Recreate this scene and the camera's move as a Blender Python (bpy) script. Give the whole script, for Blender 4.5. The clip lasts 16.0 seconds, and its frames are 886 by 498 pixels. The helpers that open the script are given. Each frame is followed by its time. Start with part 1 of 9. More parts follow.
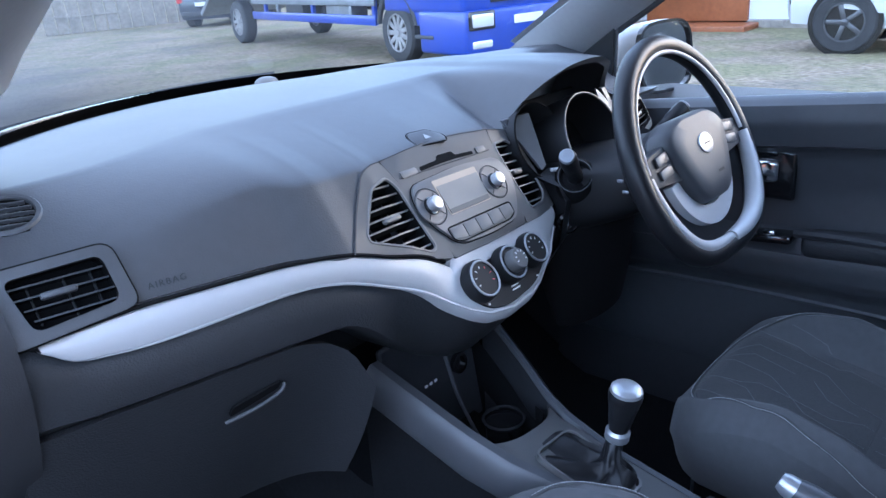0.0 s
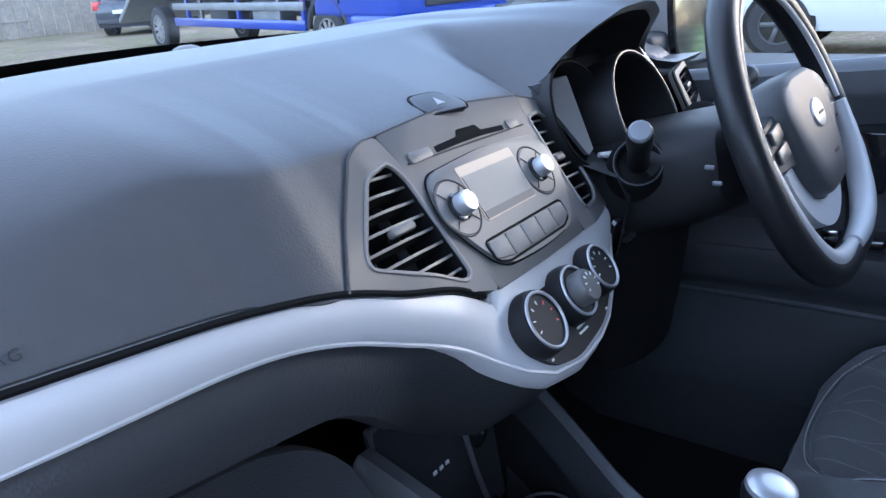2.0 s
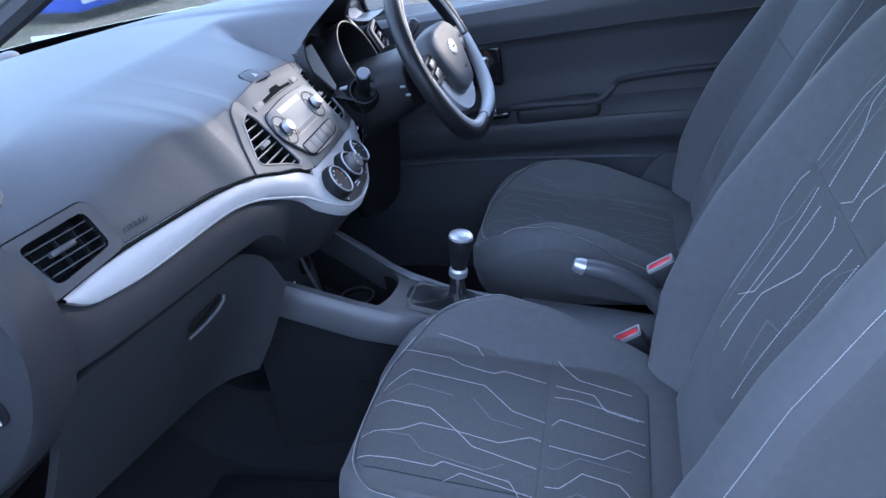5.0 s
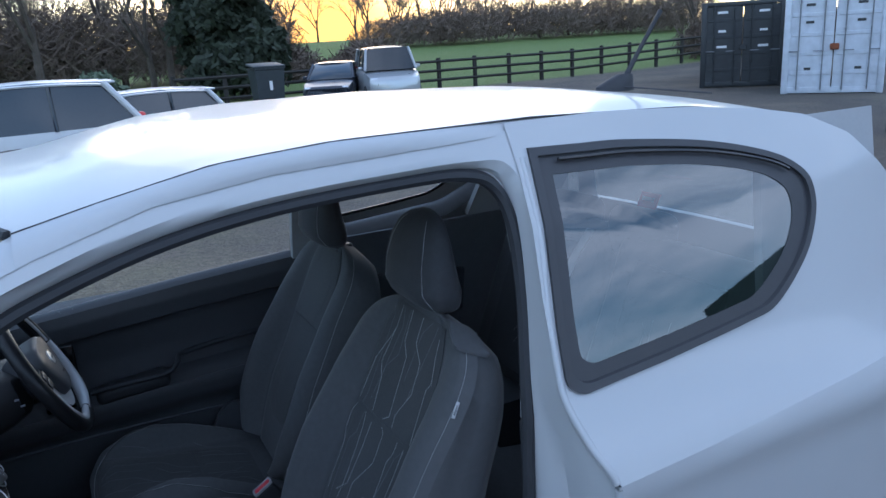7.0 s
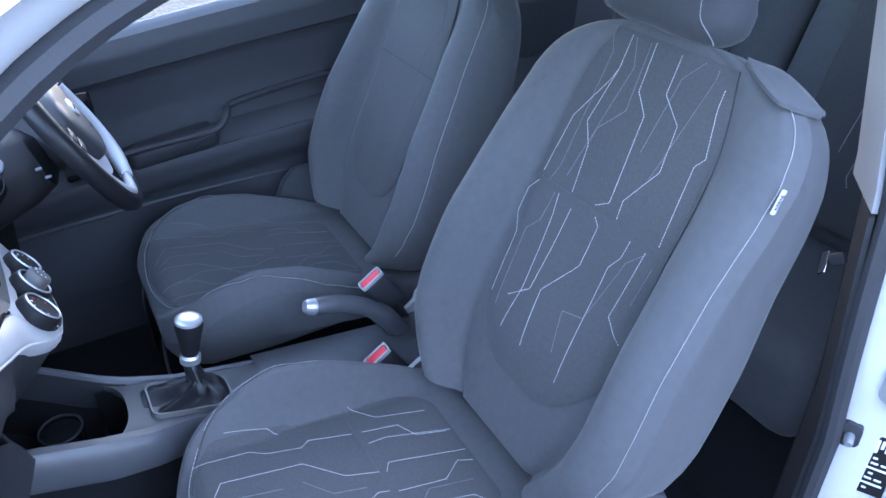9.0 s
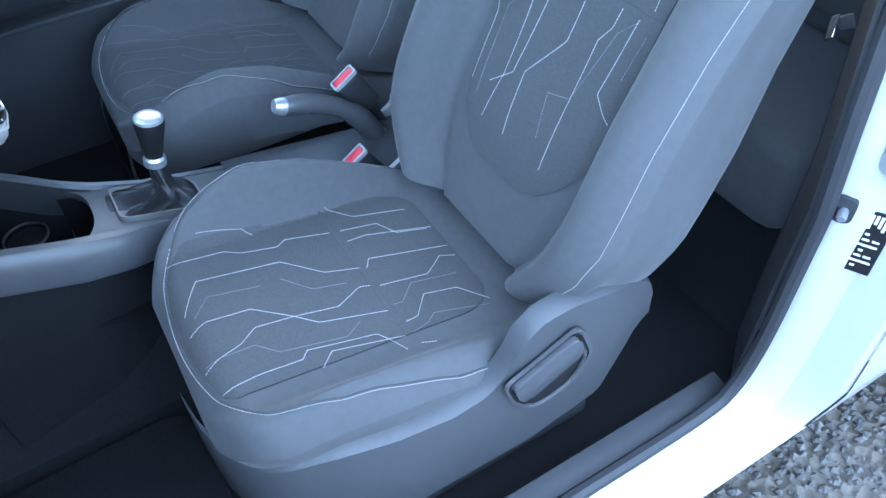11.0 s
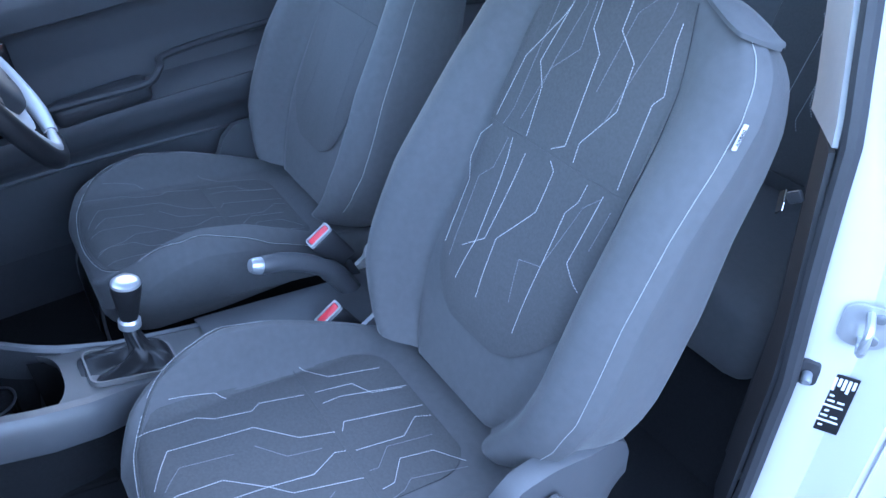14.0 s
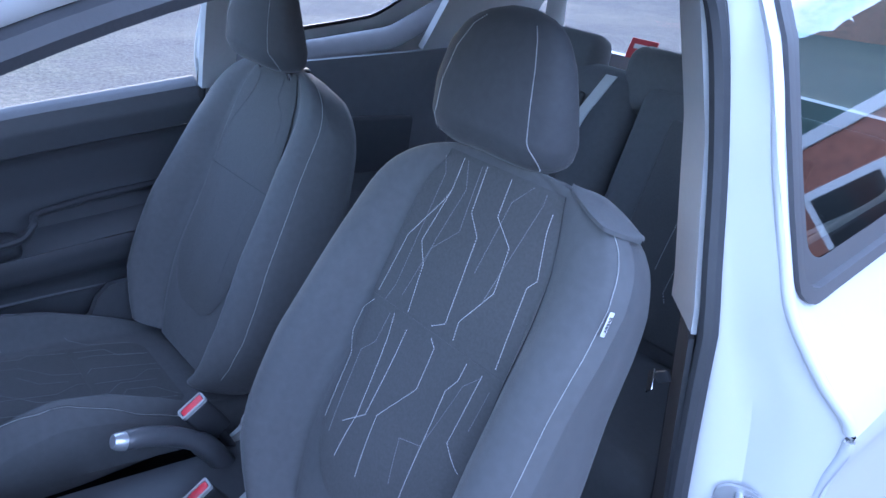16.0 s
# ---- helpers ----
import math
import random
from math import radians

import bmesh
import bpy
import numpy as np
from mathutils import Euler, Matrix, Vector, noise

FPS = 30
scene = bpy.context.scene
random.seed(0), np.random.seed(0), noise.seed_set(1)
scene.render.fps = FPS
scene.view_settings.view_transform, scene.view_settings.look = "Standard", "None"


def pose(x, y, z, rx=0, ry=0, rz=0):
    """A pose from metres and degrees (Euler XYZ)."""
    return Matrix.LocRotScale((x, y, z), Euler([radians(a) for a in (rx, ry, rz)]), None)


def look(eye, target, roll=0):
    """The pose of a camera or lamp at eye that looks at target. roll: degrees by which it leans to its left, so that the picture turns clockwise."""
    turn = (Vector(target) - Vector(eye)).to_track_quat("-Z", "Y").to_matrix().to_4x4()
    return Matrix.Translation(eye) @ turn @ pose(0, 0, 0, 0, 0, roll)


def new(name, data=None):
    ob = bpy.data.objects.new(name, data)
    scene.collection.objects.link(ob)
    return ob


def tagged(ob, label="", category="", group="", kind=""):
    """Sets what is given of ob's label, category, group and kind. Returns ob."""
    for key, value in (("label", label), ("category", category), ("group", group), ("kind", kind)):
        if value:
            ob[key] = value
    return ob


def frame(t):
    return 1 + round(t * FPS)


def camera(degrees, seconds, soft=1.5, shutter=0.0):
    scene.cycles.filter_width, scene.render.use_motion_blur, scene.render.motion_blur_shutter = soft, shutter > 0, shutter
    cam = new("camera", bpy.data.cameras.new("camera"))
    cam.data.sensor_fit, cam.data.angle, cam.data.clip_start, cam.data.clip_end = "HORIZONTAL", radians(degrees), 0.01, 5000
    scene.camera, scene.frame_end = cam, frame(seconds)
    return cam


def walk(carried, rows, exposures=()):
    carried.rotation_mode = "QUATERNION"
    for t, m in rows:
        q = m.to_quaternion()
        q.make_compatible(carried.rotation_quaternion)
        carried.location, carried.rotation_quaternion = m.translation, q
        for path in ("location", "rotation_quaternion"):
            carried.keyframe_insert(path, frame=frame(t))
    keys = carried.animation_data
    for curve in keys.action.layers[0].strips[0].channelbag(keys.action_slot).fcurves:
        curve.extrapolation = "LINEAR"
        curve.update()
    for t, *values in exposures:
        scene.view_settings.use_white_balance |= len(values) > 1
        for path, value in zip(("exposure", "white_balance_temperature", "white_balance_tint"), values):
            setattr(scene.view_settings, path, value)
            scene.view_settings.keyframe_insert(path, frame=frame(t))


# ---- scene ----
cam = camera(60.8, 16.0)
PATH = [
    (0, (-0.757, -0.409, 1.222), (0.614, 0.853, 0.496), -4.5),
    (0.5, (-0.734, -0.252, 1.198), (0.708, 0.93, 0.476), -3.5),
    (1, (-0.652, -0.161, 1.153), (0.806, 1.005, 0.435), -3.7),
    (1.5, (-0.587, -0.113, 1.117), (0.878, 1.051, 0.41), -4.0),
    (2, (-0.552, -0.111, 1.107), (0.936, 1.019, 0.394), -4.1),
    (2.5, (-0.528, -0.117, 1.102), (0.997, 0.946, 0.364), -4.5),
    (3, (-0.513, -0.142, 1.1), (1.065, 0.796, 0.308), -5.1),
    (3.5, (-0.494, -0.212, 1.104), (1.126, 0.577, 0.236), -6.1),
    (3.7, (-0.533, -0.235, 1.11), (1.099, 0.47, 0.193), -6.5),
    (5.8, (-1.563, -0.289, 1.434), (0.223, -0.114, 0.552), -6.2),
    (6, (-1.637, -0.236, 1.46), (0.168, -0.21, 0.598), -5.6),
    (6.5, (-1.632, -0.138, 1.515), (0.164, -0.644, 0.794), -6.0),
    (6.8, (-1.552, -0.088, 1.587), (0.185, -0.873, 0.982), -7.1),
    (7, (-1.551, -0.04, 1.59), (0.169, -0.91, 1.057), -3.3),
    (7.3, (-1.482, 0.074, 1.583), (0.18, -0.861, 0.979), 1.3),
    (7.5, (-1.428, 0.125, 1.586), (0.215, -0.826, 0.956), 2.0),
    (8, (-1.236, 0.128, 1.555), (0.385, -0.785, 0.82), 0.7),
    (8.5, (-1.029, 0.108, 1.473), (0.509, -0.719, 0.498), -0.8),
    (9, (-0.988, 0.071, 1.417), (0.472, -0.713, 0.297), -2.0),
    (9.2, (-0.992, 0.074, 1.399), (0.443, -0.716, 0.252), -1.8),
    (11.3, (-0.986, 0.066, 1.326), (0.198, -0.579, -0.152), -2.9),
    (11.5, (-0.987, 0.077, 1.325), (0.189, -0.55, -0.167), -3.0),
    (12, (-0.987, 0.084, 1.331), (0.217, -0.495, -0.158), -4.1),
    (12.5, (-0.982, 0.085, 1.34), (0.267, -0.509, -0.105), -4.2),
    (13, (-0.974, 0.079, 1.362), (0.321, -0.577, -0.014), -3.9),
    (13.5, (-0.968, 0.068, 1.378), (0.355, -0.686, 0.081), -2.6),
    (14, (-0.964, 0.063, 1.381), (0.376, -0.804, 0.176), -0.9),
    (14.5, (-0.96, 0.051, 1.388), (0.39, -0.918, 0.274), 0.5),
    (15, (-0.957, 0.042, 1.392), (0.398, -1.016, 0.371), 2.0),
    (15.5, (-0.954, 0.038, 1.398), (0.396, -1.101, 0.461), 3.4),
    (16, (-0.958, 0.041, 1.411), (0.385, -1.165, 0.549), 4.5),
]
STOPS = [(0, 3.35, 5200, 17), (1.5, 3.2, 5300, 16), (3.5, 3.45, 5300, 17), (6.0, 3.2, 4950, 19), (6.5, 2.6, 5200, 18), (6.9, 1.75, 5250, 13), (7.5, 1.35, 4800, 12), (8.1, 1.5, 4950, 14),
         (8.4, 2.0, 5000, 20), (8.8, 3.3, 5100, 20), (9.2, 4.15, 5100, 17), (11.5, 4.2, 4950, 6), (12.5, 4.2, 4900, 6), (14, 4.1, 4800, 15), (15, 3.9, 4750, 24), (16, 3.5, 4900, 22)]
walk(cam, [(t, look(eye, target, roll)) for t, eye, target, roll in PATH], STOPS)
SKY_STRENGTH, SUN_POWER = 0.15, 0.25

# ---- light ----
SUN_DIR = Vector((0.94, -0.335, 0.16)).normalized()
world = bpy.data.worlds.new("world")
scene.world = world
world.use_nodes = True
wn = world.node_tree
sky = wn.nodes.new("ShaderNodeTexSky")
sky.sky_type = "NISHITA"
sky.sun_disc = False
sky.sun_elevation = radians(8)
sky.sun_rotation = math.atan2(SUN_DIR.x, SUN_DIR.y)
sky.altitude = 50
sky.air_density = 1.0
sky.dust_density = 0.5
sky.ozone_density = 1.5
cl_co = wn.nodes.new("ShaderNodeTexCoord")
cl_map = wn.nodes.new("ShaderNodeMapping")
cl_map.inputs["Scale"].default_value = (1.2, 1.2, 5.0)
cl_n = wn.nodes.new("ShaderNodeTexNoise")
cl_n.inputs["Scale"].default_value = 2.2
cl_n.inputs["Detail"].default_value = 7
cl_n.inputs["Roughness"].default_value = 0.6
cl_r = wn.nodes.new("ShaderNodeValToRGB")
cl_r.color_ramp.elements[0].position = 0.36
cl_r.color_ramp.elements[1].position = 0.60
cl_m = wn.nodes.new("ShaderNodeMixRGB")
cl_m.inputs["Color2"].default_value = (2.6, 2.75, 3.0, 1)
cl_h = wn.nodes.new("ShaderNodeMath")
cl_h.operation = "MULTIPLY"
cl_h.inputs[1].default_value = 0.68
bg = wn.nodes["Background"]
bg.inputs["Strength"].default_value = SKY_STRENGTH
wn.links.new(cl_co.outputs["Generated"], cl_map.inputs["Vector"])
wn.links.new(cl_map.outputs["Vector"], cl_n.inputs["Vector"])
wn.links.new(cl_n.outputs["Fac"], cl_r.inputs["Fac"])
wn.links.new(cl_r.outputs["Color"], cl_h.inputs[0])
wn.links.new(cl_h.outputs["Value"], cl_m.inputs["Fac"])
wn.links.new(sky.outputs["Color"], cl_m.inputs["Color1"])
# the high cloud opposite the low sun is lit by it, the cloud before it is in its own shade
cl_d = wn.nodes.new("ShaderNodeVectorMath")
cl_d.operation = "DOT_PRODUCT"
cl_d.inputs[1].default_value = Vector((-0.88, -0.05, 0.47))
cl_g = wn.nodes.new("ShaderNodeMapRange")
cl_g.inputs["From Min"].default_value, cl_g.inputs["From Max"].default_value = -1.0, 1.0
cl_g.inputs["To Min"].default_value, cl_g.inputs["To Max"].default_value = 0.30, 1.95
cl_c = wn.nodes.new("ShaderNodeMixRGB")
cl_c.blend_type = "MULTIPLY"
cl_c.inputs["Fac"].default_value = 1.0
cl_c.inputs["Color1"].default_value = (2.6, 2.72, 2.9, 1)
wn.links.new(cl_co.outputs["Generated"], cl_d.inputs[0])
wn.links.new(cl_d.outputs["Value"], cl_g.inputs["Value"])
wn.links.new(cl_g.outputs["Result"], cl_c.inputs["Color2"])
# a little darker overhead than near the skyline, and glowing where the sun goes down
cl_s = wn.nodes.new("ShaderNodeSeparateXYZ")
wn.links.new(cl_co.outputs["Generated"], cl_s.inputs["Vector"])
cl_z = wn.nodes.new("ShaderNodeMapRange")
cl_z.inputs["To Min"].default_value, cl_z.inputs["To Max"].default_value = 1.1, 0.85
wn.links.new(cl_s.outputs["Z"], cl_z.inputs["Value"])
cl_e = wn.nodes.new("ShaderNodeMixRGB")
cl_e.blend_type = "MULTIPLY"
cl_e.inputs["Fac"].default_value = 1.0
wn.links.new(cl_c.outputs["Color"], cl_e.inputs["Color1"])
wn.links.new(cl_z.outputs["Result"], cl_e.inputs["Color2"])
wn.links.new(cl_e.outputs["Color"], cl_m.inputs["Color2"])
gl_d = wn.nodes.new("ShaderNodeVectorMath")
gl_d.operation = "DOT_PRODUCT"
gl_d.inputs[1].default_value = Vector((0.943, -0.332, 0.014)).normalized()
wn.links.new(cl_co.outputs["Generated"], gl_d.inputs[0])
gl_r = wn.nodes.new("ShaderNodeMapRange")
gl_r.inputs["From Min"].default_value, gl_r.inputs["From Max"].default_value = 0.955, 0.9995
wn.links.new(gl_d.outputs["Value"], gl_r.inputs["Value"])
gl_p = wn.nodes.new("ShaderNodeMath")
gl_p.operation = "POWER"
gl_p.inputs[1].default_value = 2.5
wn.links.new(gl_r.outputs["Result"], gl_p.inputs[0])
gl_m = wn.nodes.new("ShaderNodeMixRGB")
gl_m.inputs["Color2"].default_value = (6.5, 2.9, 0.55, 1)
wn.links.new(gl_p.outputs["Value"], gl_m.inputs["Fac"])
wn.links.new(cl_m.outputs["Color"], gl_m.inputs["Color1"])
wn.links.new(gl_m.outputs["Color"], bg.inputs["Color"])
sun = new("sun", bpy.data.lights.new("sun", "SUN"))
sun.data.energy = SUN_POWER
sun.data.angle = radians(40)
sun.data.color = (1.0, 0.78, 0.55)
sun.matrix_world = look(SUN_DIR * 50, (0, 0, 0))


# ---- materials ----
def material(name, color, rough=0.5, metal=0.0, vary=0.15, scale=30.0, bump=0.0, bump_scale=400.0, coat=0.0, spec=0.5, color2=None, kind="NOISE", stain=2.5):
    """A surface with grain, patchy colour and relief, at metre scale."""
    m = bpy.data.materials.new(name)
    m.use_nodes = True
    n, l = m.node_tree.nodes, m.node_tree.links
    b = n["Principled BSDF"]
    b.inputs["Roughness"].default_value = rough
    b.inputs["Metallic"].default_value = metal
    b.inputs["Coat Weight"].default_value = coat
    b.inputs["Coat Roughness"].default_value = 0.05
    b.inputs["Specular IOR Level"].default_value = spec
    co = n.new("ShaderNodeTexCoord")
    t1 = n.new("ShaderNodeTexNoise")
    t1.inputs["Scale"].default_value = scale
    t1.inputs["Detail"].default_value = 5
    t2 = n.new("ShaderNodeTexNoise")
    t2.inputs["Scale"].default_value = stain
    t2.inputs["Detail"].default_value = 3
    add = n.new("ShaderNodeMath")
    add.operation = "ADD"
    half = n.new("ShaderNodeMath")
    half.operation = "MULTIPLY"
    half.inputs[1].default_value = 0.5
    ramp = n.new("ShaderNodeValToRGB")
    c2 = color2 or tuple(c * (1 + vary) for c in color)
    c1 = tuple(c * (1 - vary) for c in color)
    ramp.color_ramp.elements[0].position, ramp.color_ramp.elements[1].position = 0.3, 0.7
    ramp.color_ramp.elements[0].color = (*c1, 1)
    ramp.color_ramp.elements[1].color = (*c2, 1)
    for t in (t1, t2):
        l.new(co.outputs["Object"], t.inputs["Vector"])
    l.new(t1.outputs["Fac"], add.inputs[0])
    l.new(t2.outputs["Fac"], add.inputs[1])
    l.new(add.outputs["Value"], half.inputs[0])
    l.new(half.outputs["Value"], ramp.inputs["Fac"])
    l.new(ramp.outputs["Color"], b.inputs["Base Color"])
    rr = n.new("ShaderNodeMapRange")
    rr.inputs["To Min"].default_value = max(0.02, rough - 0.07)
    rr.inputs["To Max"].default_value = min(1.0, rough + 0.07)
    l.new(t2.outputs["Fac"], rr.inputs["Value"])
    l.new(rr.outputs["Result"], b.inputs["Roughness"])
    if bump:
        if kind == "VORONOI":
            t3 = n.new("ShaderNodeTexVoronoi")
            out = t3.outputs["Distance"]
        elif kind == "WAVE":
            t3 = n.new("ShaderNodeTexWave")
            out = t3.outputs["Fac"]
        else:
            t3 = n.new("ShaderNodeTexNoise")
            t3.inputs["Detail"].default_value = 4
            out = t3.outputs["Fac"]
        t3.inputs["Scale"].default_value = bump_scale
        l.new(co.outputs["Object"], t3.inputs["Vector"])
        bp = n.new("ShaderNodeBump")
        bp.inputs["Strength"].default_value = bump
        bp.inputs["Distance"].default_value = 0.6 / bump_scale
        l.new(out, bp.inputs["Height"])
        l.new(bp.outputs["Normal"], b.inputs["Normal"])
    return m


def glass_material(name, tint, mix):
    """Thin pane: clear with gloss, darkened by its tint."""
    m = bpy.data.materials.new(name)
    m.use_nodes = True
    n, l = m.node_tree.nodes, m.node_tree.links
    n.remove(n["Principled BSDF"])
    tr = n.new("ShaderNodeBsdfTransparent")
    tr.inputs["Color"].default_value = (*tint, 1)
    gl = n.new("ShaderNodeBsdfGlossy")
    gl.inputs["Roughness"].default_value = 0.02
    lw = n.new("ShaderNodeLayerWeight")
    lw.inputs["Blend"].default_value = 0.5
    pw = n.new("ShaderNodeMath")
    pw.operation = "POWER"
    pw.inputs[1].default_value = 3.2
    fr = n.new("ShaderNodeMath")
    fr.operation = "MULTIPLY_ADD"
    fr.inputs[1].default_value = 0.85
    fr.inputs[2].default_value = mix
    l.new(lw.outputs["Facing"], pw.inputs[0])
    l.new(pw.outputs["Value"], fr.inputs[0])
    mx = n.new("ShaderNodeMixShader")
    l.new(fr.outputs["Value"], mx.inputs["Fac"])
    l.new(tr.outputs["BSDF"], mx.inputs[1])
    l.new(gl.outputs["BSDF"], mx.inputs[2])
    l.new(mx.outputs["Shader"], n["Material Output"].inputs["Surface"])
    return m


def cloth(name, *args, **kw):
    """A woven cloth: a surface with a soft fibre sheen."""
    m = material(name, *args, **kw)
    b = m.node_tree.nodes["Principled BSDF"]
    b.inputs["Sheen Weight"].default_value = 0.12
    b.inputs["Sheen Roughness"].default_value = 0.4
    return m


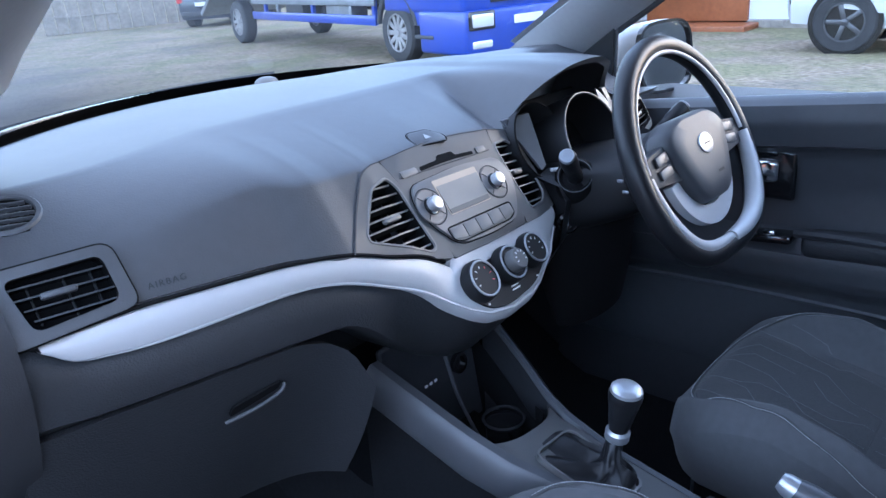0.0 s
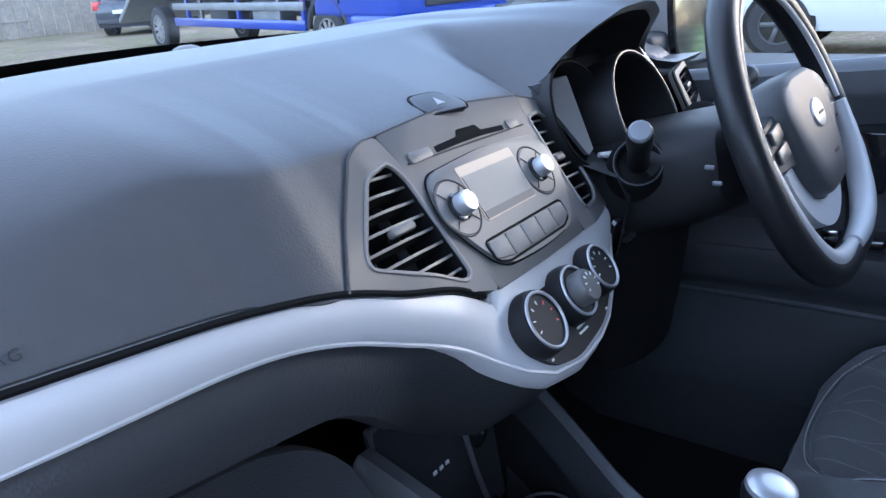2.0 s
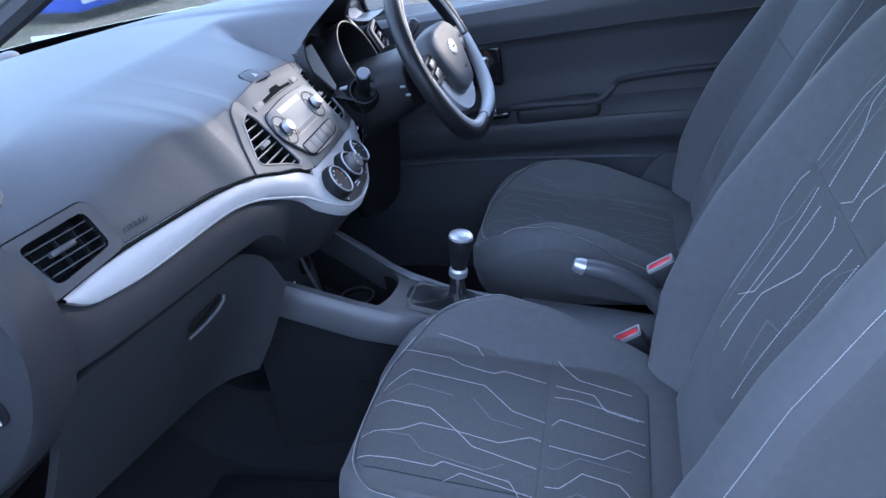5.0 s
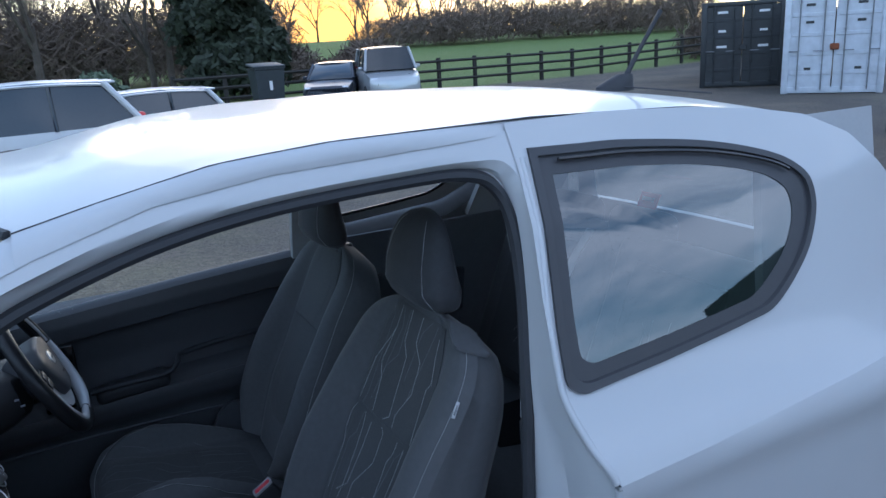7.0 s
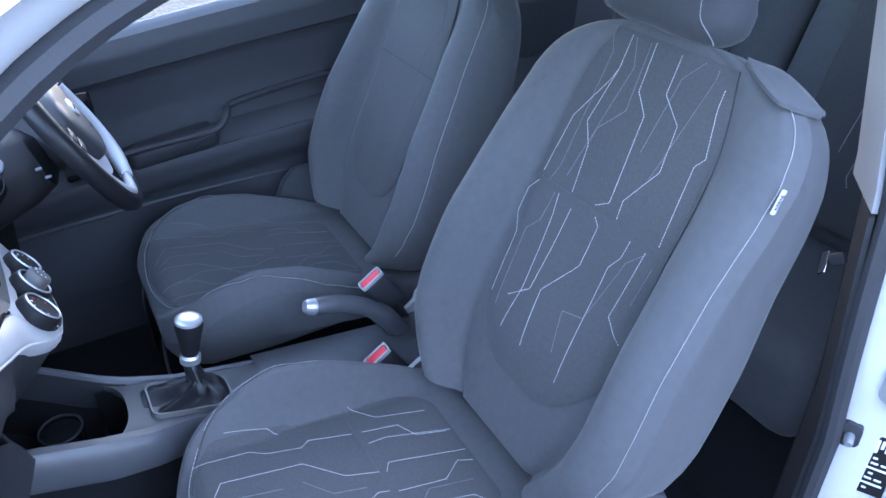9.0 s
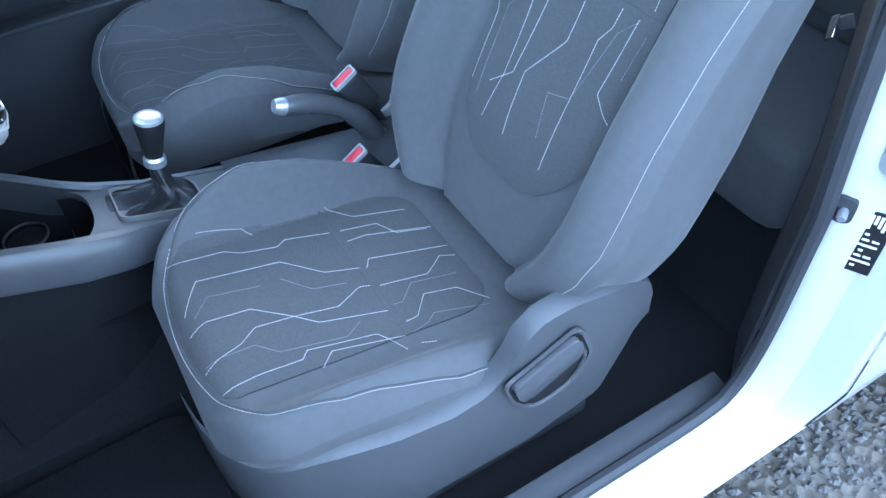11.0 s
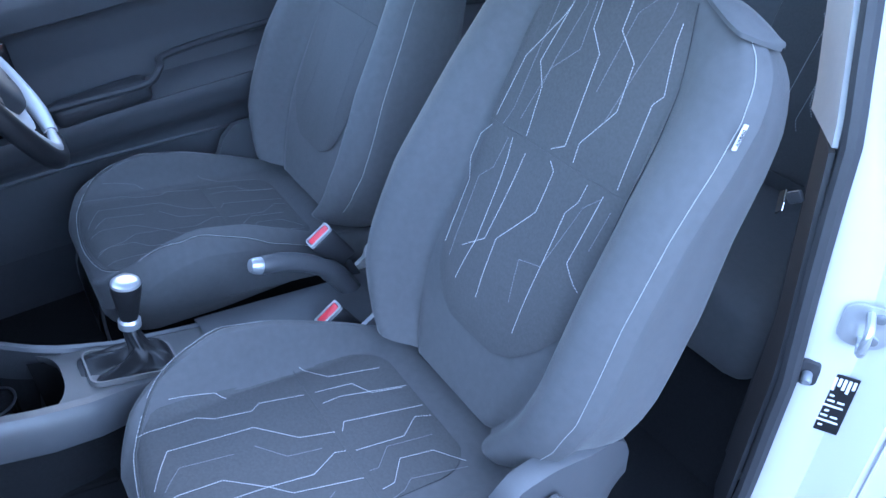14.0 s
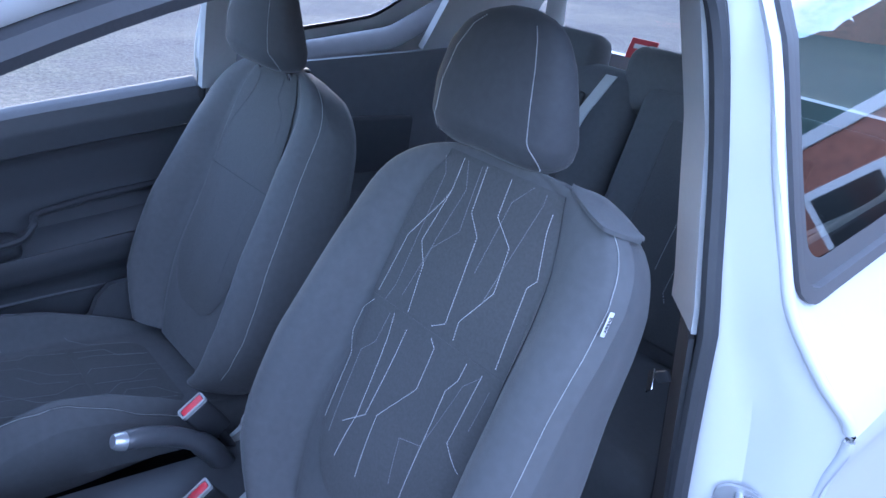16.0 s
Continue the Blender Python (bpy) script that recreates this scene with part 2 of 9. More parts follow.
M = {
    "dash": material("dash_plastic", (0.062, 0.0642, 0.0695), 0.47, vary=0.08, scale=60, bump=0.14, bump_scale=520, kind="VORONOI", spec=0.5),
    "doorcard": material("door_card_plastic", (0.052, 0.0535, 0.058), 0.5, vary=0.08, scale=60, bump=0.12, bump_scale=600, kind="VORONOI", spec=0.4),
    "dark": material("dark_plastic", (0.036, 0.037, 0.041), 0.55, vary=0.1, scale=60, bump=0.12, bump_scale=600, kind="VORONOI", spec=0.3),
    "console": material("console_plastic", (0.070, 0.072, 0.078), 0.38, vary=0.1, scale=50, bump=0.2, bump_scale=700, spec=0.5),
    "fascia": material("fascia_paint", (0.098, 0.097, 0.096), 0.50, metal=0.2, vary=0.06, scale=900, bump=0.05, bump_scale=900),
    "radio": material("radio_paint", (0.155, 0.151, 0.146), 0.46, metal=0.25, vary=0.05, scale=800),
    "silver": material("silver_trim", (0.52, 0.52, 0.525), 0.46, metal=0.2, vary=0.04, scale=900),
    "knob": material("satin_metal", (0.50, 0.51, 0.53), 0.36, metal=0.7, vary=0.03),
    "cover": material("airbag_cover", (0.058, 0.059, 0.064), 0.5, vary=0.06, scale=60, bump=0.1, bump_scale=600),
    "screen_rim": material("screen_bezel", (0.34, 0.29, 0.23), 0.35, metal=0.2, vary=0.05),
    "chrome": material("chrome", (0.78, 0.79, 0.80), 0.12, metal=1.0, vary=0.03),
    "gloss": material("gloss_black", (0.014, 0.014, 0.015), 0.12, vary=0.1, coat=0.4),
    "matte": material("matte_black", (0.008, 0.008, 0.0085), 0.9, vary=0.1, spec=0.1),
    "lowdash": material("lower_dash_plastic", (0.030, 0.031, 0.034), 0.52, vary=0.08, scale=60, bump=0.3, bump_scale=420, kind="VORONOI", spec=0.4),
    "leather": material("leather", (0.014, 0.014, 0.0155), 0.38, vary=0.15, scale=40, bump=0.12, bump_scale=500, kind="VORONOI", spec=0.32),
    "rubber": material("rubber", (0.028, 0.029, 0.033), 0.6, vary=0.15, scale=40, bump=0.15, bump_scale=300),
    "fabric": cloth("seat_fabric", (0.078, 0.0795, 0.083), 0.80, vary=0.12, scale=90, bump=0.5, bump_scale=1300, spec=0.35),
    # seat cloth darkened for the head restraints, in place of the roof's shade
    "shaded_headcloth": cloth("head_restraint_cloth_shaded", (0.052, 0.053, 0.057), 0.85, vary=0.12, scale=90, bump=0.5, bump_scale=1300, spec=0.3),
    # dash grey made lighter, standing in for light on the rear side
    "trim": material("rear_trim_brightened", (0.14, 0.143, 0.150), 0.5, vary=0.1, scale=40, bump=0.15, bump_scale=600),
    "fabric2": cloth("seat_centre_fabric", (0.067, 0.0675, 0.0685), 0.90, vary=0.18, scale=260, bump=0.7, bump_scale=900, spec=0.25),
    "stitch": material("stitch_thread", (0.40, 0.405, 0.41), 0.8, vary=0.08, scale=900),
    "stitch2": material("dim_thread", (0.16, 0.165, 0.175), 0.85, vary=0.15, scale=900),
    # white thread dimmed for the driver's back, where sheen hides the pattern
    "dimmed_thread": material("dimmed_thread", (0.085, 0.087, 0.092), 0.85, vary=0.15, scale=900),
    "seam": material("seam_cord", (0.032, 0.033, 0.036), 0.9, vary=0.1),
    "carpet": material("carpet", (0.013, 0.0135, 0.0148), 0.95, vary=0.3, scale=200, bump=0.9, bump_scale=700, spec=0.1),
    "lining": material("roof_lining", (0.68, 0.68, 0.66), 0.9, vary=0.06, scale=200, bump=0.2, bump_scale=900),
    "grey": material("grey_plastic", (0.34, 0.345, 0.35), 0.55, vary=0.05, scale=100, bump=0.1, bump_scale=600),
    "white": material("white_paint", (0.49, 0.495, 0.50), 0.40, vary=0.02, scale=6, coat=0.38, spec=0.3, stain=1.2),
    "frame": material("window_frame_plastic", (0.045, 0.045, 0.0495), 0.5, vary=0.08, scale=60, bump=0.1, bump_scale=700),
    "red": material("buckle_red", (0.62, 0.04, 0.06), 0.35, vary=0.08),
    "tag": material("sewn_tag", (0.50, 0.50, 0.51), 0.8, vary=0.05),
    "label": material("label_black", (0.013, 0.013, 0.014), 0.5, vary=0.1, spec=0.22),
    "print": material("print_white", (0.70, 0.70, 0.70), 0.6, vary=0.05),
    "screen": material("radio_screen", (0.20, 0.195, 0.185), 0.45, vary=0.05),
    "glass": glass_material("clear_glass", (0.965, 0.975, 0.97), 0.025),
    "tint": glass_material("tinted_glass", (0.45, 0.50, 0.50), 0.16),
    "mirror": material("mirror_glass", (0.85, 0.87, 0.88), 0.02, metal=1.0, vary=0.01),
    "blue": material("truck_blue", (0.014, 0.045, 0.31), 0.32, vary=0.12, scale=8, coat=0.4),
    "steel": material("grey_steel", (0.22, 0.23, 0.25), 0.5, metal=0.6, vary=0.25, scale=12, bump=0.1, bump_scale=60),
    "tyre": material("tyre", (0.028, 0.028, 0.029), 0.85, vary=0.3, scale=20, bump=0.4, bump_scale=120),
    "rim": material("alloy_dark", (0.09, 0.09, 0.095), 0.4, metal=0.6, vary=0.1),
    "lorryrim": material("dusty_wheel", (0.22, 0.21, 0.20), 0.75, metal=0.1, vary=0.35, scale=9, bump=0.2, bump_scale=40),
    "alloy": material("alloy_light", (0.45, 0.45, 0.46), 0.35, metal=0.7, vary=0.1),
    "carglass": material("dark_car_glass", (0.02, 0.023, 0.026), 0.08, vary=0.1, coat=0.5),
    "lamp": material("lamp_red", (0.55, 0.02, 0.02), 0.2, vary=0.1, coat=0.5),
    "headlamp": material("headlamp", (0.7, 0.72, 0.74), 0.12, metal=0.3, vary=0.1, coat=0.5),
    "silvercar": material("silver_paint", (0.40, 0.41, 0.42), 0.3, metal=0.5, vary=0.05, coat=0.4),
    "darkcar": material("dark_paint", (0.03, 0.035, 0.05), 0.3, vary=0.05, coat=0.4),
    "wall": material("painted_wall", (0.66, 0.68, 0.72), 0.8, vary=0.06, scale=12, bump=0.2, bump_scale=80),
    "wood": material("door_wood", (0.30, 0.10, 0.035), 0.45, vary=0.25, scale=14, bump=0.1, bump_scale=90),
    "greybrown": material("weathered_wood", (0.26, 0.23, 0.19), 0.85, vary=0.3, scale=10, bump=0.3, bump_scale=60),
    "fence": material("fence_wood", (0.030, 0.027, 0.022), 0.85, vary=0.35, scale=12, bump=0.3, bump_scale=60),
    "green": material("green_plastic", (0.05, 0.19, 0.05), 0.5, vary=0.15, scale=8),
    "binpl": material("bin_plastic", (0.025, 0.032, 0.036), 0.5, vary=0.2, scale=8),
    "blackbox": material("container_black", (0.028, 0.031, 0.034), 0.5, vary=0.3, scale=6, bump=0.2, bump_scale=40),
    "whitebox": material("container_white", (0.52, 0.55, 0.60), 0.5, vary=0.14, scale=5, bump=0.15, bump_scale=40),
    "rust": material("rust", (0.22, 0.07, 0.03), 0.85, vary=0.4, scale=30, bump=0.3, bump_scale=90),
    "brick": material("brick", (0.30, 0.12, 0.08), 0.85, vary=0.3, scale=9, bump=0.4, bump_scale=60),
    "mortar": material("mortar", (0.34, 0.31, 0.28), 0.9, vary=0.2, scale=30),
    "bark": material("bark", (0.075, 0.060, 0.048), 0.9, vary=0.4, scale=12, bump=0.6, bump_scale=50),
    "twig": material("twigs", (0.15, 0.118, 0.095), 0.9, vary=0.4, scale=4),
    "leaf": material("conifer_leaf", (0.022, 0.030, 0.015), 0.8, vary=0.5, scale=3),
    "hedge": material("hedge_twig", (0.135, 0.102, 0.078), 0.9, vary=0.5, scale=2),
    "shrub": material("shrub_leaf", (0.10, 0.13, 0.08), 0.8, vary=0.4, scale=4),
    "stone": material("gravel_stone", (0.115, 0.11, 0.105), 0.85, vary=0.7, scale=60, bump=0.4, bump_scale=120, stain=35.0),
    "cladding": material("green_cladding", (0.03, 0.075, 0.06), 0.6, vary=0.15, scale=6),
    "yellow": material("yellow_plastic", (0.65, 0.50, 0.03), 0.5),
    "roof": material("roof_tiles", (0.10, 0.085, 0.08), 0.85, vary=0.3, scale=6, bump=0.5, bump_scale=12),
    "redtop": material("sticker_red", (0.60, 0.05, 0.06), 0.45, vary=0.1),
}


def ground_material():
    """Trodden gravel with grass showing through, and green pasture past the fence."""
    m = bpy.data.materials.new("gravel_and_grass")
    m.use_nodes = True
    n, l = m.node_tree.nodes, m.node_tree.links
    b = n["Principled BSDF"]
    b.inputs["Roughness"].default_value = 0.9
    b.inputs["Specular IOR Level"].default_value = 0.2
    co = n.new("ShaderNodeTexCoord")

    def tex(kind, scale, detail=5):
        t = n.new(kind)
        t.inputs["Scale"].default_value = scale
        if kind == "ShaderNodeTexNoise":
            t.inputs["Detail"].default_value = detail
            t.inputs["Roughness"].default_value = 0.65
        l.new(co.outputs["Object"], t.inputs["Vector"])
        return t

    def ramp(src, a, c1, bb, c2):
        r = n.new("ShaderNodeValToRGB")
        r.color_ramp.elements[0].position, r.color_ramp.elements[1].position = a, bb
        r.color_ramp.elements[0].color, r.color_ramp.elements[1].color = (*c1, 1), (*c2, 1)
        l.new(src, r.inputs["Fac"])
        return r

    def mix(f, a, c):
        x = n.new("ShaderNodeMixRGB")
        l.new(f, x.inputs["Fac"])
        l.new(a, x.inputs["Color1"])
        l.new(c, x.inputs["Color2"])
        return x

    grit = tex("ShaderNodeTexNoise", 34, 8)
    patch = tex("ShaderNodeTexNoise", 0.35, 5)
    patch2 = tex("ShaderNodeTexNoise", 0.9, 6)
    pebbles = tex("ShaderNodeTexVoronoi", 38)
    grav = ramp(grit.outputs["Fac"], 0.32, (0.046, 0.042, 0.038), 0.68, (0.165, 0.150, 0.134))
    rough = tex("ShaderNodeTexNoise", 15, 10)
    mud = ramp(rough.outputs["Fac"], 0.34, (0.125, 0.098, 0.070), 0.66, (0.37, 0.300, 0.215))
    turf = ramp(rough.outputs["Fac"], 0.3, (0.085, 0.092, 0.036), 0.7, (0.22, 0.22, 0.10))
    gmix = ramp(grit.outputs["Fac"], 0.3, (0.085, 0.076, 0.062), 0.7, (0.21, 0.185, 0.15))
    f1 = ramp(patch.outputs["Fac"], 0.45, (0, 0, 0), 0.62, (1, 1, 1))
    f2 = ramp(patch2.outputs["Fac"], 0.42, (0, 0, 0), 0.60, (0.62, 0.62, 0.62))
    a = mix(f1.outputs["Color"], grav.outputs["Color"], gmix.outputs["Color"])
    # grass only away from the cars' standing, towards the house and the lorry
    sep = n.new("ShaderNodeSeparateXYZ")
    l.new(co.outputs["Object"], sep.inputs["Vector"])
    near = n.new("ShaderNodeMapRange")
    near.inputs["From Min"].default_value, near.inputs["From Max"].default_value = 3.0, 6.5
    l.new(sep.outputs["X"], near.inputs["Value"])
    side = n.new("ShaderNodeMapRange")
    side.inputs["From Min"].default_value, side.inputs["From Max"].default_value = -2.5, 0.5
    l.new(sep.outputs["Y"], side.inputs["Value"])
    g1 = n.new("ShaderNodeMath")
    g1.operation = "MULTIPLY"
    l.new(near.outputs["Result"], g1.inputs[0])
    l.new(side.outputs["Result"], g1.inputs[1])
    g2 = n.new("ShaderNodeMath")
    g2.operation = "MULTIPLY"
    l.new(g1.outputs["Value"], g2.inputs[0])
    l.new(f2.outputs["Color"], g2.inputs[1])
    f3 = ramp(patch.outputs["Fac"], 0.36, (0.4, 0.4, 0.4), 0.50, (1, 1, 1))
    g3 = n.new("ShaderNodeMath")
    g3.operation = "MULTIPLY"
    l.new(g1.outputs["Value"], g3.inputs[0])
    l.new(f3.outputs["Color"], g3.inputs[1])
    earth = mix(g3.outputs["Value"], a.outputs["Color"], mud.outputs["Color"])
    c = mix(g2.outputs["Value"], earth.outputs["Color"], turf.outputs["Color"])
    # pasture beyond the rail fence
    field = n.new("ShaderNodeMapRange")
    field.inputs["From Min"].default_value, field.inputs["From Max"].default_value = 26.0, 27.0
    l.new(sep.outputs["X"], field.inputs["Value"])
    past = ramp(grit.outputs["Fac"], 0.3, (0.085, 0.13, 0.035), 0.7, (0.19, 0.25, 0.085))
    d = mix(field.outputs["Result"], c.outputs["Color"], past.outputs["Color"])
    l.new(d.outputs["Color"], b.inputs["Base Color"])
    bp = n.new("ShaderNodeBump")
    bp.inputs["Strength"].default_value = 0.8
    bp.inputs["Distance"].default_value = 0.02
    l.new(pebbles.outputs["Distance"], bp.inputs["Height"])
    l.new(bp.outputs["Normal"], b.inputs["Normal"])
    return m


M["ground"] = ground_material()


# ---- building helpers ----
def obj(name, bm, mat, parent=None, label="", smooth=True):
    bmesh.ops.recalc_face_normals(bm, faces=bm.faces)
    me = bpy.data.meshes.new(name)
    bm.to_mesh(me)
    bm.free()
    me.materials.append(M[mat])
    if smooth:
        me.shade_smooth()
        me.set_sharp_from_angle(angle=radians(38))
    ob = new(name, me)
    if parent:
        ob.parent = parent
        if parent.type == "EMPTY":
            ob.matrix_parent_inverse = parent.matrix_basis.inverted()
    if label:
        ob["label"] = label
    return ob


def part(name, bm, mat, parent, label="", smooth=True):
    return obj(name, bm, mat, parent, label, smooth)


def thing(name, label, category, at=(0, 0, 0), group="", kind=""):
    ob = tagged(new(name), label, category, group, kind)
    ob.location = at
    return ob


def loft(rings, closed=True, caps=True):
    """A skin over rings of equal point count."""
    bm = bmesh.new()
    vs = [[bm.verts.new(p) for p in r] for r in rings]
    k = len(rings[0])
    for a, b in zip(vs, vs[1:]):
        for i in range(k if closed else k - 1):
            j = (i + 1) % k
            try:
                bm.faces.new((a[i], a[j], b[j], b[i]))
            except ValueError:
                pass
    if caps and closed:
        for r in (vs[0], vs[-1]):
            try:
                bm.faces.new(r)
            except ValueError:
                pass
    bmesh.ops.remove_doubles(bm, verts=bm.verts, dist=1e-6)
    return bm


def grid(fn, us, vs, thick=0.0, away=None):
    """An open skin fn(u, v); with thick, given depth along away or its normal."""
    bm = loft([[fn(u, v) for v in vs] for u in us], closed=False)
    if thick:
        bmesh.ops.recalc_face_normals(bm, faces=bm.faces)
        if away is not None:
            geo = bmesh.ops.extrude_face_region(bm, geom=bm.faces[:])
            for v in geo["geom"]:
                if isinstance(v, bmesh.types.BMVert):
                    v.co += Vector(away) * thick
        else:
            bmesh.ops.solidify(bm, geom=bm.faces[:], thickness=thick)
    return bm


def spline(pts, n):
    """n points on a smooth line through pts."""
    p = [np.array(q, float) for q in pts]
    p = [2 * p[0] - p[1]] + p + [2 * p[-1] - p[-2]]
    m = len(pts) - 1
    out = []
    for i in range(n):
        s = i / (n - 1) * m
        k = min(int(s), m - 1)
        t = s - k
        a, b, c, d = p[k:k + 4]
        out.append(0.5 * (2 * b + (c - a) * t + (2 * a - 5 * b + 4 * c - d) * t * t + (3 * b - a - 3 * c + d) * t ** 3))
    return [Vector(q) for q in out]


def tube(path, radius, n=8, caps=True, flat=1.0, up=None):
    """A round bar along path; radius a number or one per point."""
    path = [Vector(p) for p in path]
    rings = []
    ref = Vector(up) if up else Vector((0.13, 0.21, 0.97))
    for i, p in enumerate(path):
        d = (path[min(i + 1, len(path) - 1)] - path[max(i - 1, 0)]).normalized()
        a = d.cross(ref)
        if a.length < 0.05:
            a = d.cross(Vector((1, 0, 0)))
        a.normalize()
        b = a.cross(d).normalized()
        r = radius[i] if isinstance(radius, (list, tuple)) else radius
        rings.append([p + (a * math.cos(2 * math.pi * k / n) + b * flat * math.sin(2 * math.pi * k / n)) * r for k in range(n)])
    return loft(rings, True, caps)


def closed_tube(path, radius, n=8, up=None):
    bm = bmesh.new()
    path = [Vector(p) for p in path]
    ref = Vector(up) if up else Vector((0.13, 0.21, 0.97))
    vs = []
    m = len(path)
    for i, p in enumerate(path):
        d = (path[(i + 1) % m] - path[i - 1]).normalized()
        a = d.cross(ref).normalized()
        b = a.cross(d).normalized()
        vs.append([bm.verts.new(p + (a * math.cos(2 * math.pi * k / n) + b * math.sin(2 * math.pi * k / n)) * radius) for k in range(n)])
    for i in range(m):
        a, b = vs[i], vs[(i + 1) % m]
        for k in range(n):
            bm.faces.new((a[k], a[(k + 1) % n], b[(k + 1) % n], b[k]))
    return bm


def rbox(size, m=None, bevel=0.005, seg=2):
    """A box with rounded edges, centred, under the pose m."""
    bm = bmesh.new()
    bmesh.ops.create_cube(bm, size=1)
    for v in bm.verts:
        v.co = Vector((v.co.x * size[0], v.co.y * size[1], v.co.z * size[2]))
    if bevel:
        bmesh.ops.bevel(bm, geom=bm.edges[:], offset=min(bevel, min(size) * 0.48), segments=seg, affect="EDGES", profile=0.5)
    if m is not None:
        bm.transform(m)
    return bm


def lathe(profile, m=None, n=24):
    """A turned shape from (radius, height) pairs."""
    rings = [[(max(r, 1e-5) * math.cos(2 * math.pi * k / n), max(r, 1e-5) * math.sin(2 * math.pi * k / n), z) for k in range(n)] for r, z in profile]
    bm = loft(rings, True, True)
    if m is not None:
        bm.transform(m)
    return bm


def prism(outline, depth, m=None, bevel=0.0, seg=2):
    """A plate of the flat outline (x, y), from z 0 to depth."""
    bm = bmesh.new()
    lo = [bm.verts.new((x, y, 0)) for x, y in outline]
    hi = [bm.verts.new((x, y, depth)) for x, y in outline]
    k = len(lo)
    for i in range(k):
        bm.faces.new((lo[i], lo[(i + 1) % k], hi[(i + 1) % k], hi[i]))
    bm.faces.new(lo[::-1])
    top = bm.faces.new(hi)
    if bevel:
        bmesh.ops.bevel(bm, geom=list(top.edges), offset=bevel, segments=seg, affect="EDGES", profile=0.5)
    if m is not None:
        bm.transform(m)
    return bm


def rounded(pts, r, n=5):
    """The flat outline pts with its corners rounded by r."""
    out = []
    k = len(pts)
    for i in range(k):
        a, b, c = (Vector((*pts[j % k], 0)) for j in (i - 1, i, i + 1))
        d1, d2 = (a - b), (c - b)
        q = min(r, d1.length * 0.45, d2.length * 0.45)
        p1, p2 = b + d1.normalized() * q, b + d2.normalized() * q
        for s in range(n + 1):
            t = s / n
            v = p1 * (1 - t) ** 2 + b * 2 * t * (1 - t) + p2 * t * t
            out.append((v.x, v.y))
    return out


def ring_plate(outer, inner, depth, m=None):
    """A flat frame between two outlines of equal count."""
    bm = bmesh.new()
    k = len(outer)
    L = [[bm.verts.new((x, y, z)) for x, y in o] for o, z in ((outer, 0), (outer, depth), (inner, depth), (inner, 0))]
    for a, b in zip(L, L[1:] + L[:1]):
        for i in range(k):
            bm.faces.new((a[i], a[(i + 1) % k], b[(i + 1) % k], b[i]))
    if m is not None:
        bm.transform(m)
    return bm


def frame_of(origin, u, v):
    """The pose whose x is u and y is about v."""
    u = Vector(u).normalized()
    w = u.cross(Vector(v)).normalized()
    v = w.cross(u)
    m = Matrix((u, v, w)).transposed().to_4x4()
    m.translation = origin
    return m


def lerp(x, xs, ys):
    return float(np.interp(x, xs, ys))


def smooth01(t):
    t = min(1.0, max(0.0, t))
    return t * t * (3 - 2 * t)


def resample(pts, n):
    """n points evenly spaced round a closed line."""
    p = np.array([tuple(q) for q in pts] + [tuple(pts[0])], float)
    s = np.r_[0, np.cumsum(np.linalg.norm(np.diff(p, axis=0), axis=1))]
    t = np.arange(n) / n * s[-1]
    return [Vector([float(np.interp(x, s, p[:, k])) for k in range(p.shape[1])]) for x in t]


def stitches(lines, place, length=0.0024, gap=0.0012, width=0.00052, height=0.0006):
    """Short raised threads along lines of panel places; place(a, b) gives a point and its normal."""
    bm = bmesh.new()
    for line in lines:
        for (a0, b0), (a1, b1) in zip(line, line[1:]):
            total = (place(a1, b1)[0] - place(a0, b0)[0]).length
            k = max(1, int(total / (length + gap)))
            for i in range(k):
                t0 = i / k
                t1 = t0 + length / (length + gap) / k
                p, nrm = place(a0 + (a1 - a0) * t0, b0 + (b1 - b0) * t0)
                q, _ = place(a0 + (a1 - a0) * t1, b0 + (b1 - b0) * t1)
                side = (q - p).cross(nrm).normalized() * width
                up = nrm * height
                lo = [bm.verts.new(v) for v in (p - side, p + side, q + side, q - side)]
                hi = [bm.verts.new(v + up) for v in (p - side * 0.5, p + side * 0.5, q + side * 0.5, q - side * 0.5)]
                bm.faces.new(hi)
                for j in range(4):
                    bm.faces.new((lo[j], lo[(j + 1) % 4], hi[(j + 1) % 4], hi[j]))
    return bm

# ---- front seats ----
RECLINE = Vector((0, -0.403, 0.915))
FACING = Vector((0, 0.915, 0.403))
BACK_FOOT = Vector((0, -0.362, 0.57))


def back_half(z):
    w = lerp(z, (0.55, 0.575, 0.60, 0.63, 0.68, 0.73, 0.78, 0.90, 1.00, 1.20), (0.165, 0.196, 0.218, 0.238, 0.252, 0.252, 0.248, 0.228, 0.209, 0.189))
    return w * math.sqrt(max(0.05, 1 - max(0.0, (z - 0.99) / 0.129) ** 3))


def side_half(z):
    """Half width of the backrest towards the door, where its shoulder is fuller."""
    return lerp(z, (0.55, 0.575, 0.60, 0.63, 0.68, 0.73, 0.78, 0.90, 0.97, 1.02, 1.05, 1.07, 1.085, 1.097, 1.107, 1.113, 1.118), (0.165, 0.196, 0.218, 0.238, 0.252, 0.252, 0.250, 0.246, 0.249, 0.247, 0.239, 0.228, 0.213, 0.192, 0.165, 0.135, 0.09))


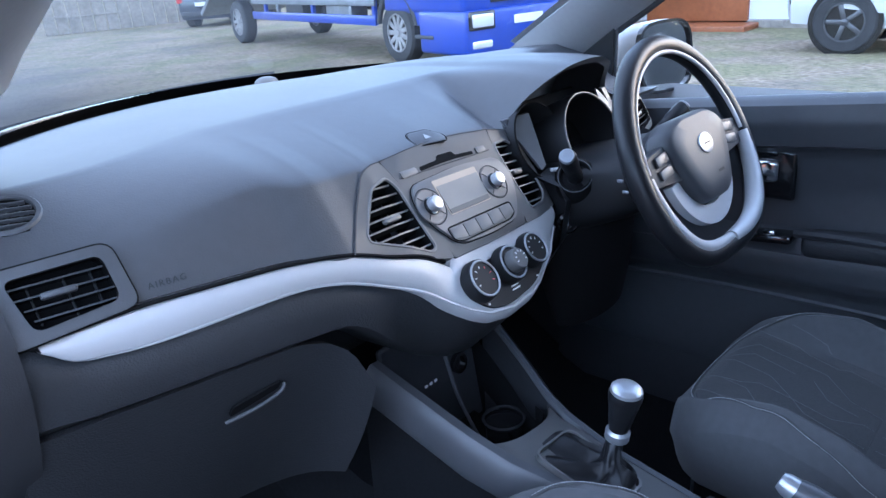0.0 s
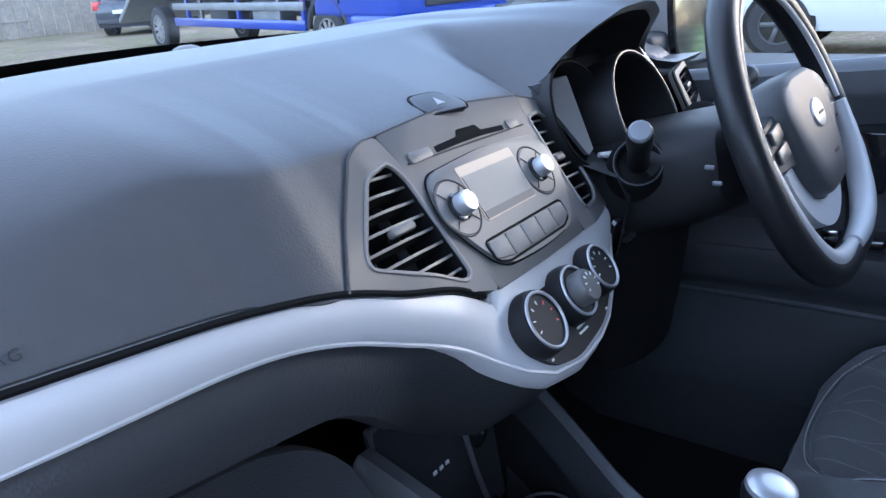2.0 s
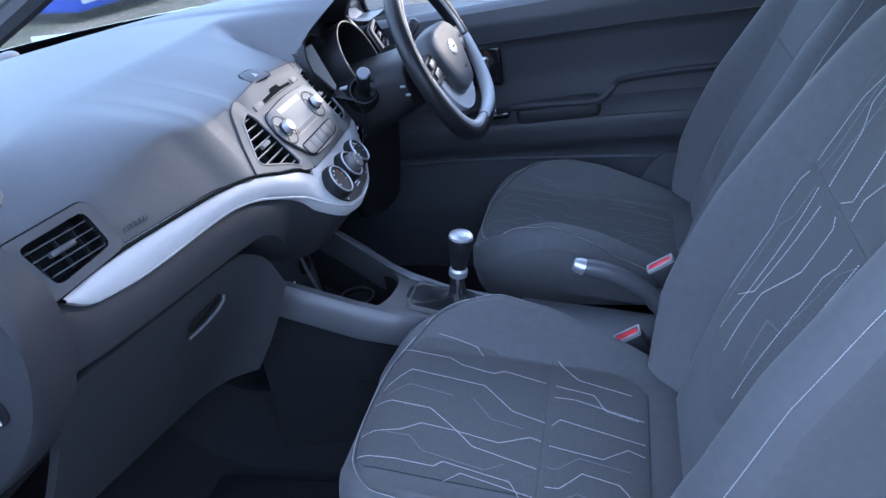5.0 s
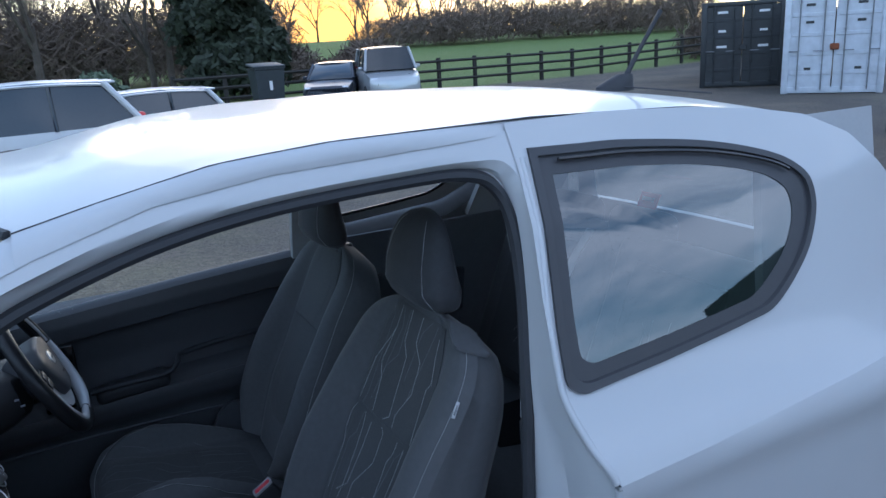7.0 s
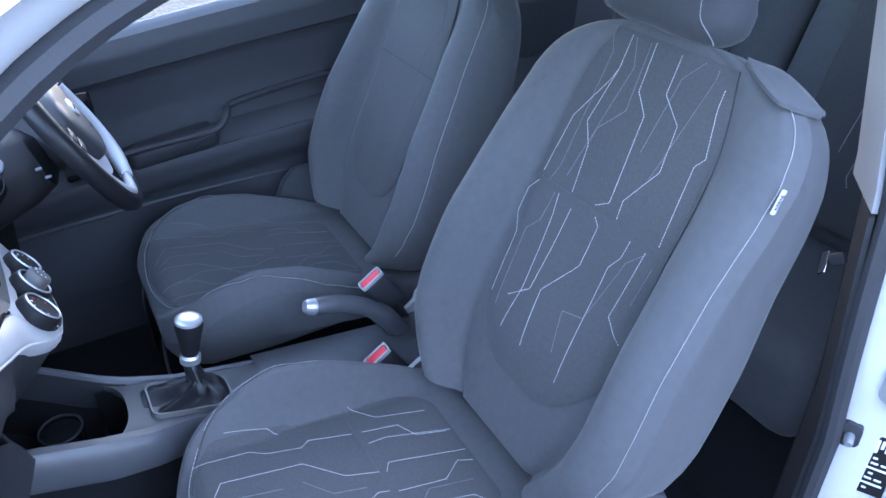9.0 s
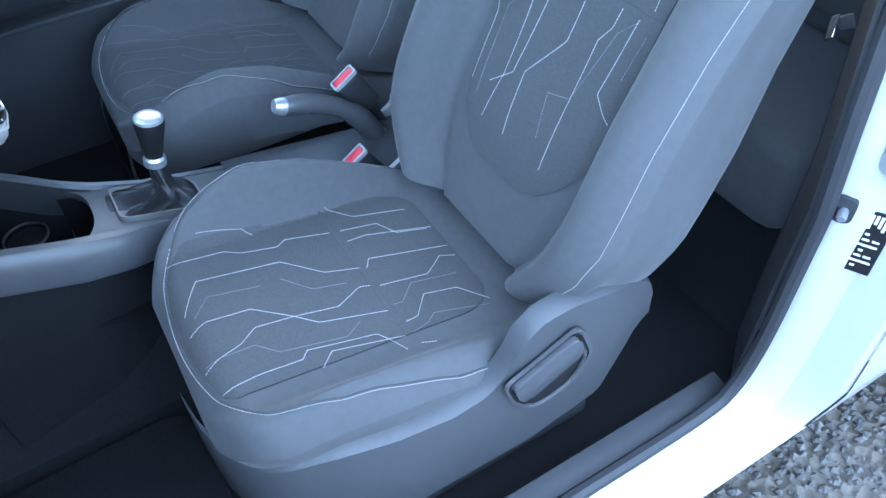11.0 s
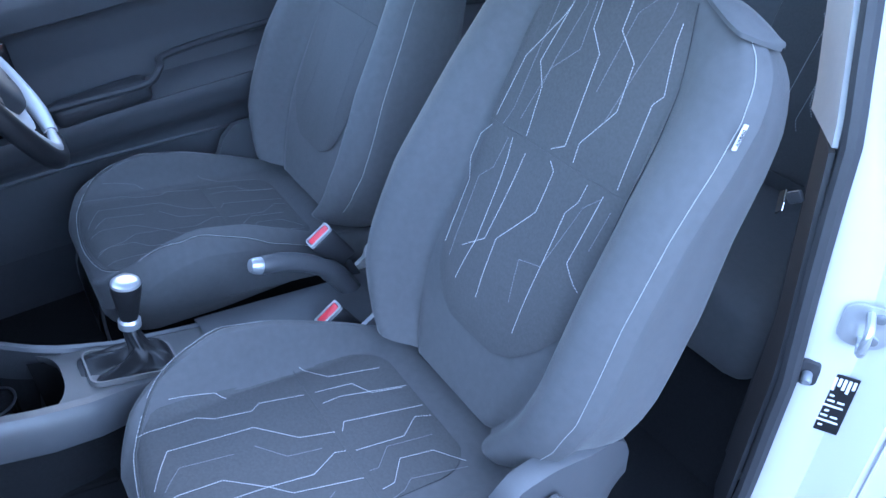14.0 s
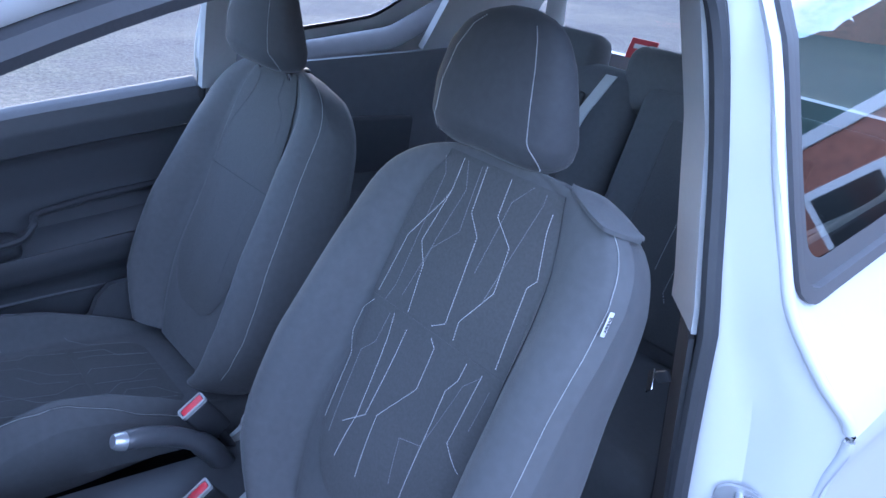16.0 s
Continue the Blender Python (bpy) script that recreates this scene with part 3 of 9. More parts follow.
def back_front(s, z):
    """How far the front of the backrest stands out, s from -1 to 1 across."""
    a = abs(s)
    bol = lerp(z, (0.55, 0.64, 0.80, 0.95, 1.06, 1.12), (0.040, 0.060, 0.060, 0.038, 0.014, 0.0))
    q = min(1.0, max(0.0, (a - 0.57) / 0.43))
    bump = math.sin(math.pi * 0.5 * min(1.0, q / 0.55)) - 0.22 * smooth01((q - 0.55) / 0.45)
    tuck = -lerp(z, (0.60, 0.85, 0.97, 1.08), (0.010, 0.009, 0.005, 0.001)) * math.exp(-((a - 0.585) / 0.050) ** 2)
    lumbar = 0.012 * math.exp(-((z - 0.72) / 0.09) ** 2) * (1 - a)
    edge = -0.022 * max(0.0, (a - 0.90) / 0.10) ** 2
    return bol * bump + lumbar + edge + tuck


def back_place(cx, s, z, off=0.0, full=0):
    """full: the side, -1 or 1, with the fuller shoulder; 0 for none."""
    base = BACK_FOOT + RECLINE * ((z - BACK_FOOT.z) / RECLINE.z)
    p = base + FACING * (back_front(s, z) + off)
    return Vector((cx + s * (side_half(z) if s * full > 0 else back_half(z)), p.y, p.z))


def back_thread(cx, full):
    def place(a, z):
        p = back_place(cx, a / (side_half(z) if a * full > 0 else back_half(z)), z, 0.0056, full)
        return p, FACING
    return place


def cush_half(y):
    return lerp(y, (-0.42, -0.30, -0.10, 0.02, 0.055, 0.078, 0.09), (0.202, 0.218, 0.217, 0.203, 0.182, 0.150, 0.112))


def cush_top(s, y, inner=1):
    """inner: the side, -1 or 1, of the taller bolster; 0 for the driver seat, where both are tall."""
    a = abs(s)
    base = 0.585 + 0.17 * y
    bol = lerp(y, (-0.42, -0.34, -0.26, -0.17, -0.09, -0.03, 0.03, 0.07), (0.0, 0.016, 0.052, 0.086, 0.094, 0.070, 0.030, 0.005)) * (1.0 if s * inner > 0 or (inner == 0 and s < 0) else 0.68 if inner == 0 else 0.42)
    bump = smooth01((a - 0.66) / 0.20)
    nose = -0.045 * max(0.0, (y - 0.035) / 0.055) ** 2
    edge = -0.042 * max(0.0, (a - 0.82) / 0.18) ** 2
    return base + bol * bump + nose + edge


def cush_thread(cx):
    def place(a, y):
        return Vector((cx + a, y, cush_top(a / cush_half(y), y) + 0.0058)), Vector((0, -0.17, 0.98))
    return place


# threads of the woven pattern, as (across, height) on the back and (across, ahead) on the cushion
BACK_BRIGHT = [
    [(0.045, 1.099), (0.045, 1.059), (0.052, 1.043), (0.090, 0.986), (0.103, 0.905)],
    [(0.045, 1.059), (0.062, 0.988), (0.043, 0.963), (0.036, 0.902)],
    [(0.003, 1.100), (-0.001, 1.045), (-0.025, 1.023), (-0.031, 0.917), (-0.010, 0.905)],
    [(-0.041, 1.098), (-0.043, 1.054), (-0.078, 1.029), (-0.083, 0.977), (-0.050, 0.928), (-0.053, 0.905)],
    [(-0.117, 1.082), (-0.119, 1.062), (-0.133, 1.012), (-0.124, 1.000), (-0.128, 0.905)],
    [(0.104, 0.892), (0.120, 0.874), (0.122, 0.841), (0.106, 0.816), (0.103, 0.725)],
    [(0.058, 0.892), (0.053, 0.865), (0.045, 0.758), (0.056, 0.694)],
    [(0.066, 0.739), (0.031, 0.766), (0.026, 0.885)],
    [(-0.019, 0.893), (-0.030, 0.885), (-0.030, 0.832), (0.011, 0.776), (0.003, 0.695)],
    [(-0.087, 0.893), (-0.085, 0.871), (-0.073, 0.852), (-0.077, 0.690)],
    [(-0.115, 0.892), (-0.108, 0.805), (-0.138, 0.782)],
]
BACK_DIM = [
    [(0.079, 1.093), (0.067, 1.074), (0.076, 0.924), (0.085, 0.900)],
    [(0.037, 1.098), (0.022, 1.066), (0.039, 0.997), (0.043, 0.966)],
    [(0.011, 1.098), (0.006, 1.019), (0.041, 0.985), (0.058, 0.916)],
    [(-0.078, 1.100), (-0.055, 1.076), (-0.043, 0.985)],
    [(-0.099, 1.098), (-0.100, 1.087), (-0.072, 0.962)],
    [(-0.116, 0.890), (-0.095, 0.869), (-0.074, 0.782), (-0.039, 0.773), (-0.053, 0.720)],
    [(-0.132, 0.880), (-0.128, 0.830)],
    [(0.066, 0.889), (0.071, 0.848), (0.091, 0.827), (0.084, 0.713)],
]
CUSH_BRIGHT = [
    [(0.152, -0.001), (0.148, -0.061), (0.138, -0.072)],
    [(0.123, 0.055), (0.120, -0.024), (0.108, -0.044), (0.100, -0.093), (0.110, -0.107), (0.098, -0.171)],
    [(0.030, 0.058), (0.079, 0.027), (0.070, -0.084), (0.026, -0.130), (0.014, -0.177)],
    [(-0.003, 0.062), (0.005, 0.038), (0.003, -0.018), (-0.031, -0.061), (-0.055, -0.086), (-0.074, -0.174)],
    [(-0.065, 0.064), (-0.048, 0.013), (-0.029, -0.012), (-0.032, -0.060), (-0.040, -0.120), (-0.019, -0.159), (-0.023, -0.175)],
    [(-0.107, 0.056), (-0.101, 0.008), (-0.102, -0.044), (-0.091, -0.054), (-0.104, -0.142), (-0.120, -0.153), (-0.144, -0.165)],
    [(-0.124, -0.061), (-0.105, -0.080), (-0.122, -0.173)],
    [(0.150, -0.186), (0.118, -0.217), (0.103, -0.296)],
    [(0.096, -0.186), (0.090, -0.241), (0.060, -0.258), (0.050, -0.305)],
    [(0.071, -0.186), (0.073, -0.214), (0.051, -0.312)],
    [(0.011, -0.186), (0.026, -0.196), (0.005, -0.312)],
    [(-0.028, -0.186), (-0.035, -0.256), (-0.010, -0.289), (-0.018, -0.312)],
    [(-0.101, -0.186), (-0.099, -0.204), (-0.067, -0.231), (-0.075, -0.278), (-0.112, -0.308)],
    [(-0.141, -0.186), (-0.148, -0.205)],
]
CUSH_DIM = [
    [(0.018, 0.048), (0.046, 0.022), (0.037, -0.045)],
    [(0.038, -0.073), (0.003, -0.103), (-0.005, -0.149)],
    [(-0.058, 0.060), (-0.056, -0.002), (-0.079, -0.024), (-0.092, -0.108), (-0.076, -0.132)],
    [(-0.121, -0.186), (-0.115, -0.210), (-0.103, -0.226), (-0.121, -0.305)],
    [(-0.067, -0.186), (-0.068, -0.198), (-0.041, -0.226), (-0.050, -0.293)],
]


def front_seat(cx, out, label, head_dy=0.0, full=0):
    """A front seat; out is -1 where the door stands on its left."""
    seat = thing("front_seat", label, "car seat", (cx, -0.17, 0.27), "front seats")
    S = [math.sin(math.pi / 2 * k / 24) for k in range(-24, 25)]
    tall = -out if full else 0
    # cushion
    ys = list(np.linspace(-0.43, 0.02, 24)) + [0.035, 0.05, 0.062, 0.073, 0.082, 0.088]
    rings = []
    for y in ys:
        w = cush_half(y)
        top = [Vector((cx + s * w, y, cush_top(s, y, tall))) for s in S]
        nose = max(0.0, (y - 0.03) / 0.06)
        zb = 0.475 + 0.02 * nose ** 2
        side = [Vector((cx + w * 0.985, y, 0.54 + 0.17 * y - 0.02 * nose)), Vector((cx + w * 0.90, y, zb + 0.025)), Vector((cx + w * 0.84, y, zb)),
                Vector((cx - w * 0.84, y, zb)), Vector((cx - w * 0.90, y, zb + 0.025)), Vector((cx - w * 0.985, y, 0.54 + 0.17 * y - 0.02 * nose))]
        rings.append(top + side)
    part("cushion", loft(rings), "fabric", seat, "charcoal cloth cushion with raised side bolsters")
    # piping round the cushion, a light thread in a seam
    def seam_half(y):
        return lerp(y, (-0.38, -0.27, -0.20, -0.13, -0.06, 0.014, 0.045, 0.062), (0.205, 0.208, 0.209, 0.201, 0.190, 0.168, 0.135, 0.105))
    edge = [(-seam_half(y), y) for y in np.linspace(-0.36, 0.06, 22)] + [(q * 0.105, 0.062 + 0.015 * (1 - q * q)) for q in np.linspace(-0.8, 0.8, 9)] + [(seam_half(y), y) for y in np.linspace(0.06, -0.36, 22)]
    rim = [Vector((cx + x, y, cush_top(max(-1, min(1, x / cush_half(y))), y, tall) + 0.0005)) for x, y in edge]
    rim = spline(rim, 110)
    part("piping", tube(rim, 0.0020, 6), "fabric2", seat)
    bm = bmesh.new()
    for p, q in zip(rim[::1], rim[1::1]):
        d = (q - p)
        for f in (0.0, 0.34, 0.67):
            a, b = p + d * f, p + d * (f + 0.22)
            o = Vector((a.x - cx, a.y + 0.15, 0.06)).normalized() * 0.0026
            t = tube([a + o * 1.15, b + o * 1.15], 0.00055, 4)
            me = bpy.data.meshes.new("t")
            t.to_mesh(me)
            t.free()
            bm.from_mesh(me)
            bpy.data.meshes.remove(me)
    part("seam_thread", bm, "stitch", seat, "pale contrast stitching along the cushion edge")
    # centre panels, rounded at the rear and narrower towards the door
    def cpanel_half(y, s):
        w = min(0.150 if s * out < 0 else 0.118, seam_half(y) - 0.008)
        return w - 0.045 * (1 - math.sqrt(max(0.0, 1 - max(0.0, (-y - 0.262) / 0.056) ** 2)))

    def cpanel(y0, y1, name):
        def fn(f, s):
            ye = y1 + (0.012 * (1 - s * s) if y1 > 0 else 0.0)
            y = y0 + (ye - y0) * f
            w = cpanel_half(y, s)
            x = cx + s * w
            sag = 0.0025 * (1 - (2 * f - 1) ** 8) * (1 - abs(s) ** 10)
            return Vector((x, y, cush_top((x - cx) / cush_half(y), y, tall) + 0.0022 + sag))
        return part(name, grid(fn, np.linspace(0, 1, 22), [math.sin(math.pi / 2 * k / 12) for k in range(-12, 13)]), "fabric2", seat, "dark woven cloth centre panel")
    def seam_line(name, pts):
        part(name, tube(spline(pts, 60), 0.0007, 5), "seam", seat)
    def on_cushion(a, y, off):
        return Vector((cx + a, y, cush_top(a / cush_half(y), y, tall) + off))
    for sd in (-1, 1):
        seam_line("panel_seam", [on_cushion(sd * cpanel_half(y, sd), y, 0.0008) for y in np.linspace(-0.316, 0.056, 30)])
    seam_line("panel_seam", [on_cushion(q * cpanel_half(-0.317, q), -0.317, 0.0008) for q in np.linspace(-1, 1, 16)])
    part("panel_seam", tube([on_cushion(q * cpanel_half(-0.176, q), -0.176, 0.0016) for q in np.linspace(-1, 1, 24)], 0.0009, 5), "fabric2", seat)
    cpanel(-0.317, -0.1768, "rear_cushion_panel")
    cpanel(-0.1752, 0.060, "front_cushion_panel")
    # driver seat's threads get a dimmed colour, as sheen would wash them out
    for line in CUSH_BRIGHT:
        part("pattern_thread", stitches([line], cush_thread(cx)), "stitch" if out < 0 else "stitch2", seat, "white circuit-like stitched line" if out < 0 else "stitched line dimmed on the driver seat")
    for line in CUSH_DIM:
        part("pattern_thread", stitches([line], cush_thread(cx)), "stitch2", seat, "faint grey woven line")
    # backrest
    zs = [0.555, 0.56, 0.575] + list(np.linspace(0.60, 1.04, 26)) + [1.055, 1.068, 1.08, 1.09, 1.098, 1.105, 1.110, 1.114, 1.117]
    rings = []
    for z in zs:
        front = [back_place(cx, s, z, 0.0, full) for s in S]
        th = lerp(z, (0.55, 0.62, 0.8, 1.0, 1.09, 1.118), (0.08, 0.125, 0.130, 0.100, 0.075, 0.03))
        base = BACK_FOOT + RECLINE * ((z - BACK_FOOT.z) / RECLINE.z)
        rear = []
        for q, dep in ((1.02, 0.10), (1.035, 0.35), (1.03, 0.70), (0.98, 0.92), (0.6, 1.0), (0.0, 1.0), (-0.6, 1.0), (-0.98, 0.92), (-1.03, 0.70), (-1.035, 0.35), (-1.02, 0.10)):
            p = base - FACING * th * dep
            rear.append(Vector((cx + q * (0.945 * side_half(z) if q * full > 0 else back_half(z)), p.y, p.z)))
        rings.append(front + rear)
    bk = part("backrest", loft(rings), "fabric", seat, "charcoal cloth backrest with side bolsters")
    bk.data.set_sharp_from_angle(angle=radians(80))

    def panel_edge(z, sd):
        """How far the centre panel reaches across; the door side is wider."""
        if sd == out and full:
            return lerp(z, (0.645, 0.66, 0.69, 0.72, 0.80, 0.93, 1.02, 1.10), (0.050, 0.088, 0.120, 0.140, 0.152, 0.156, 0.146, 0.124))
        return lerp(z, (0.645, 0.66, 0.69, 0.72, 0.93, 1.02, 1.06, 1.10), (0.045, 0.076, 0.100, 0.110, 0.116, 0.108, 0.098, 0.074))

    def on_back(a, z, off):
        return back_place(cx, a / (side_half(z) if a * full > 0 else back_half(z)), z, off, full)

    def bpanel(z0, z1, name):
        def fn(z, s):
            sag = 0.0025 * (1 - (2 * (z - z0) / (z1 - z0) - 1) ** 8) * (1 - abs(s) ** 10)
            return on_back(s * panel_edge(z, 1 if s > 0 else -1), z, 0.0030 + sag)
        return part(name, grid(fn, np.linspace(z0, z1, 36), [math.sin(math.pi / 2 * k / 12) for k in range(-12, 13)]), "fabric2", seat, "dark woven cloth centre panel")
    for sd in (-1, 1):
        seam_line("panel_seam", [on_back(sd * panel_edge(z, sd), z, 0.0020) for z in np.linspace(0.72, 1.104, 30)])
    part("panel_seam", tube([on_back(q * panel_edge(0.899, 1 if q > 0 else -1), 0.899, 0.0028) for q in np.linspace(-1, 1, 24)], 0.0009, 5), "fabric2" if full else "seam", seat)
    bpanel(0.645, 0.8983, "lower_back_panel")
    bpanel(0.8997, 1.104, "upper_back_panel")
    # driver back: fewer threads, dimmed further for the sheen on its panel
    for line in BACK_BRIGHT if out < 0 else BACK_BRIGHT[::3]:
        part("pattern_thread", stitches([line], back_thread(cx, full)), "stitch" if out < 0 else "dimmed_thread", seat, "white circuit-like stitched line" if out < 0 else "stitched line dimmed as if under sheen")
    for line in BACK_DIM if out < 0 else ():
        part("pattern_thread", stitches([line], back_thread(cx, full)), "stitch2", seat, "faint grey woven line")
    # side seam of the backrest
    for k, sd in enumerate((-1, 1)):
        line = spline([back_place(cx, sd * (0.955 if sd == full else 0.982), z, 0.0015, full) for z in np.linspace(0.60, 1.114, 34)], 170)
        bm = bmesh.new()
        for p, q in zip(line, line[1:]):
            t = tube([p, p + (q - p) * 0.85], 0.0005, 4)
            me = bpy.data.meshes.new("t")
            t.to_mesh(me)
            t.free()
            bm.from_mesh(me)
            bpy.data.meshes.remove(me)
        part("back_seam_thread", bm, "grey", seat, "pale stitching down the bolster")
    # airbag tag on the outer side
    tag = back_place(cx, out * (0.955 if full else 0.985), 1.010, 0.0, full)
    nv = Vector((out * 0.95, 0.28, 0.12)).normalized()
    m = frame_of(tag + nv * 0.0085 + Vector((out * -0.001, 0.0, 0)), RECLINE.cross(nv), RECLINE)
    tg = part("airbag_tag", rbox((0.0062, 0.028, 0.002), m, 0.0008, 1), "tag", seat, "small white sewn airbag tag")
    cu = bpy.data.curves.new("lettering", "FONT")
    cu.body, cu.size, cu.extrude, cu.align_x, cu.align_y = "AIRBAG", 0.0052, 0.0004, "CENTER", "CENTER"
    tmp = new("tmp", cu)
    me = bpy.data.meshes.new_from_object(tmp)
    bpy.data.objects.remove(tmp)
    me.transform(m @ pose(0, 0, 0.0013, 0, 0, 90))
    me.materials.append(M["label"])
    lt = new("lettering", me)
    lt.parent = tg
    # shoulder cover on the door side, behind the bolster
    if full:
        inner_edge = spline([(0.128, -0.595, 1.117), (0.185, -0.574, 1.103), (0.200, -0.584, 1.095), (0.212, -0.622, 1.080)], 24)
        outer_edge = spline([(0.124, -0.602, 1.119), (0.151, -0.624, 1.111), (0.181, -0.628, 1.099), (0.212, -0.628, 1.081)], 24)

        def flap(a, b):
            p = inner_edge[int(round(a * 23))].lerp(outer_edge[int(round(a * 23))], b)
            rise = 0.004 * math.sin(math.pi * b) + 0.0012 * math.sin(9 * b + 3 * a) * math.sin(math.pi * a)
            return Vector((cx + out * p.x, p.y, p.z + rise))
        part("shoulder_cover", grid(flap, np.linspace(0, 1, 24), np.linspace(0, 1, 9), 0.005, (0, 0, -1)), "fabric", seat, "grey cloth shoulder flap over the seat frame")
    # head restraint
    hx = cx + (0.012 if full else 0.0)
    HT = (0, 0.06, 0.2, 0.45, 0.7, 0.86, 0.95, 1.0)

    def head_section(t):
        w = lerp(t, HT, (0.088, 0.104, 0.113, 0.110, 0.099, 0.081, 0.057, 0.022))
        deep = lerp(t, HT, (0.070, 0.088, 0.096, 0.080, 0.060, 0.044, 0.030, 0.010))
        front = lerp(t, HT, (-0.590, -0.576, -0.568, -0.574, -0.588, -0.602, -0.616, -0.632)) + head_dy
        return w, deep / 2, front - deep / 2

    rings = []
    for k in range(25):
        t = k / 24
        z = 1.120 + 0.170 * t
        w, d, yc = head_section(t)
        ring = []
        for j in range(40):
            a = 2 * math.pi * j / 40
            ex = 0.74
            cx2 = math.copysign(abs(math.cos(a)) ** ex, math.cos(a))
            sy = math.copysign(abs(math.sin(a)) ** ex, math.sin(a))
            ring.append(Vector((hx + w * cx2, yc + d * sy, z - 0.006 * abs(cx2) * (1 - t))))
        rings.append(ring)
    hr = part("head_restraint", loft(rings), "shaded_headcloth", seat, "cloth head restraint with shade in its colour")
    for sd in (-1, 1):
        line = []
        for k in range(90):
            t = 0.03 + 0.90 * k / 89
            z = 1.120 + 0.170 * t
            w, d, yc = head_section(t)
            a = 0.50 + 0.35 * smooth01(t / 0.25) + 0.15 * t
            line.append(Vector((hx + sd * (w * math.cos(a) ** 0.74 + 0.0006), yc + d * math.sin(a) ** 0.74 + 0.0006, z - 0.006 * math.cos(a) ** 0.74 * (1 - t))))
        bm = bmesh.new()
        for p, q in zip(line, line[1:]):
            t = tube([p, p + (q - p) * 0.55], 0.0006, 4)
            me = bpy.data.meshes.new("t")
            t.to_mesh(me)
            t.free()
            bm.from_mesh(me)
            bpy.data.meshes.remove(me)
        part("head_seam_thread", bm, "stitch", hr, "pale stitching")
    for sd in (-1, 1):
        part("restraint_post", tube([(cx + sd * 0.055, -0.60, 1.07), (cx + sd * 0.055, -0.622 + head_dy, 1.135)], 0.006, 10), "chrome", seat)
        part("post_sleeve", lathe([(0.0, 0), (0.014, 0), (0.014, 0.010), (0.010, 0.014), (0, 0.014)], pose(cx + sd * 0.055, -0.617, 1.098)), "dark", seat)
    # outer valance with a recessed recliner lever
    ys = [0.101, 0.099, 0.095, 0.088, 0.080, 0.070, 0.060] + list(np.linspace(0.053, -0.50, 40))
    rings = []
    for y in ys:
        zt = lerp(y, (-0.50, -0.489, -0.462, -0.413, -0.351, -0.303, -0.274, -0.254, -0.224, -0.176, -0.10, -0.033, 0.026, 0.053, 0.075), (0.556, 0.572, 0.594, 0.610, 0.626, 0.626, 0.603, 0.561, 0.532, 0.525, 0.538, 0.545, 0.536, 0.526, 0.512))
        zb = lerp(y, (-0.50, -0.478, -0.426, -0.30, -0.10, 0.0, 0.05, 0.10), (0.478, 0.436, 0.362, 0.345, 0.340, 0.345, 0.355, 0.37))
        x = cx + out * lerp(y, (-0.50, -0.42, -0.30, -0.10, -0.033, 0.026, 0.053, 0.070, 0.085, 0.095, 0.101), (0.212, 0.226, 0.230, 0.226, 0.214, 0.192, 0.172, 0.150, 0.118, 0.082, 0.03))
        t = out * 0.022
        zm = (zt + zb) / 2
        rings.append([Vector((x - t, y, zt)), Vector((x - t * 0.2, y, zt - 0.001)), Vector((x + t * 0.25, y, zt - 0.008)), Vector((x + t * 0.5, y, zm + 0.02)), Vector((x + t * 0.55, y, zm - 0.02)), Vector((x + t * 0.15, y, zb + 0.008)), Vector((x - t, y, zb))])
    val = part("side_valance", loft(rings), "dash", seat, "dark grey plastic side valance")
    fr = frame_of(Vector((cx + out * 0.2425, -0.296, 0.535)), (0, out, out * -0.28), (0, 0, 1))
    hole = rounded([(-0.048, 0.022), (-0.046, -0.022), (-0.030, -0.062), (0.018, -0.078), (0.052, -0.066), (0.073, -0.034), (0.068, 0.018), (0.060, 0.036)], 0.012, 5)
    hole = [(x * -out, y) for x, y in hole][:: 1 if out < 0 else -1]
    # flat black plate behind the lever, in place of a shaded hollow
    part("lever_recess", prism(hole, 0.004, fr @ pose(0, 0, -0.002)), "label", val, "black plate standing for the recess shade")
    part("recliner_lever", prism([(x * -out, y) for x, y in rounded([(-0.042, 0.016), (-0.041, -0.020), (-0.030, -0.030), (0.062, -0.014), (0.063, 0.014), (0.056, 0.029)], 0.007, 4)][:: 1 if out < 0 else -1], 0.010, fr @ pose(0, 0, 0.001), 0.003), "console", val, "dark grey recliner lever")
    part("lever_edge", tube(spline([fr @ Vector((x * -out, y, 0.004)) for x, y in ((-0.034, -0.050), (-0.022, -0.066), (0.016, -0.072), (0.046, -0.060), (0.063, -0.034), (0.064, -0.012))], 24), 0.0032, 8), "console", val)
    part("recess_rim", ring_plate([(x * 1.08, y * 1.06) for x, y in hole], hole, 0.005, fr @ pose(0, 0, -0.001)), "console", val)
    # frame, runners and the bar under the cushion
    for sd in (-1, 1):
        part("runner", rbox((0.035, 0.50, 0.03), pose(cx + sd * 0.19, -0.18, 0.292), 0.004), "dark", seat)
        part("riser", rbox((0.02, 0.34, 0.13), pose(cx + sd * 0.19, -0.19, 0.365), 0.004), "dark", seat)
    # pale recliner bracket on the tunnel side
    sx = cx - out * 0.243
    bk = [(-0.335, 0.498), (-0.371, 0.517), (-0.374, 0.534), (-0.405, 0.557), (-0.430, 0.562), (-0.428, 0.535), (-0.405, 0.515), (-0.384, 0.496), (-0.354, 0.482)]
    part("recliner_bracket", prism(rounded(bk, 0.004, 3), 0.010, frame_of(Vector((sx - 0.005, 0, 0)), (0, 1, 0), (0, 0, 1)), 0.002), "grey", seat, "pale grey recliner bracket")
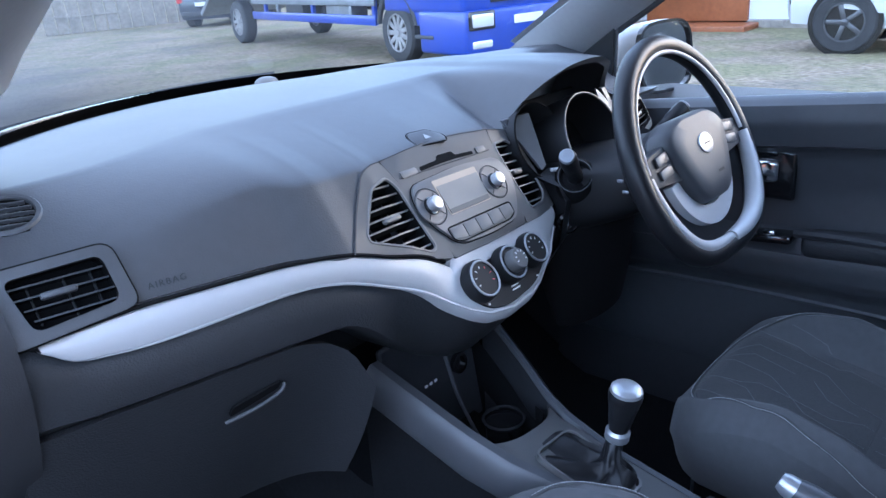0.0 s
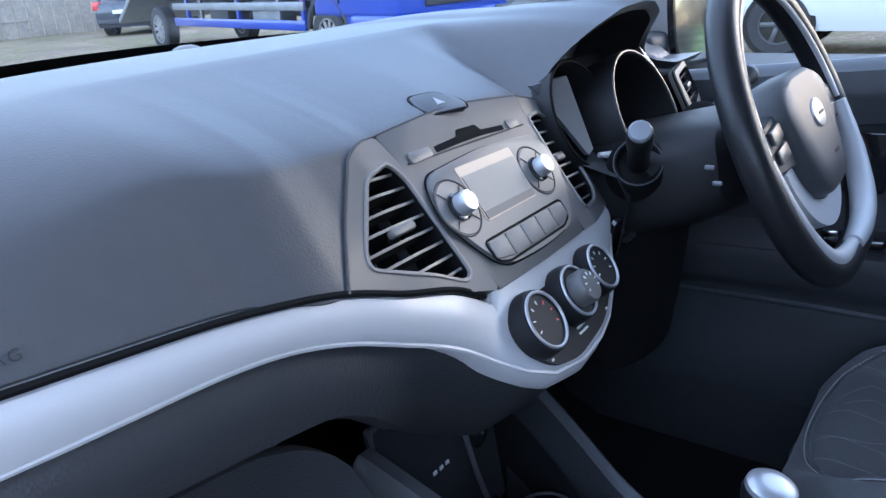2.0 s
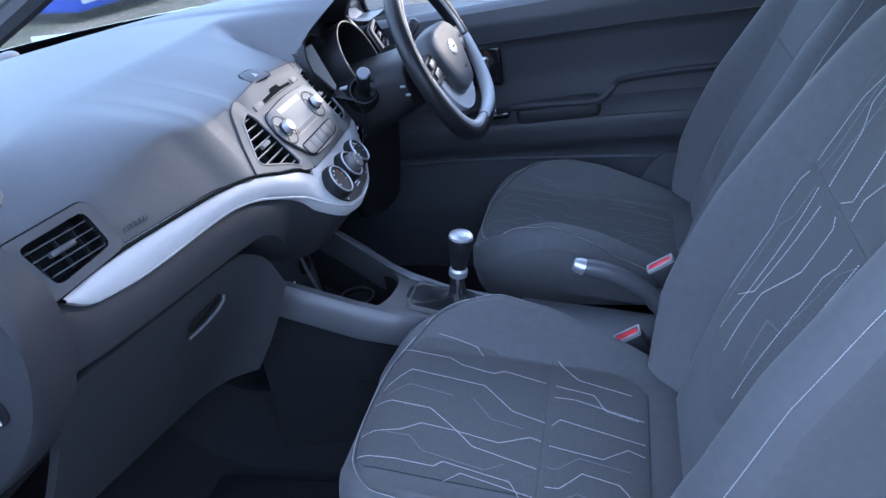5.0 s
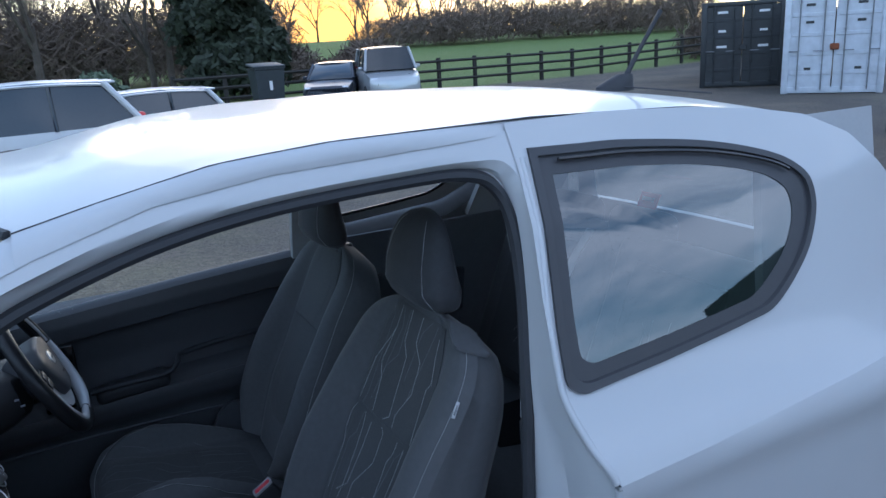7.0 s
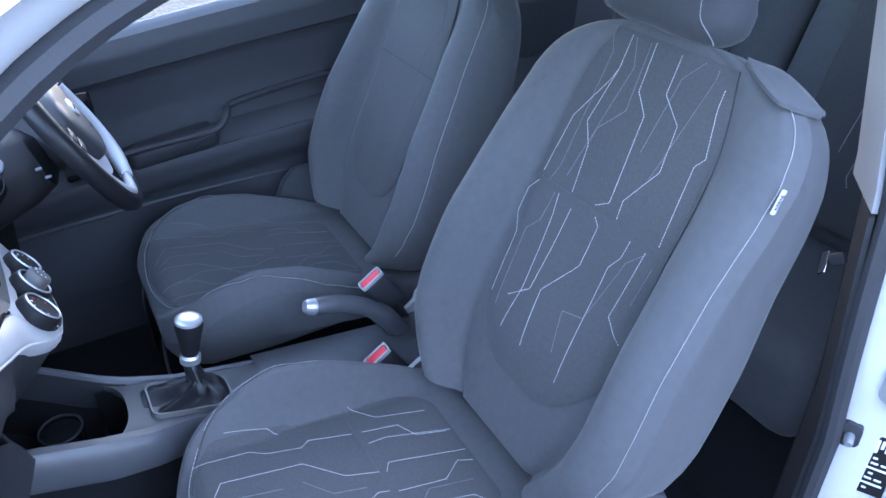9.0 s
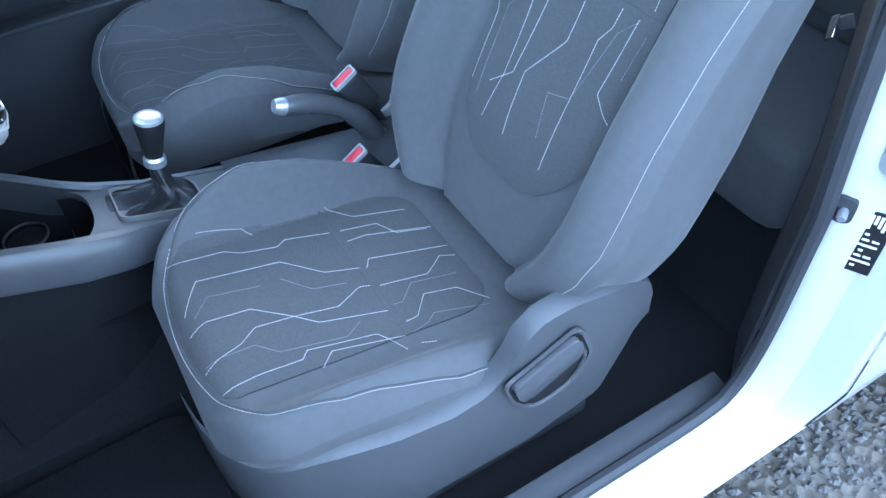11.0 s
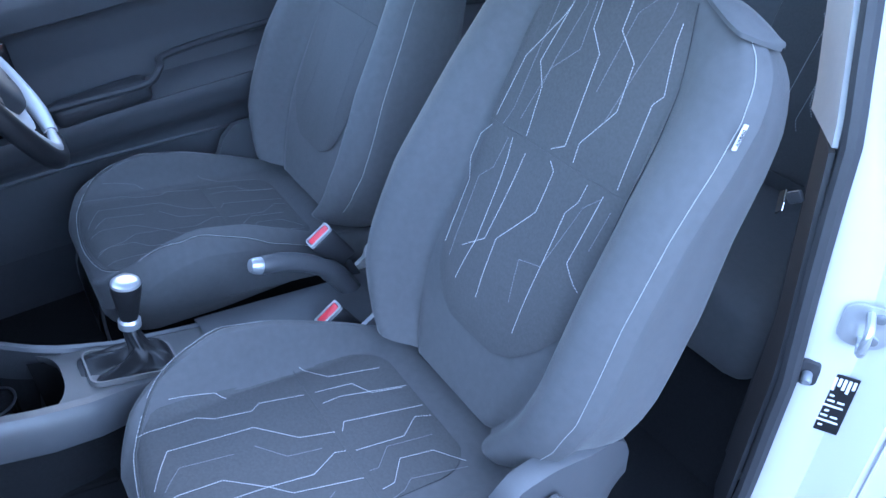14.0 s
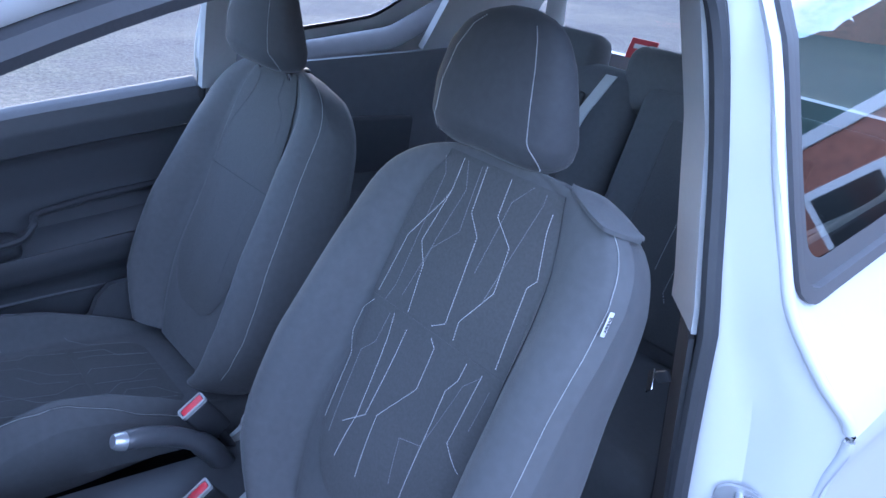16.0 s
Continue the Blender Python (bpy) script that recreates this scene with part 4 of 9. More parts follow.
    part("slide_bar", tube(spline([(cx + 0.019, 0.070, 0.50), (cx - 0.002, 0.090, 0.40), (cx - 0.016, 0.092, 0.305), (cx - 0.024, 0.090, 0.296), (cx - 0.060, 0.085, 0.294)], 40), 0.0032, 8), "steel", seat, "thin bent steel slide bar")
    return seat


front_seat(-0.329, -1, "charcoal cloth passenger seat with white circuit stitching", 0.0, -1)
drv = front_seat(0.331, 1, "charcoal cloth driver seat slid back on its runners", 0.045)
drv.location += Vector((0, -0.066, -0.022))


def rear_bench():
    bench = thing("rear_bench_seat", "dark cloth rear bench with two head restraints", "car seat", (0, -1.05, 0.27))
    part("bench_cushion", rbox((1.06, 0.46, 0.17), pose(0, -1.02, 0.50, 7), 0.05, 4), "fabric", bench)
    for sd in (-1, 1):
        m = frame_of(Vector((sd * 0.268, -1.315, 0.80)), (1, 0, 0), (0, -0.36, 0.93))
        part("bench_back", rbox((0.525, 0.56, 0.13), m, 0.05, 4), "fabric", bench, "dark cloth seat back")
        m = frame_of(Vector((sd * 0.268, -1.243, 0.81)), (1, 0, 0), (0, -0.36, 0.93))
        part("bench_panel", rbox((0.30, 0.44, 0.02), m, 0.01, 3), "fabric2", bench)
        m = frame_of(Vector((-0.045 if sd < 0 else 0.25, -1.40, 1.055)), (1, 0, 0), (0, -0.16, 0.98))
        part("rear_head_restraint", rbox((0.22, 0.15, 0.09), m, 0.04, 4), "fabric", bench, "low cloth head restraint with shade in its colour")
    part("bench_trim", loft([[Vector((x - 0.013, y, z)), Vector((x + 0.013, y + 0.004, z)), Vector((x + 0.013, y, z)), Vector((x - 0.013, y - 0.004, z))] for x, y, z in ((0.11, -1.235, 0.88), (0.072, -1.265, 0.99), (0.03, -1.29, 1.075))]), "grey", bench, "grey belt strap")
    # woven lines on the seat back
    def place(a, q):
        return Vector((a, -1.235, 0.808)) + Vector((0, -0.36, 0.93)) * q + Vector((0, 0.93, 0.36)) * 0.008, Vector((0, 0.93, 0.36))
    for line in ([(-0.213, 0.082), (-0.227, 0.062), (-0.220, -0.073)], [(-0.263, -0.020), (-0.257, -0.108), (-0.269, -0.128)], [(-0.242, 0.10), (-0.250, 0.02), (-0.269, -0.074), (-0.284, -0.094)], [(-0.300, 0.11), (-0.292, 0.03), (-0.311, -0.02)]):
        for sd in (1, -1):
            part("pattern_thread", stitches([[(a * sd, b) for a, b in line]], place, 0.0027, 0.0021, 0.0008), "stitch", bench, "white stitched line")
    return bench


rear_bench()

# ---- the car's shell ----
car = thing("white_hatchback", "white three-door hatchback with its near door open", "car", (0, -0.3, 0))


def side_x(z):
    """Half width at the door seal."""
    return lerp(z, (0.2, 0.366, 0.71, 1.01, 1.38, 1.45), (0.655, 0.661, 0.660, 0.628, 0.520, 0.455))


def skin_x(y, z):
    """Half width of the outer skin."""
    w = lerp(z, (0.18, 0.25, 0.40, 0.70, 0.86, 0.925, 0.965, 1.00, 1.06, 1.30, 1.415, 1.46), (0.70, 0.735, 0.765, 0.765, 0.772, 0.787, 0.767, 0.738, 0.700, 0.602, 0.532, 0.504))
    return w - 0.10 * max(0.0, (-y - 1.25) / 0.6) ** 2 - 0.05 * max(0.0, (y - 0.5) / 1.0) ** 2


OPENING = [(0.435, 0.42), (0.43, 0.55), (0.402, 0.75), (0.392, 0.90), (0.400, 1.02), (0.390, 1.085), (0.286, 1.155), (0.153, 1.228), (0.07, 1.282), (-0.004, 1.314),
           (-0.143, 1.353), (-0.30, 1.376), (-0.48, 1.385), (-0.60, 1.384), (-0.652, 1.362), (-0.674, 1.30), (-0.668, 1.18), (-0.643, 1.03), (-0.626, 0.85),
           (-0.618, 0.65), (-0.612, 0.48), (-0.585, 0.385), (-0.52, 0.352), (-0.30, 0.348), (0.10, 0.348), (0.36, 0.352), (0.445, 0.375)]
OUTER = [(0.56, 0.40), (0.56, 0.55), (0.53, 0.75), (0.53, 0.92), (0.52, 1.05), (0.46, 1.125), (0.315, 1.215), (0.175, 1.288), (0.09, 1.335), (0.01, 1.364),
         (-0.14, 1.405), (-0.30, 1.424), (-0.48, 1.430), (-0.63, 1.436), (-0.704, 1.440), (-0.706, 1.385), (-0.672, 1.19), (-0.660, 1.05), (-0.704, 0.93),
         (-0.712, 0.70), (-0.705, 0.48), (-0.69, 0.33), (-0.60, 0.285), (-0.30, 0.275), (0.10, 0.275), (0.42, 0.28), (0.53, 0.31)]


def smooth_loop(pts, n):
    q = spline(pts + pts[:1], n + 1)[:-1]
    return [(p[0], p[1]) for p in q]


N_LOOP = 140
in_loop = smooth_loop([(a, b, 0) for a, b in OPENING], N_LOOP)
out_loop = smooth_loop([(a, b, 0) for a, b in OUTER], N_LOOP)


def aperture(sd, name, label):
    """The painted frame round a door opening, with its step and flange."""
    rings = []
    for f, dx in ((0.0, 0.0), (0.16, 0.0), (0.22, 0.010), (0.42, 0.018), (0.60, 0.024), (0.66, 0.040), (0.74, 0.052), (1.0, None)):
        ring = []
        for (y0, z0), (y1, z1) in zip(in_loop, out_loop):
            y, z = y0 + (y1 - y0) * f, z0 + (z1 - z0) * f
            x = skin_x(y, z) - 0.0025 if dx is None else side_x(z0) + dx * (1 + 0.9 * smooth01((1.0 - z0) / 0.1))
            if dx is not None:
                x = min(x, skin_x(y, z) - 0.002)
            ring.append(Vector((sd * x, y, z)))
        rings.append(ring)
    bm = loft(rings, True, False)
    part(name, bm, "white", car, label)
    seal = [Vector((sd * (side_x(z) + 0.004), y, z)) for y, z in in_loop]
    part("door_seal", closed_tube(seal, 0.011, 8, (1, 0, 0.2)), "rubber", car, "black rubber door seal")


aperture(-1, "door_aperture", "white painted door frame")
aperture(1, "far_door_aperture", "white painted door frame")


def edge_z(y):
    return lerp(y, (-1.62, -1.5, -1.36, -1.1, -0.75, -0.40, -0.23, -0.08, 0.02, 0.09), (1.345, 1.376, 1.412, 1.446, 1.460, 1.458, 1.446, 1.416, 1.393, 1.375))


def roof_half(y):
    return lerp(y, (-1.62, -1.3, -0.8, -0.3, 0.02, 0.14), (0.465, 0.488, 0.496, 0.500, 0.512, 0.515))


def roof_point(s, t):
    """s across from -1 to 1, t from the windscreen to the tail."""
    bow = 1 - s * s
    y = (0.022 + 0.135 * bow) * (1 - t) + (-1.56 - 0.06 * bow) * t
    z = edge_z(y if y < 0.02 else 0.02 + (y - 0.02) * 0.2) + 0.022 * (1 - abs(s) ** 2.4)
    return Vector((s * roof_half(y), y, z))


part("roof", grid(roof_point, np.linspace(-1, 1, 33), np.linspace(0, 1, 41), 0.004, (0, 0, -1)), "white", car, "glossy white roof reflecting the sky")
for sd in (-1, 1):
    ditch = [roof_point(sd, t) + Vector((sd * 0.003, 0, -0.001)) for t in np.linspace(0, 1, 40)]
    part("roof_ditch", tube(ditch, 0.0018, 6), "frame", car, "dark roof joint strip")
part("roof_lining", grid(lambda s, t: roof_point(s, t) + Vector((-s * 0.03, 0, -0.035)), np.linspace(-0.98, 0.98, 21), np.linspace(0.03, 0.98, 21)), "lining", car, "pale grey cloth roof lining")
front_joint = [roof_point(s, 0) + Vector((0, 0.004, -0.003)) for s in np.linspace(-1, 1, 30)]
part("screen_seal", tube(front_joint, 0.007, 6), "rubber", car)


def cant(sd, y):
    """Lower edge of the skin above the door and side window."""
    ys = [p[0] for p in OUTER[4:15]]
    zs = [p[1] for p in OUTER[4:15]]
    return lerp(y, ys[::-1], zs[::-1])


def far_edge(y):
    """Lower edge of the trim on the far windscreen pillar."""
    return lerp(y, (-0.06, 0.0, 0.15, 0.289, 0.351, 0.423, 0.56), (1.345, 1.302, 1.198, 1.103, 1.064, 1.017, 0.925))


for sd in (-1, 1):
    def rail(y, f):
        top = Vector((sd * roof_half(y), y, edge_z(y)))
        zl = cant(sd, y)
        low = Vector((sd * skin_x(y, zl), y, zl))
        p = top.lerp(low, f)
        return p + Vector((sd, 0, 0.6)).normalized() * (0.010 * smooth01((y + 0.76) / 0.35) * math.sin(math.pi * f) - 0.006 * (1 - smooth01((y + 0.76) / 0.14)))
    part("cant_rail", grid(rail, np.linspace(-0.76, 0.022, 40), np.linspace(0, 1, 7)), "white", car, "white roof rail above the door")

    def apillar(t, f):
        y = 0.022 + t * 0.55
        zl = lerp(y, (0.01, 0.09, 0.175, 0.315, 0.46, 0.52, 0.58), (1.364, 1.335, 1.288, 1.215, 1.125, 1.06, 0.99))
        low = Vector((sd * skin_x(y, zl), y, zl))
        top = Vector((sd * lerp(y, (0.02, 0.3, 0.6), (0.512, 0.555, 0.60)), y + 0.02 * smooth01((y - 0.022) / 0.08), lerp(y, (0.02, 0.2, 0.4, 0.6), (1.390, 1.305, 1.195, 1.075))))
        drop = 0.055 * smooth01((y - 0.02) / 0.25) if sd > 0 else 0.0
        return top.lerp(low, f) + Vector((sd, 0, 0.5)).normalized() * 0.008 * math.sin(math.pi * f) - Vector((0, 0, drop))
    part("windscreen_pillar", grid(apillar, np.linspace(0, 1, 24), np.linspace(0, 1, 6)), "white", car, "white windscreen pillar")

    def inner_pillar(t, f):
        y = -0.02 + t * 0.60
        a = Vector((sd * lerp(y, (0, 0.3, 0.6), (0.495, 0.54, 0.595)), y + 0.02, lerp(y, (-0.02, 0.02, 0.2, 0.4, 0.6), (1.385, 1.368, 1.283, 1.173, 1.053))))
        if sd < 0:
            a = Vector((-lerp(y, (0, 0.15, 0.45, 0.6), (0.475, 0.468, 0.462, 0.50)), y + 0.01, lerp(y, (-0.02, 0.02, 0.2, 0.4, 0.6), (1.370, 1.350, 1.252, 1.158, 1.045))))
        zl = lerp(y, (-0.14, 0.0, 0.07, 0.153, 0.286, 0.405, 0.43, 0.6), (1.35, 1.312, 1.28, 1.226, 1.152, 1.083, 1.05, 0.99))
        b = Vector((sd * (side_x(zl) - 0.008), y, zl))
        if sd > 0:
            a = Vector((lerp(y, (-0.02, 0.2, 0.42, 0.52, 0.6), (0.492, 0.518, 0.540, 0.560, 0.570)), y + 0.005, lerp(y, (-0.02, 0.0, 0.2, 0.42, 0.516, 0.6), (1.375, 1.362, 1.242, 1.111, 1.058, 1.005))))
            b = Vector((0.62, y - 0.04, far_edge(y - 0.04)))
        return a.lerp(b, f) + Vector((-sd, -0.4, 0)).normalized() * 0.012 * math.sin(math.pi * f)
    part("pillar_trim", grid(inner_pillar, np.linspace(0, 1, 20), np.linspace(0, 1, 6), 0.004), "grey", car, "pale grey inner pillar trim")

part("door_seal", tube([Vector((0.628, y, far_edge(y) - 0.006)) for y in np.linspace(0.47, -0.05, 30)], 0.008, 8), "rubber", car, "black seal along the windscreen pillar")

WINDOW = [(-0.716, 1.415), (-0.816, 1.412), (-0.917, 1.408), (-1.092, 1.388), (-1.232, 1.355), (-1.297, 1.321), (-1.314, 1.284), (-1.300, 1.235), (-1.244, 1.169),
          (-1.142, 1.104), (-1.06, 1.088), (-0.872, 1.069), (-0.692, 1.056), (-0.668, 1.072), (-0.674, 1.141), (-0.692, 1.286)]


def polygon_loop(pts, n):
    return [(p[0], p[1]) for p in resample([(a, b) for a, b in pts], n)]


def on_skin(sd, y, z, off=0.0):
    return Vector((sd * (skin_x(y, z) + off), y, z))


win = polygon_loop([(p[0], p[1]) for p in spline([(a, b, 0) for a, b in WINDOW[:12]], 90)] + rounded(WINDOW[11:], 0.012, 4)[5:-5], 170)
wc = (-1.0, 1.23)
glass_loop = [(wc[0] + 0.012 + (y - wc[0]) * 0.84, wc[1] - 0.004 + (z - wc[1]) * 0.78) for y, z in win]
BOUND = [(-0.690, 1.456), (-0.90, 1.456), (-1.10, 1.446), (-1.25, 1.430), (-1.38, 1.408), (-1.50, 1.36), (-1.58, 1.28), (-1.66, 1.12), (-1.70, 1.0), (-1.40, 0.975), (-1.10, 0.955), (-0.90, 0.942), (-0.704, 0.934), (-0.664, 1.03), (-0.658, 1.07), (-0.664, 1.19), (-0.688, 1.38)]


def match_loop(loop, poly, c):
    """For each point of loop, where a ray from c through it leaves poly."""
    out = []
    k = len(poly)
    for y, z in loop:
        d = (y - c[0], z - c[1])
        best = None
        for i in range(k):
            (ay, az), (by, bz) = poly[i], poly[(i + 1) % k]
            ey, ez = by - ay, bz - az
            den = d[0] * ez - d[1] * ey
            if abs(den) < 1e-9:
                continue
            t = ((ay - c[0]) * ez - (az - c[1]) * ey) / den
            u = ((ay - c[0]) * d[1] - (az - c[1]) * d[0]) / den
            if t > 0.5 and -1e-6 <= u <= 1 + 1e-6:
                best = t if best is None else max(best, t)
        t = best or 1.0
        out.append((c[0] + d[0] * max(t, 1.0), c[1] + d[1] * max(t, 1.0)))
    return out


bound = match_loop(win, BOUND, wc)
for sd in (-1, 1):
    rings = [[on_skin(sd, y0 + (y1 - y0) * f, z0 + (z1 - z0) * f) for (y0, z0), (y1, z1) in zip(win, bound)] for f in (0, 0.1, 0.25, 0.4, 0.55, 0.7, 0.85, 1.0)]
    part("quarter_panel", loft(rings, True, False), "white", car, "white rear quarter panel round the side window")
    inner = [(wc[0] + (y - wc[0]) * 0.955, wc[1] + (z - wc[1]) * 0.93) for y, z in win]
    rings = [[on_skin(sd, y, z, o) for y, z in lp] for lp, o in ((win, -0.004), (win, 0.006), (inner, 0.005), (inner, -0.006))]
    part("window_surround", loft(rings, True, False), "frame", car, "dark grey plastic quarter-window surround")
    rings = [[on_skin(sd, y, z, -0.003) for y, z in lp] for lp in (inner, glass_loop)]
    if sd < 0:
        part("glass_border", loft(rings, True, False), "frame", car, "dark printed border of the side glass")
    bm = bmesh.new()
    c = bm.verts.new(on_skin(sd, *wc, -0.004))
    prev = [[bm.verts.new(on_skin(sd, wc[0] + (y - wc[0]) * f, wc[1] + (z - wc[1]) * f, -0.004)) for y, z in inner] for f in (0.33, 0.66, 1.0)]
    k = len(inner)
    for i in range(k):
        bm.faces.new((c, prev[0][i], prev[0][(i + 1) % k]))
        for a, b in zip(prev, prev[1:]):
            bm.faces.new((a[i], b[i], b[(i + 1) % k], a[(i + 1) % k]))
    g = part("quarter_glass", bm, "tint" if sd < 0 else "glass", car, "tinted rear side window reflecting clouds" if sd < 0 else "clear rear side window")
    g.visible_shadow = False
    slit = [on_skin(sd, y, z, 0.0062) for y, z in [(wc[0] + (a - wc[0]) * 0.93, wc[1] + (b - wc[1]) * 0.885) for a, b in win[3:58]]]
    part("surround_groove", tube(slit, 0.0035, 6), "gloss", car)

    # rounded shut-line edge behind the door
    part("shut_edge", tube(spline([on_skin(sd, y, z, -0.0045) for y, z in ((-0.702, 1.40), (-0.690, 1.29), (-0.673, 1.19), (-0.664, 1.10), (-0.663, 1.05), (-0.678, 0.99), (-0.700, 0.935), (-0.708, 0.85), (-0.712, 0.70), (-0.706, 0.48))], 60), 0.0065, 10), "white", car, "rounded white door shut edge")

    # lower flank with its crease, and the sill
    def flank(y, z):
        top = lerp(y, (-1.7, -1.4, -1.1, -0.9, -0.704), (1.0, 0.975, 0.955, 0.942, 0.934))
        z = 0.22 + (z - 0.22) / 0.72 * (top - 0.22) if y < 0 else z
        return on_skin(sd, y, z)
    part("rear_flank", grid(flank, np.linspace(-1.72, -0.70, 34), np.linspace(0.22, 0.94, 30)), "white", car, "white rear flank with a sharp shoulder crease") if sd < 0 else part("rear_flank", grid(flank, np.linspace(-1.72, -0.70, 20), np.linspace(0.22, 0.94, 12)), "white", car, "white rear flank")
    part("sill", grid(lambda y, f: Vector((sd * (skin_x(y, 0.275) * (1 - f) + (0.69) * f), y, 0.275 * (1 - f) + 0.17 * f)), np.linspace(-0.72, 0.56, 30), np.linspace(0, 1, 5), 0.01), "white", car, "white outer sill")
    part("front_wing", grid(flank, np.linspace(0.52, 1.35, 14), np.linspace(0.22, 0.93, 12)), "white", car, "white front wing")

# bonnet, tail and tailgate
part("bonnet", grid(lambda s, t: Vector((s * lerp(t, (0, 1), (0.66, 0.60)), 0.72 + (0.30 * (1 - s * s)) * (1 - t) + 0.78 * t + 0.0, 0.955 - 0.03 * s * s - 0.20 * t ** 1.6)), np.linspace(-1, 1, 17), np.linspace(0, 1, 13), 0.01), "white", car, "white bonnet")
part("tail_spoiler", grid(lambda s, t: Vector((s * lerp(t, (0, 1), (0.47, 0.455)), -1.555 - 0.06 * (1 - s * s) - 0.15 * t, 1.345 + 0.022 * (1 - abs(s) ** 2.4) - 0.03 * t + 0.012 * math.sin(math.pi * t))), np.linspace(-1, 1, 25), np.linspace(0, 1, 9), 0.022, (0, 0.1, -1)), "white", car, "white roof spoiler")


def rear_glass(s, t):
    z = 1.335 - 0.33 * t
    return Vector((s * lerp(t, (0, 1), (0.46, 0.60)), -1.60 - 0.15 * t - 0.05 * (1 - s * s), z + 0.04 * (1 - t) * (1 - s * s)))


rg = part("rear_glass", grid(rear_glass, np.linspace(-0.93, 0.93, 15), np.linspace(0.08, 0.95, 9)), "glass", car, "clear tailgate glass")
rg.visible_shadow = False
part("tailgate", grid(lambda s, t: Vector((s * 0.62, -1.75 - 0.05 * (1 - s * s) - 0.08 * t, 1.02 - 0.75 * t)), np.linspace(-1, 1, 13), np.linspace(0, 1, 8), 0.02), "white", car, "white tailgate")
for sd in (-1, 1):
    part("rear_corner", grid(lambda t, f: Vector((sd * lerp(f, (0, 1), (0.465 + 0.13 * t, 0.478 + 0.165 * t)), -1.60 - 0.16 * t + 0.03 * f, 1.345 - 0.34 * t)), np.linspace(0, 1, 8), np.linspace(-0.3, 1.0, 4), 0.01), "white", car)
part("sticker", rbox((0.085, 0.002, 0.055), frame_of(Vector((0.245, -1.690, 1.060)), (1, 0, 0), (0, -0.42, 0.9)) @ pose(0, 0, 0, 90), 0.0008, 1), "redtop", car, "small red and white window sticker")
part("sticker_bar", rbox((0.05, 0.003, 0.012), frame_of(Vector((0.245, -1.6885, 1.067)), (1, 0, 0), (0, -0.42, 0.9)) @ pose(0, 0, 0, 90), 0.0005, 1), "print", car)


def windscreen(s, t):
    top = roof_point(s * 0.97, 0) + Vector((0, 0.012, -0.012))
    low = Vector((s * 0.66, 1.10 - 0.44 * s * s, 0.965))
    return top.lerp(low, t) + Vector((0, 0.4, 0.9)) * (0.03 * (1 - s * s) - 0.012) * math.sin(math.pi * t)


ws = part("windscreen", grid(windscreen, np.linspace(-0.98, 0.98, 17), np.linspace(0, 1, 13)), "glass", car, "clear windscreen")
ws.visible_shadow = False
part("screen_frit", grid(lambda s, t: windscreen(s, t) + Vector((0, -0.003, -0.003)), np.linspace(-0.98, 0.98, 25), np.linspace(0.895, 1.0, 4)), "matte", car, "black printed border of the windscreen")
band = [windscreen(s, 0.985) + Vector((0, 0.0, 0.006)) for s in np.linspace(-0.98, 0.98, 40)]
part("screen_border", tube(band, 0.011, 6, True, 2.2, (0, 0, 1)), "gloss", car, "black lower windscreen border")
part("wiper", tube(spline([(-0.35, 1.115, 0.975), (-0.10, 1.15, 0.985), (0.15, 1.13, 0.99), (0.32, 1.07, 0.992)], 16), [0.006] * 16, 6), "rubber", car, "black wiper at rest")
part("wiper", tube(spline([(-0.62, 0.985, 0.968), (-0.45, 1.05, 0.975), (-0.33, 1.085, 0.975)], 12), [0.006] * 12, 6), "rubber", car, "black wiper at rest")

# aerial
ant = thing("roof_aerial", "black rubber stub aerial on the white roof", "aerial", (0, -1.345, 1.45))
part("aerial_base", loft([[Vector((0.022 * w * math.cos(a), -1.345 + 0.062 * w * math.sin(a) - dy, z)) for a in np.linspace(0, 2 * math.pi, 20, endpoint=False)] for z, w, dy in ((1.438, 1.0, 0.0), (1.452, 0.95, 0.0), (1.466, 0.7, 0.016), (1.48, 0.38, 0.034))]), "rubber", ant)
part("aerial_rod", tube([(0, -1.378, 1.47), (0, -1.42, 1.53), (0, -1.48, 1.612), (0, -1.495, 1.632)], [0.008, 0.006, 0.006, 0.0065], 8), "rubber", ant)
# thin dark line on the roof, slanting back from the aerial base
part("roof_seam_mark", tube([(-0.02, -1.36, 1.449), (-0.16, -1.52, 1.425)], 0.002, 5), "frame", ant)

# jamb fittings on the near side
lat = thing("door_striker", "bright steel door striker on the jamb", "striker", (-0.712, -0.65, 0.78))
fr = frame_of(Vector((-0.704, -0.663, 0.803)), (-1, -0.55, 0), (0, 0, 1))
part("striker_plate", prism(rounded([(-0.026, -0.022), (-0.012, -0.030), (0.014, -0.030), (0.026, -0.018), (0.026, 0.018), (0.012, 0.029), (-0.014, 0.029), (-0.026, 0.020)], 0.014), 0.004, fr, 0.001), "knob", lat, "bright striker plate")
for b in (-0.016, 0.016):
    part("striker_screw", lathe([(0, 0), (0.007, 0), (0.0065, 0.002), (0.003, 0.003), (0, 0.002)], fr @ pose(0.010, b, 0.004), 14), "steel", lat)
part("striker_loop", tube(spline([fr @ Vector(p) for p in ((0, -0.018, 0), (0, -0.018, 0.03), (0, 0, 0.036), (0, 0.018, 0.03), (0, 0.018, 0))], 14), 0.005, 8), "knob", lat)
sw = thing("courtesy_switch", "black rubber courtesy light switch on the jamb", "switch", (-0.678, -0.632, 0.70))
fr2 = frame_of(Vector((-0.673, -0.640, 0.719)), (-1, -0.55, 0), (0, 0, 1))
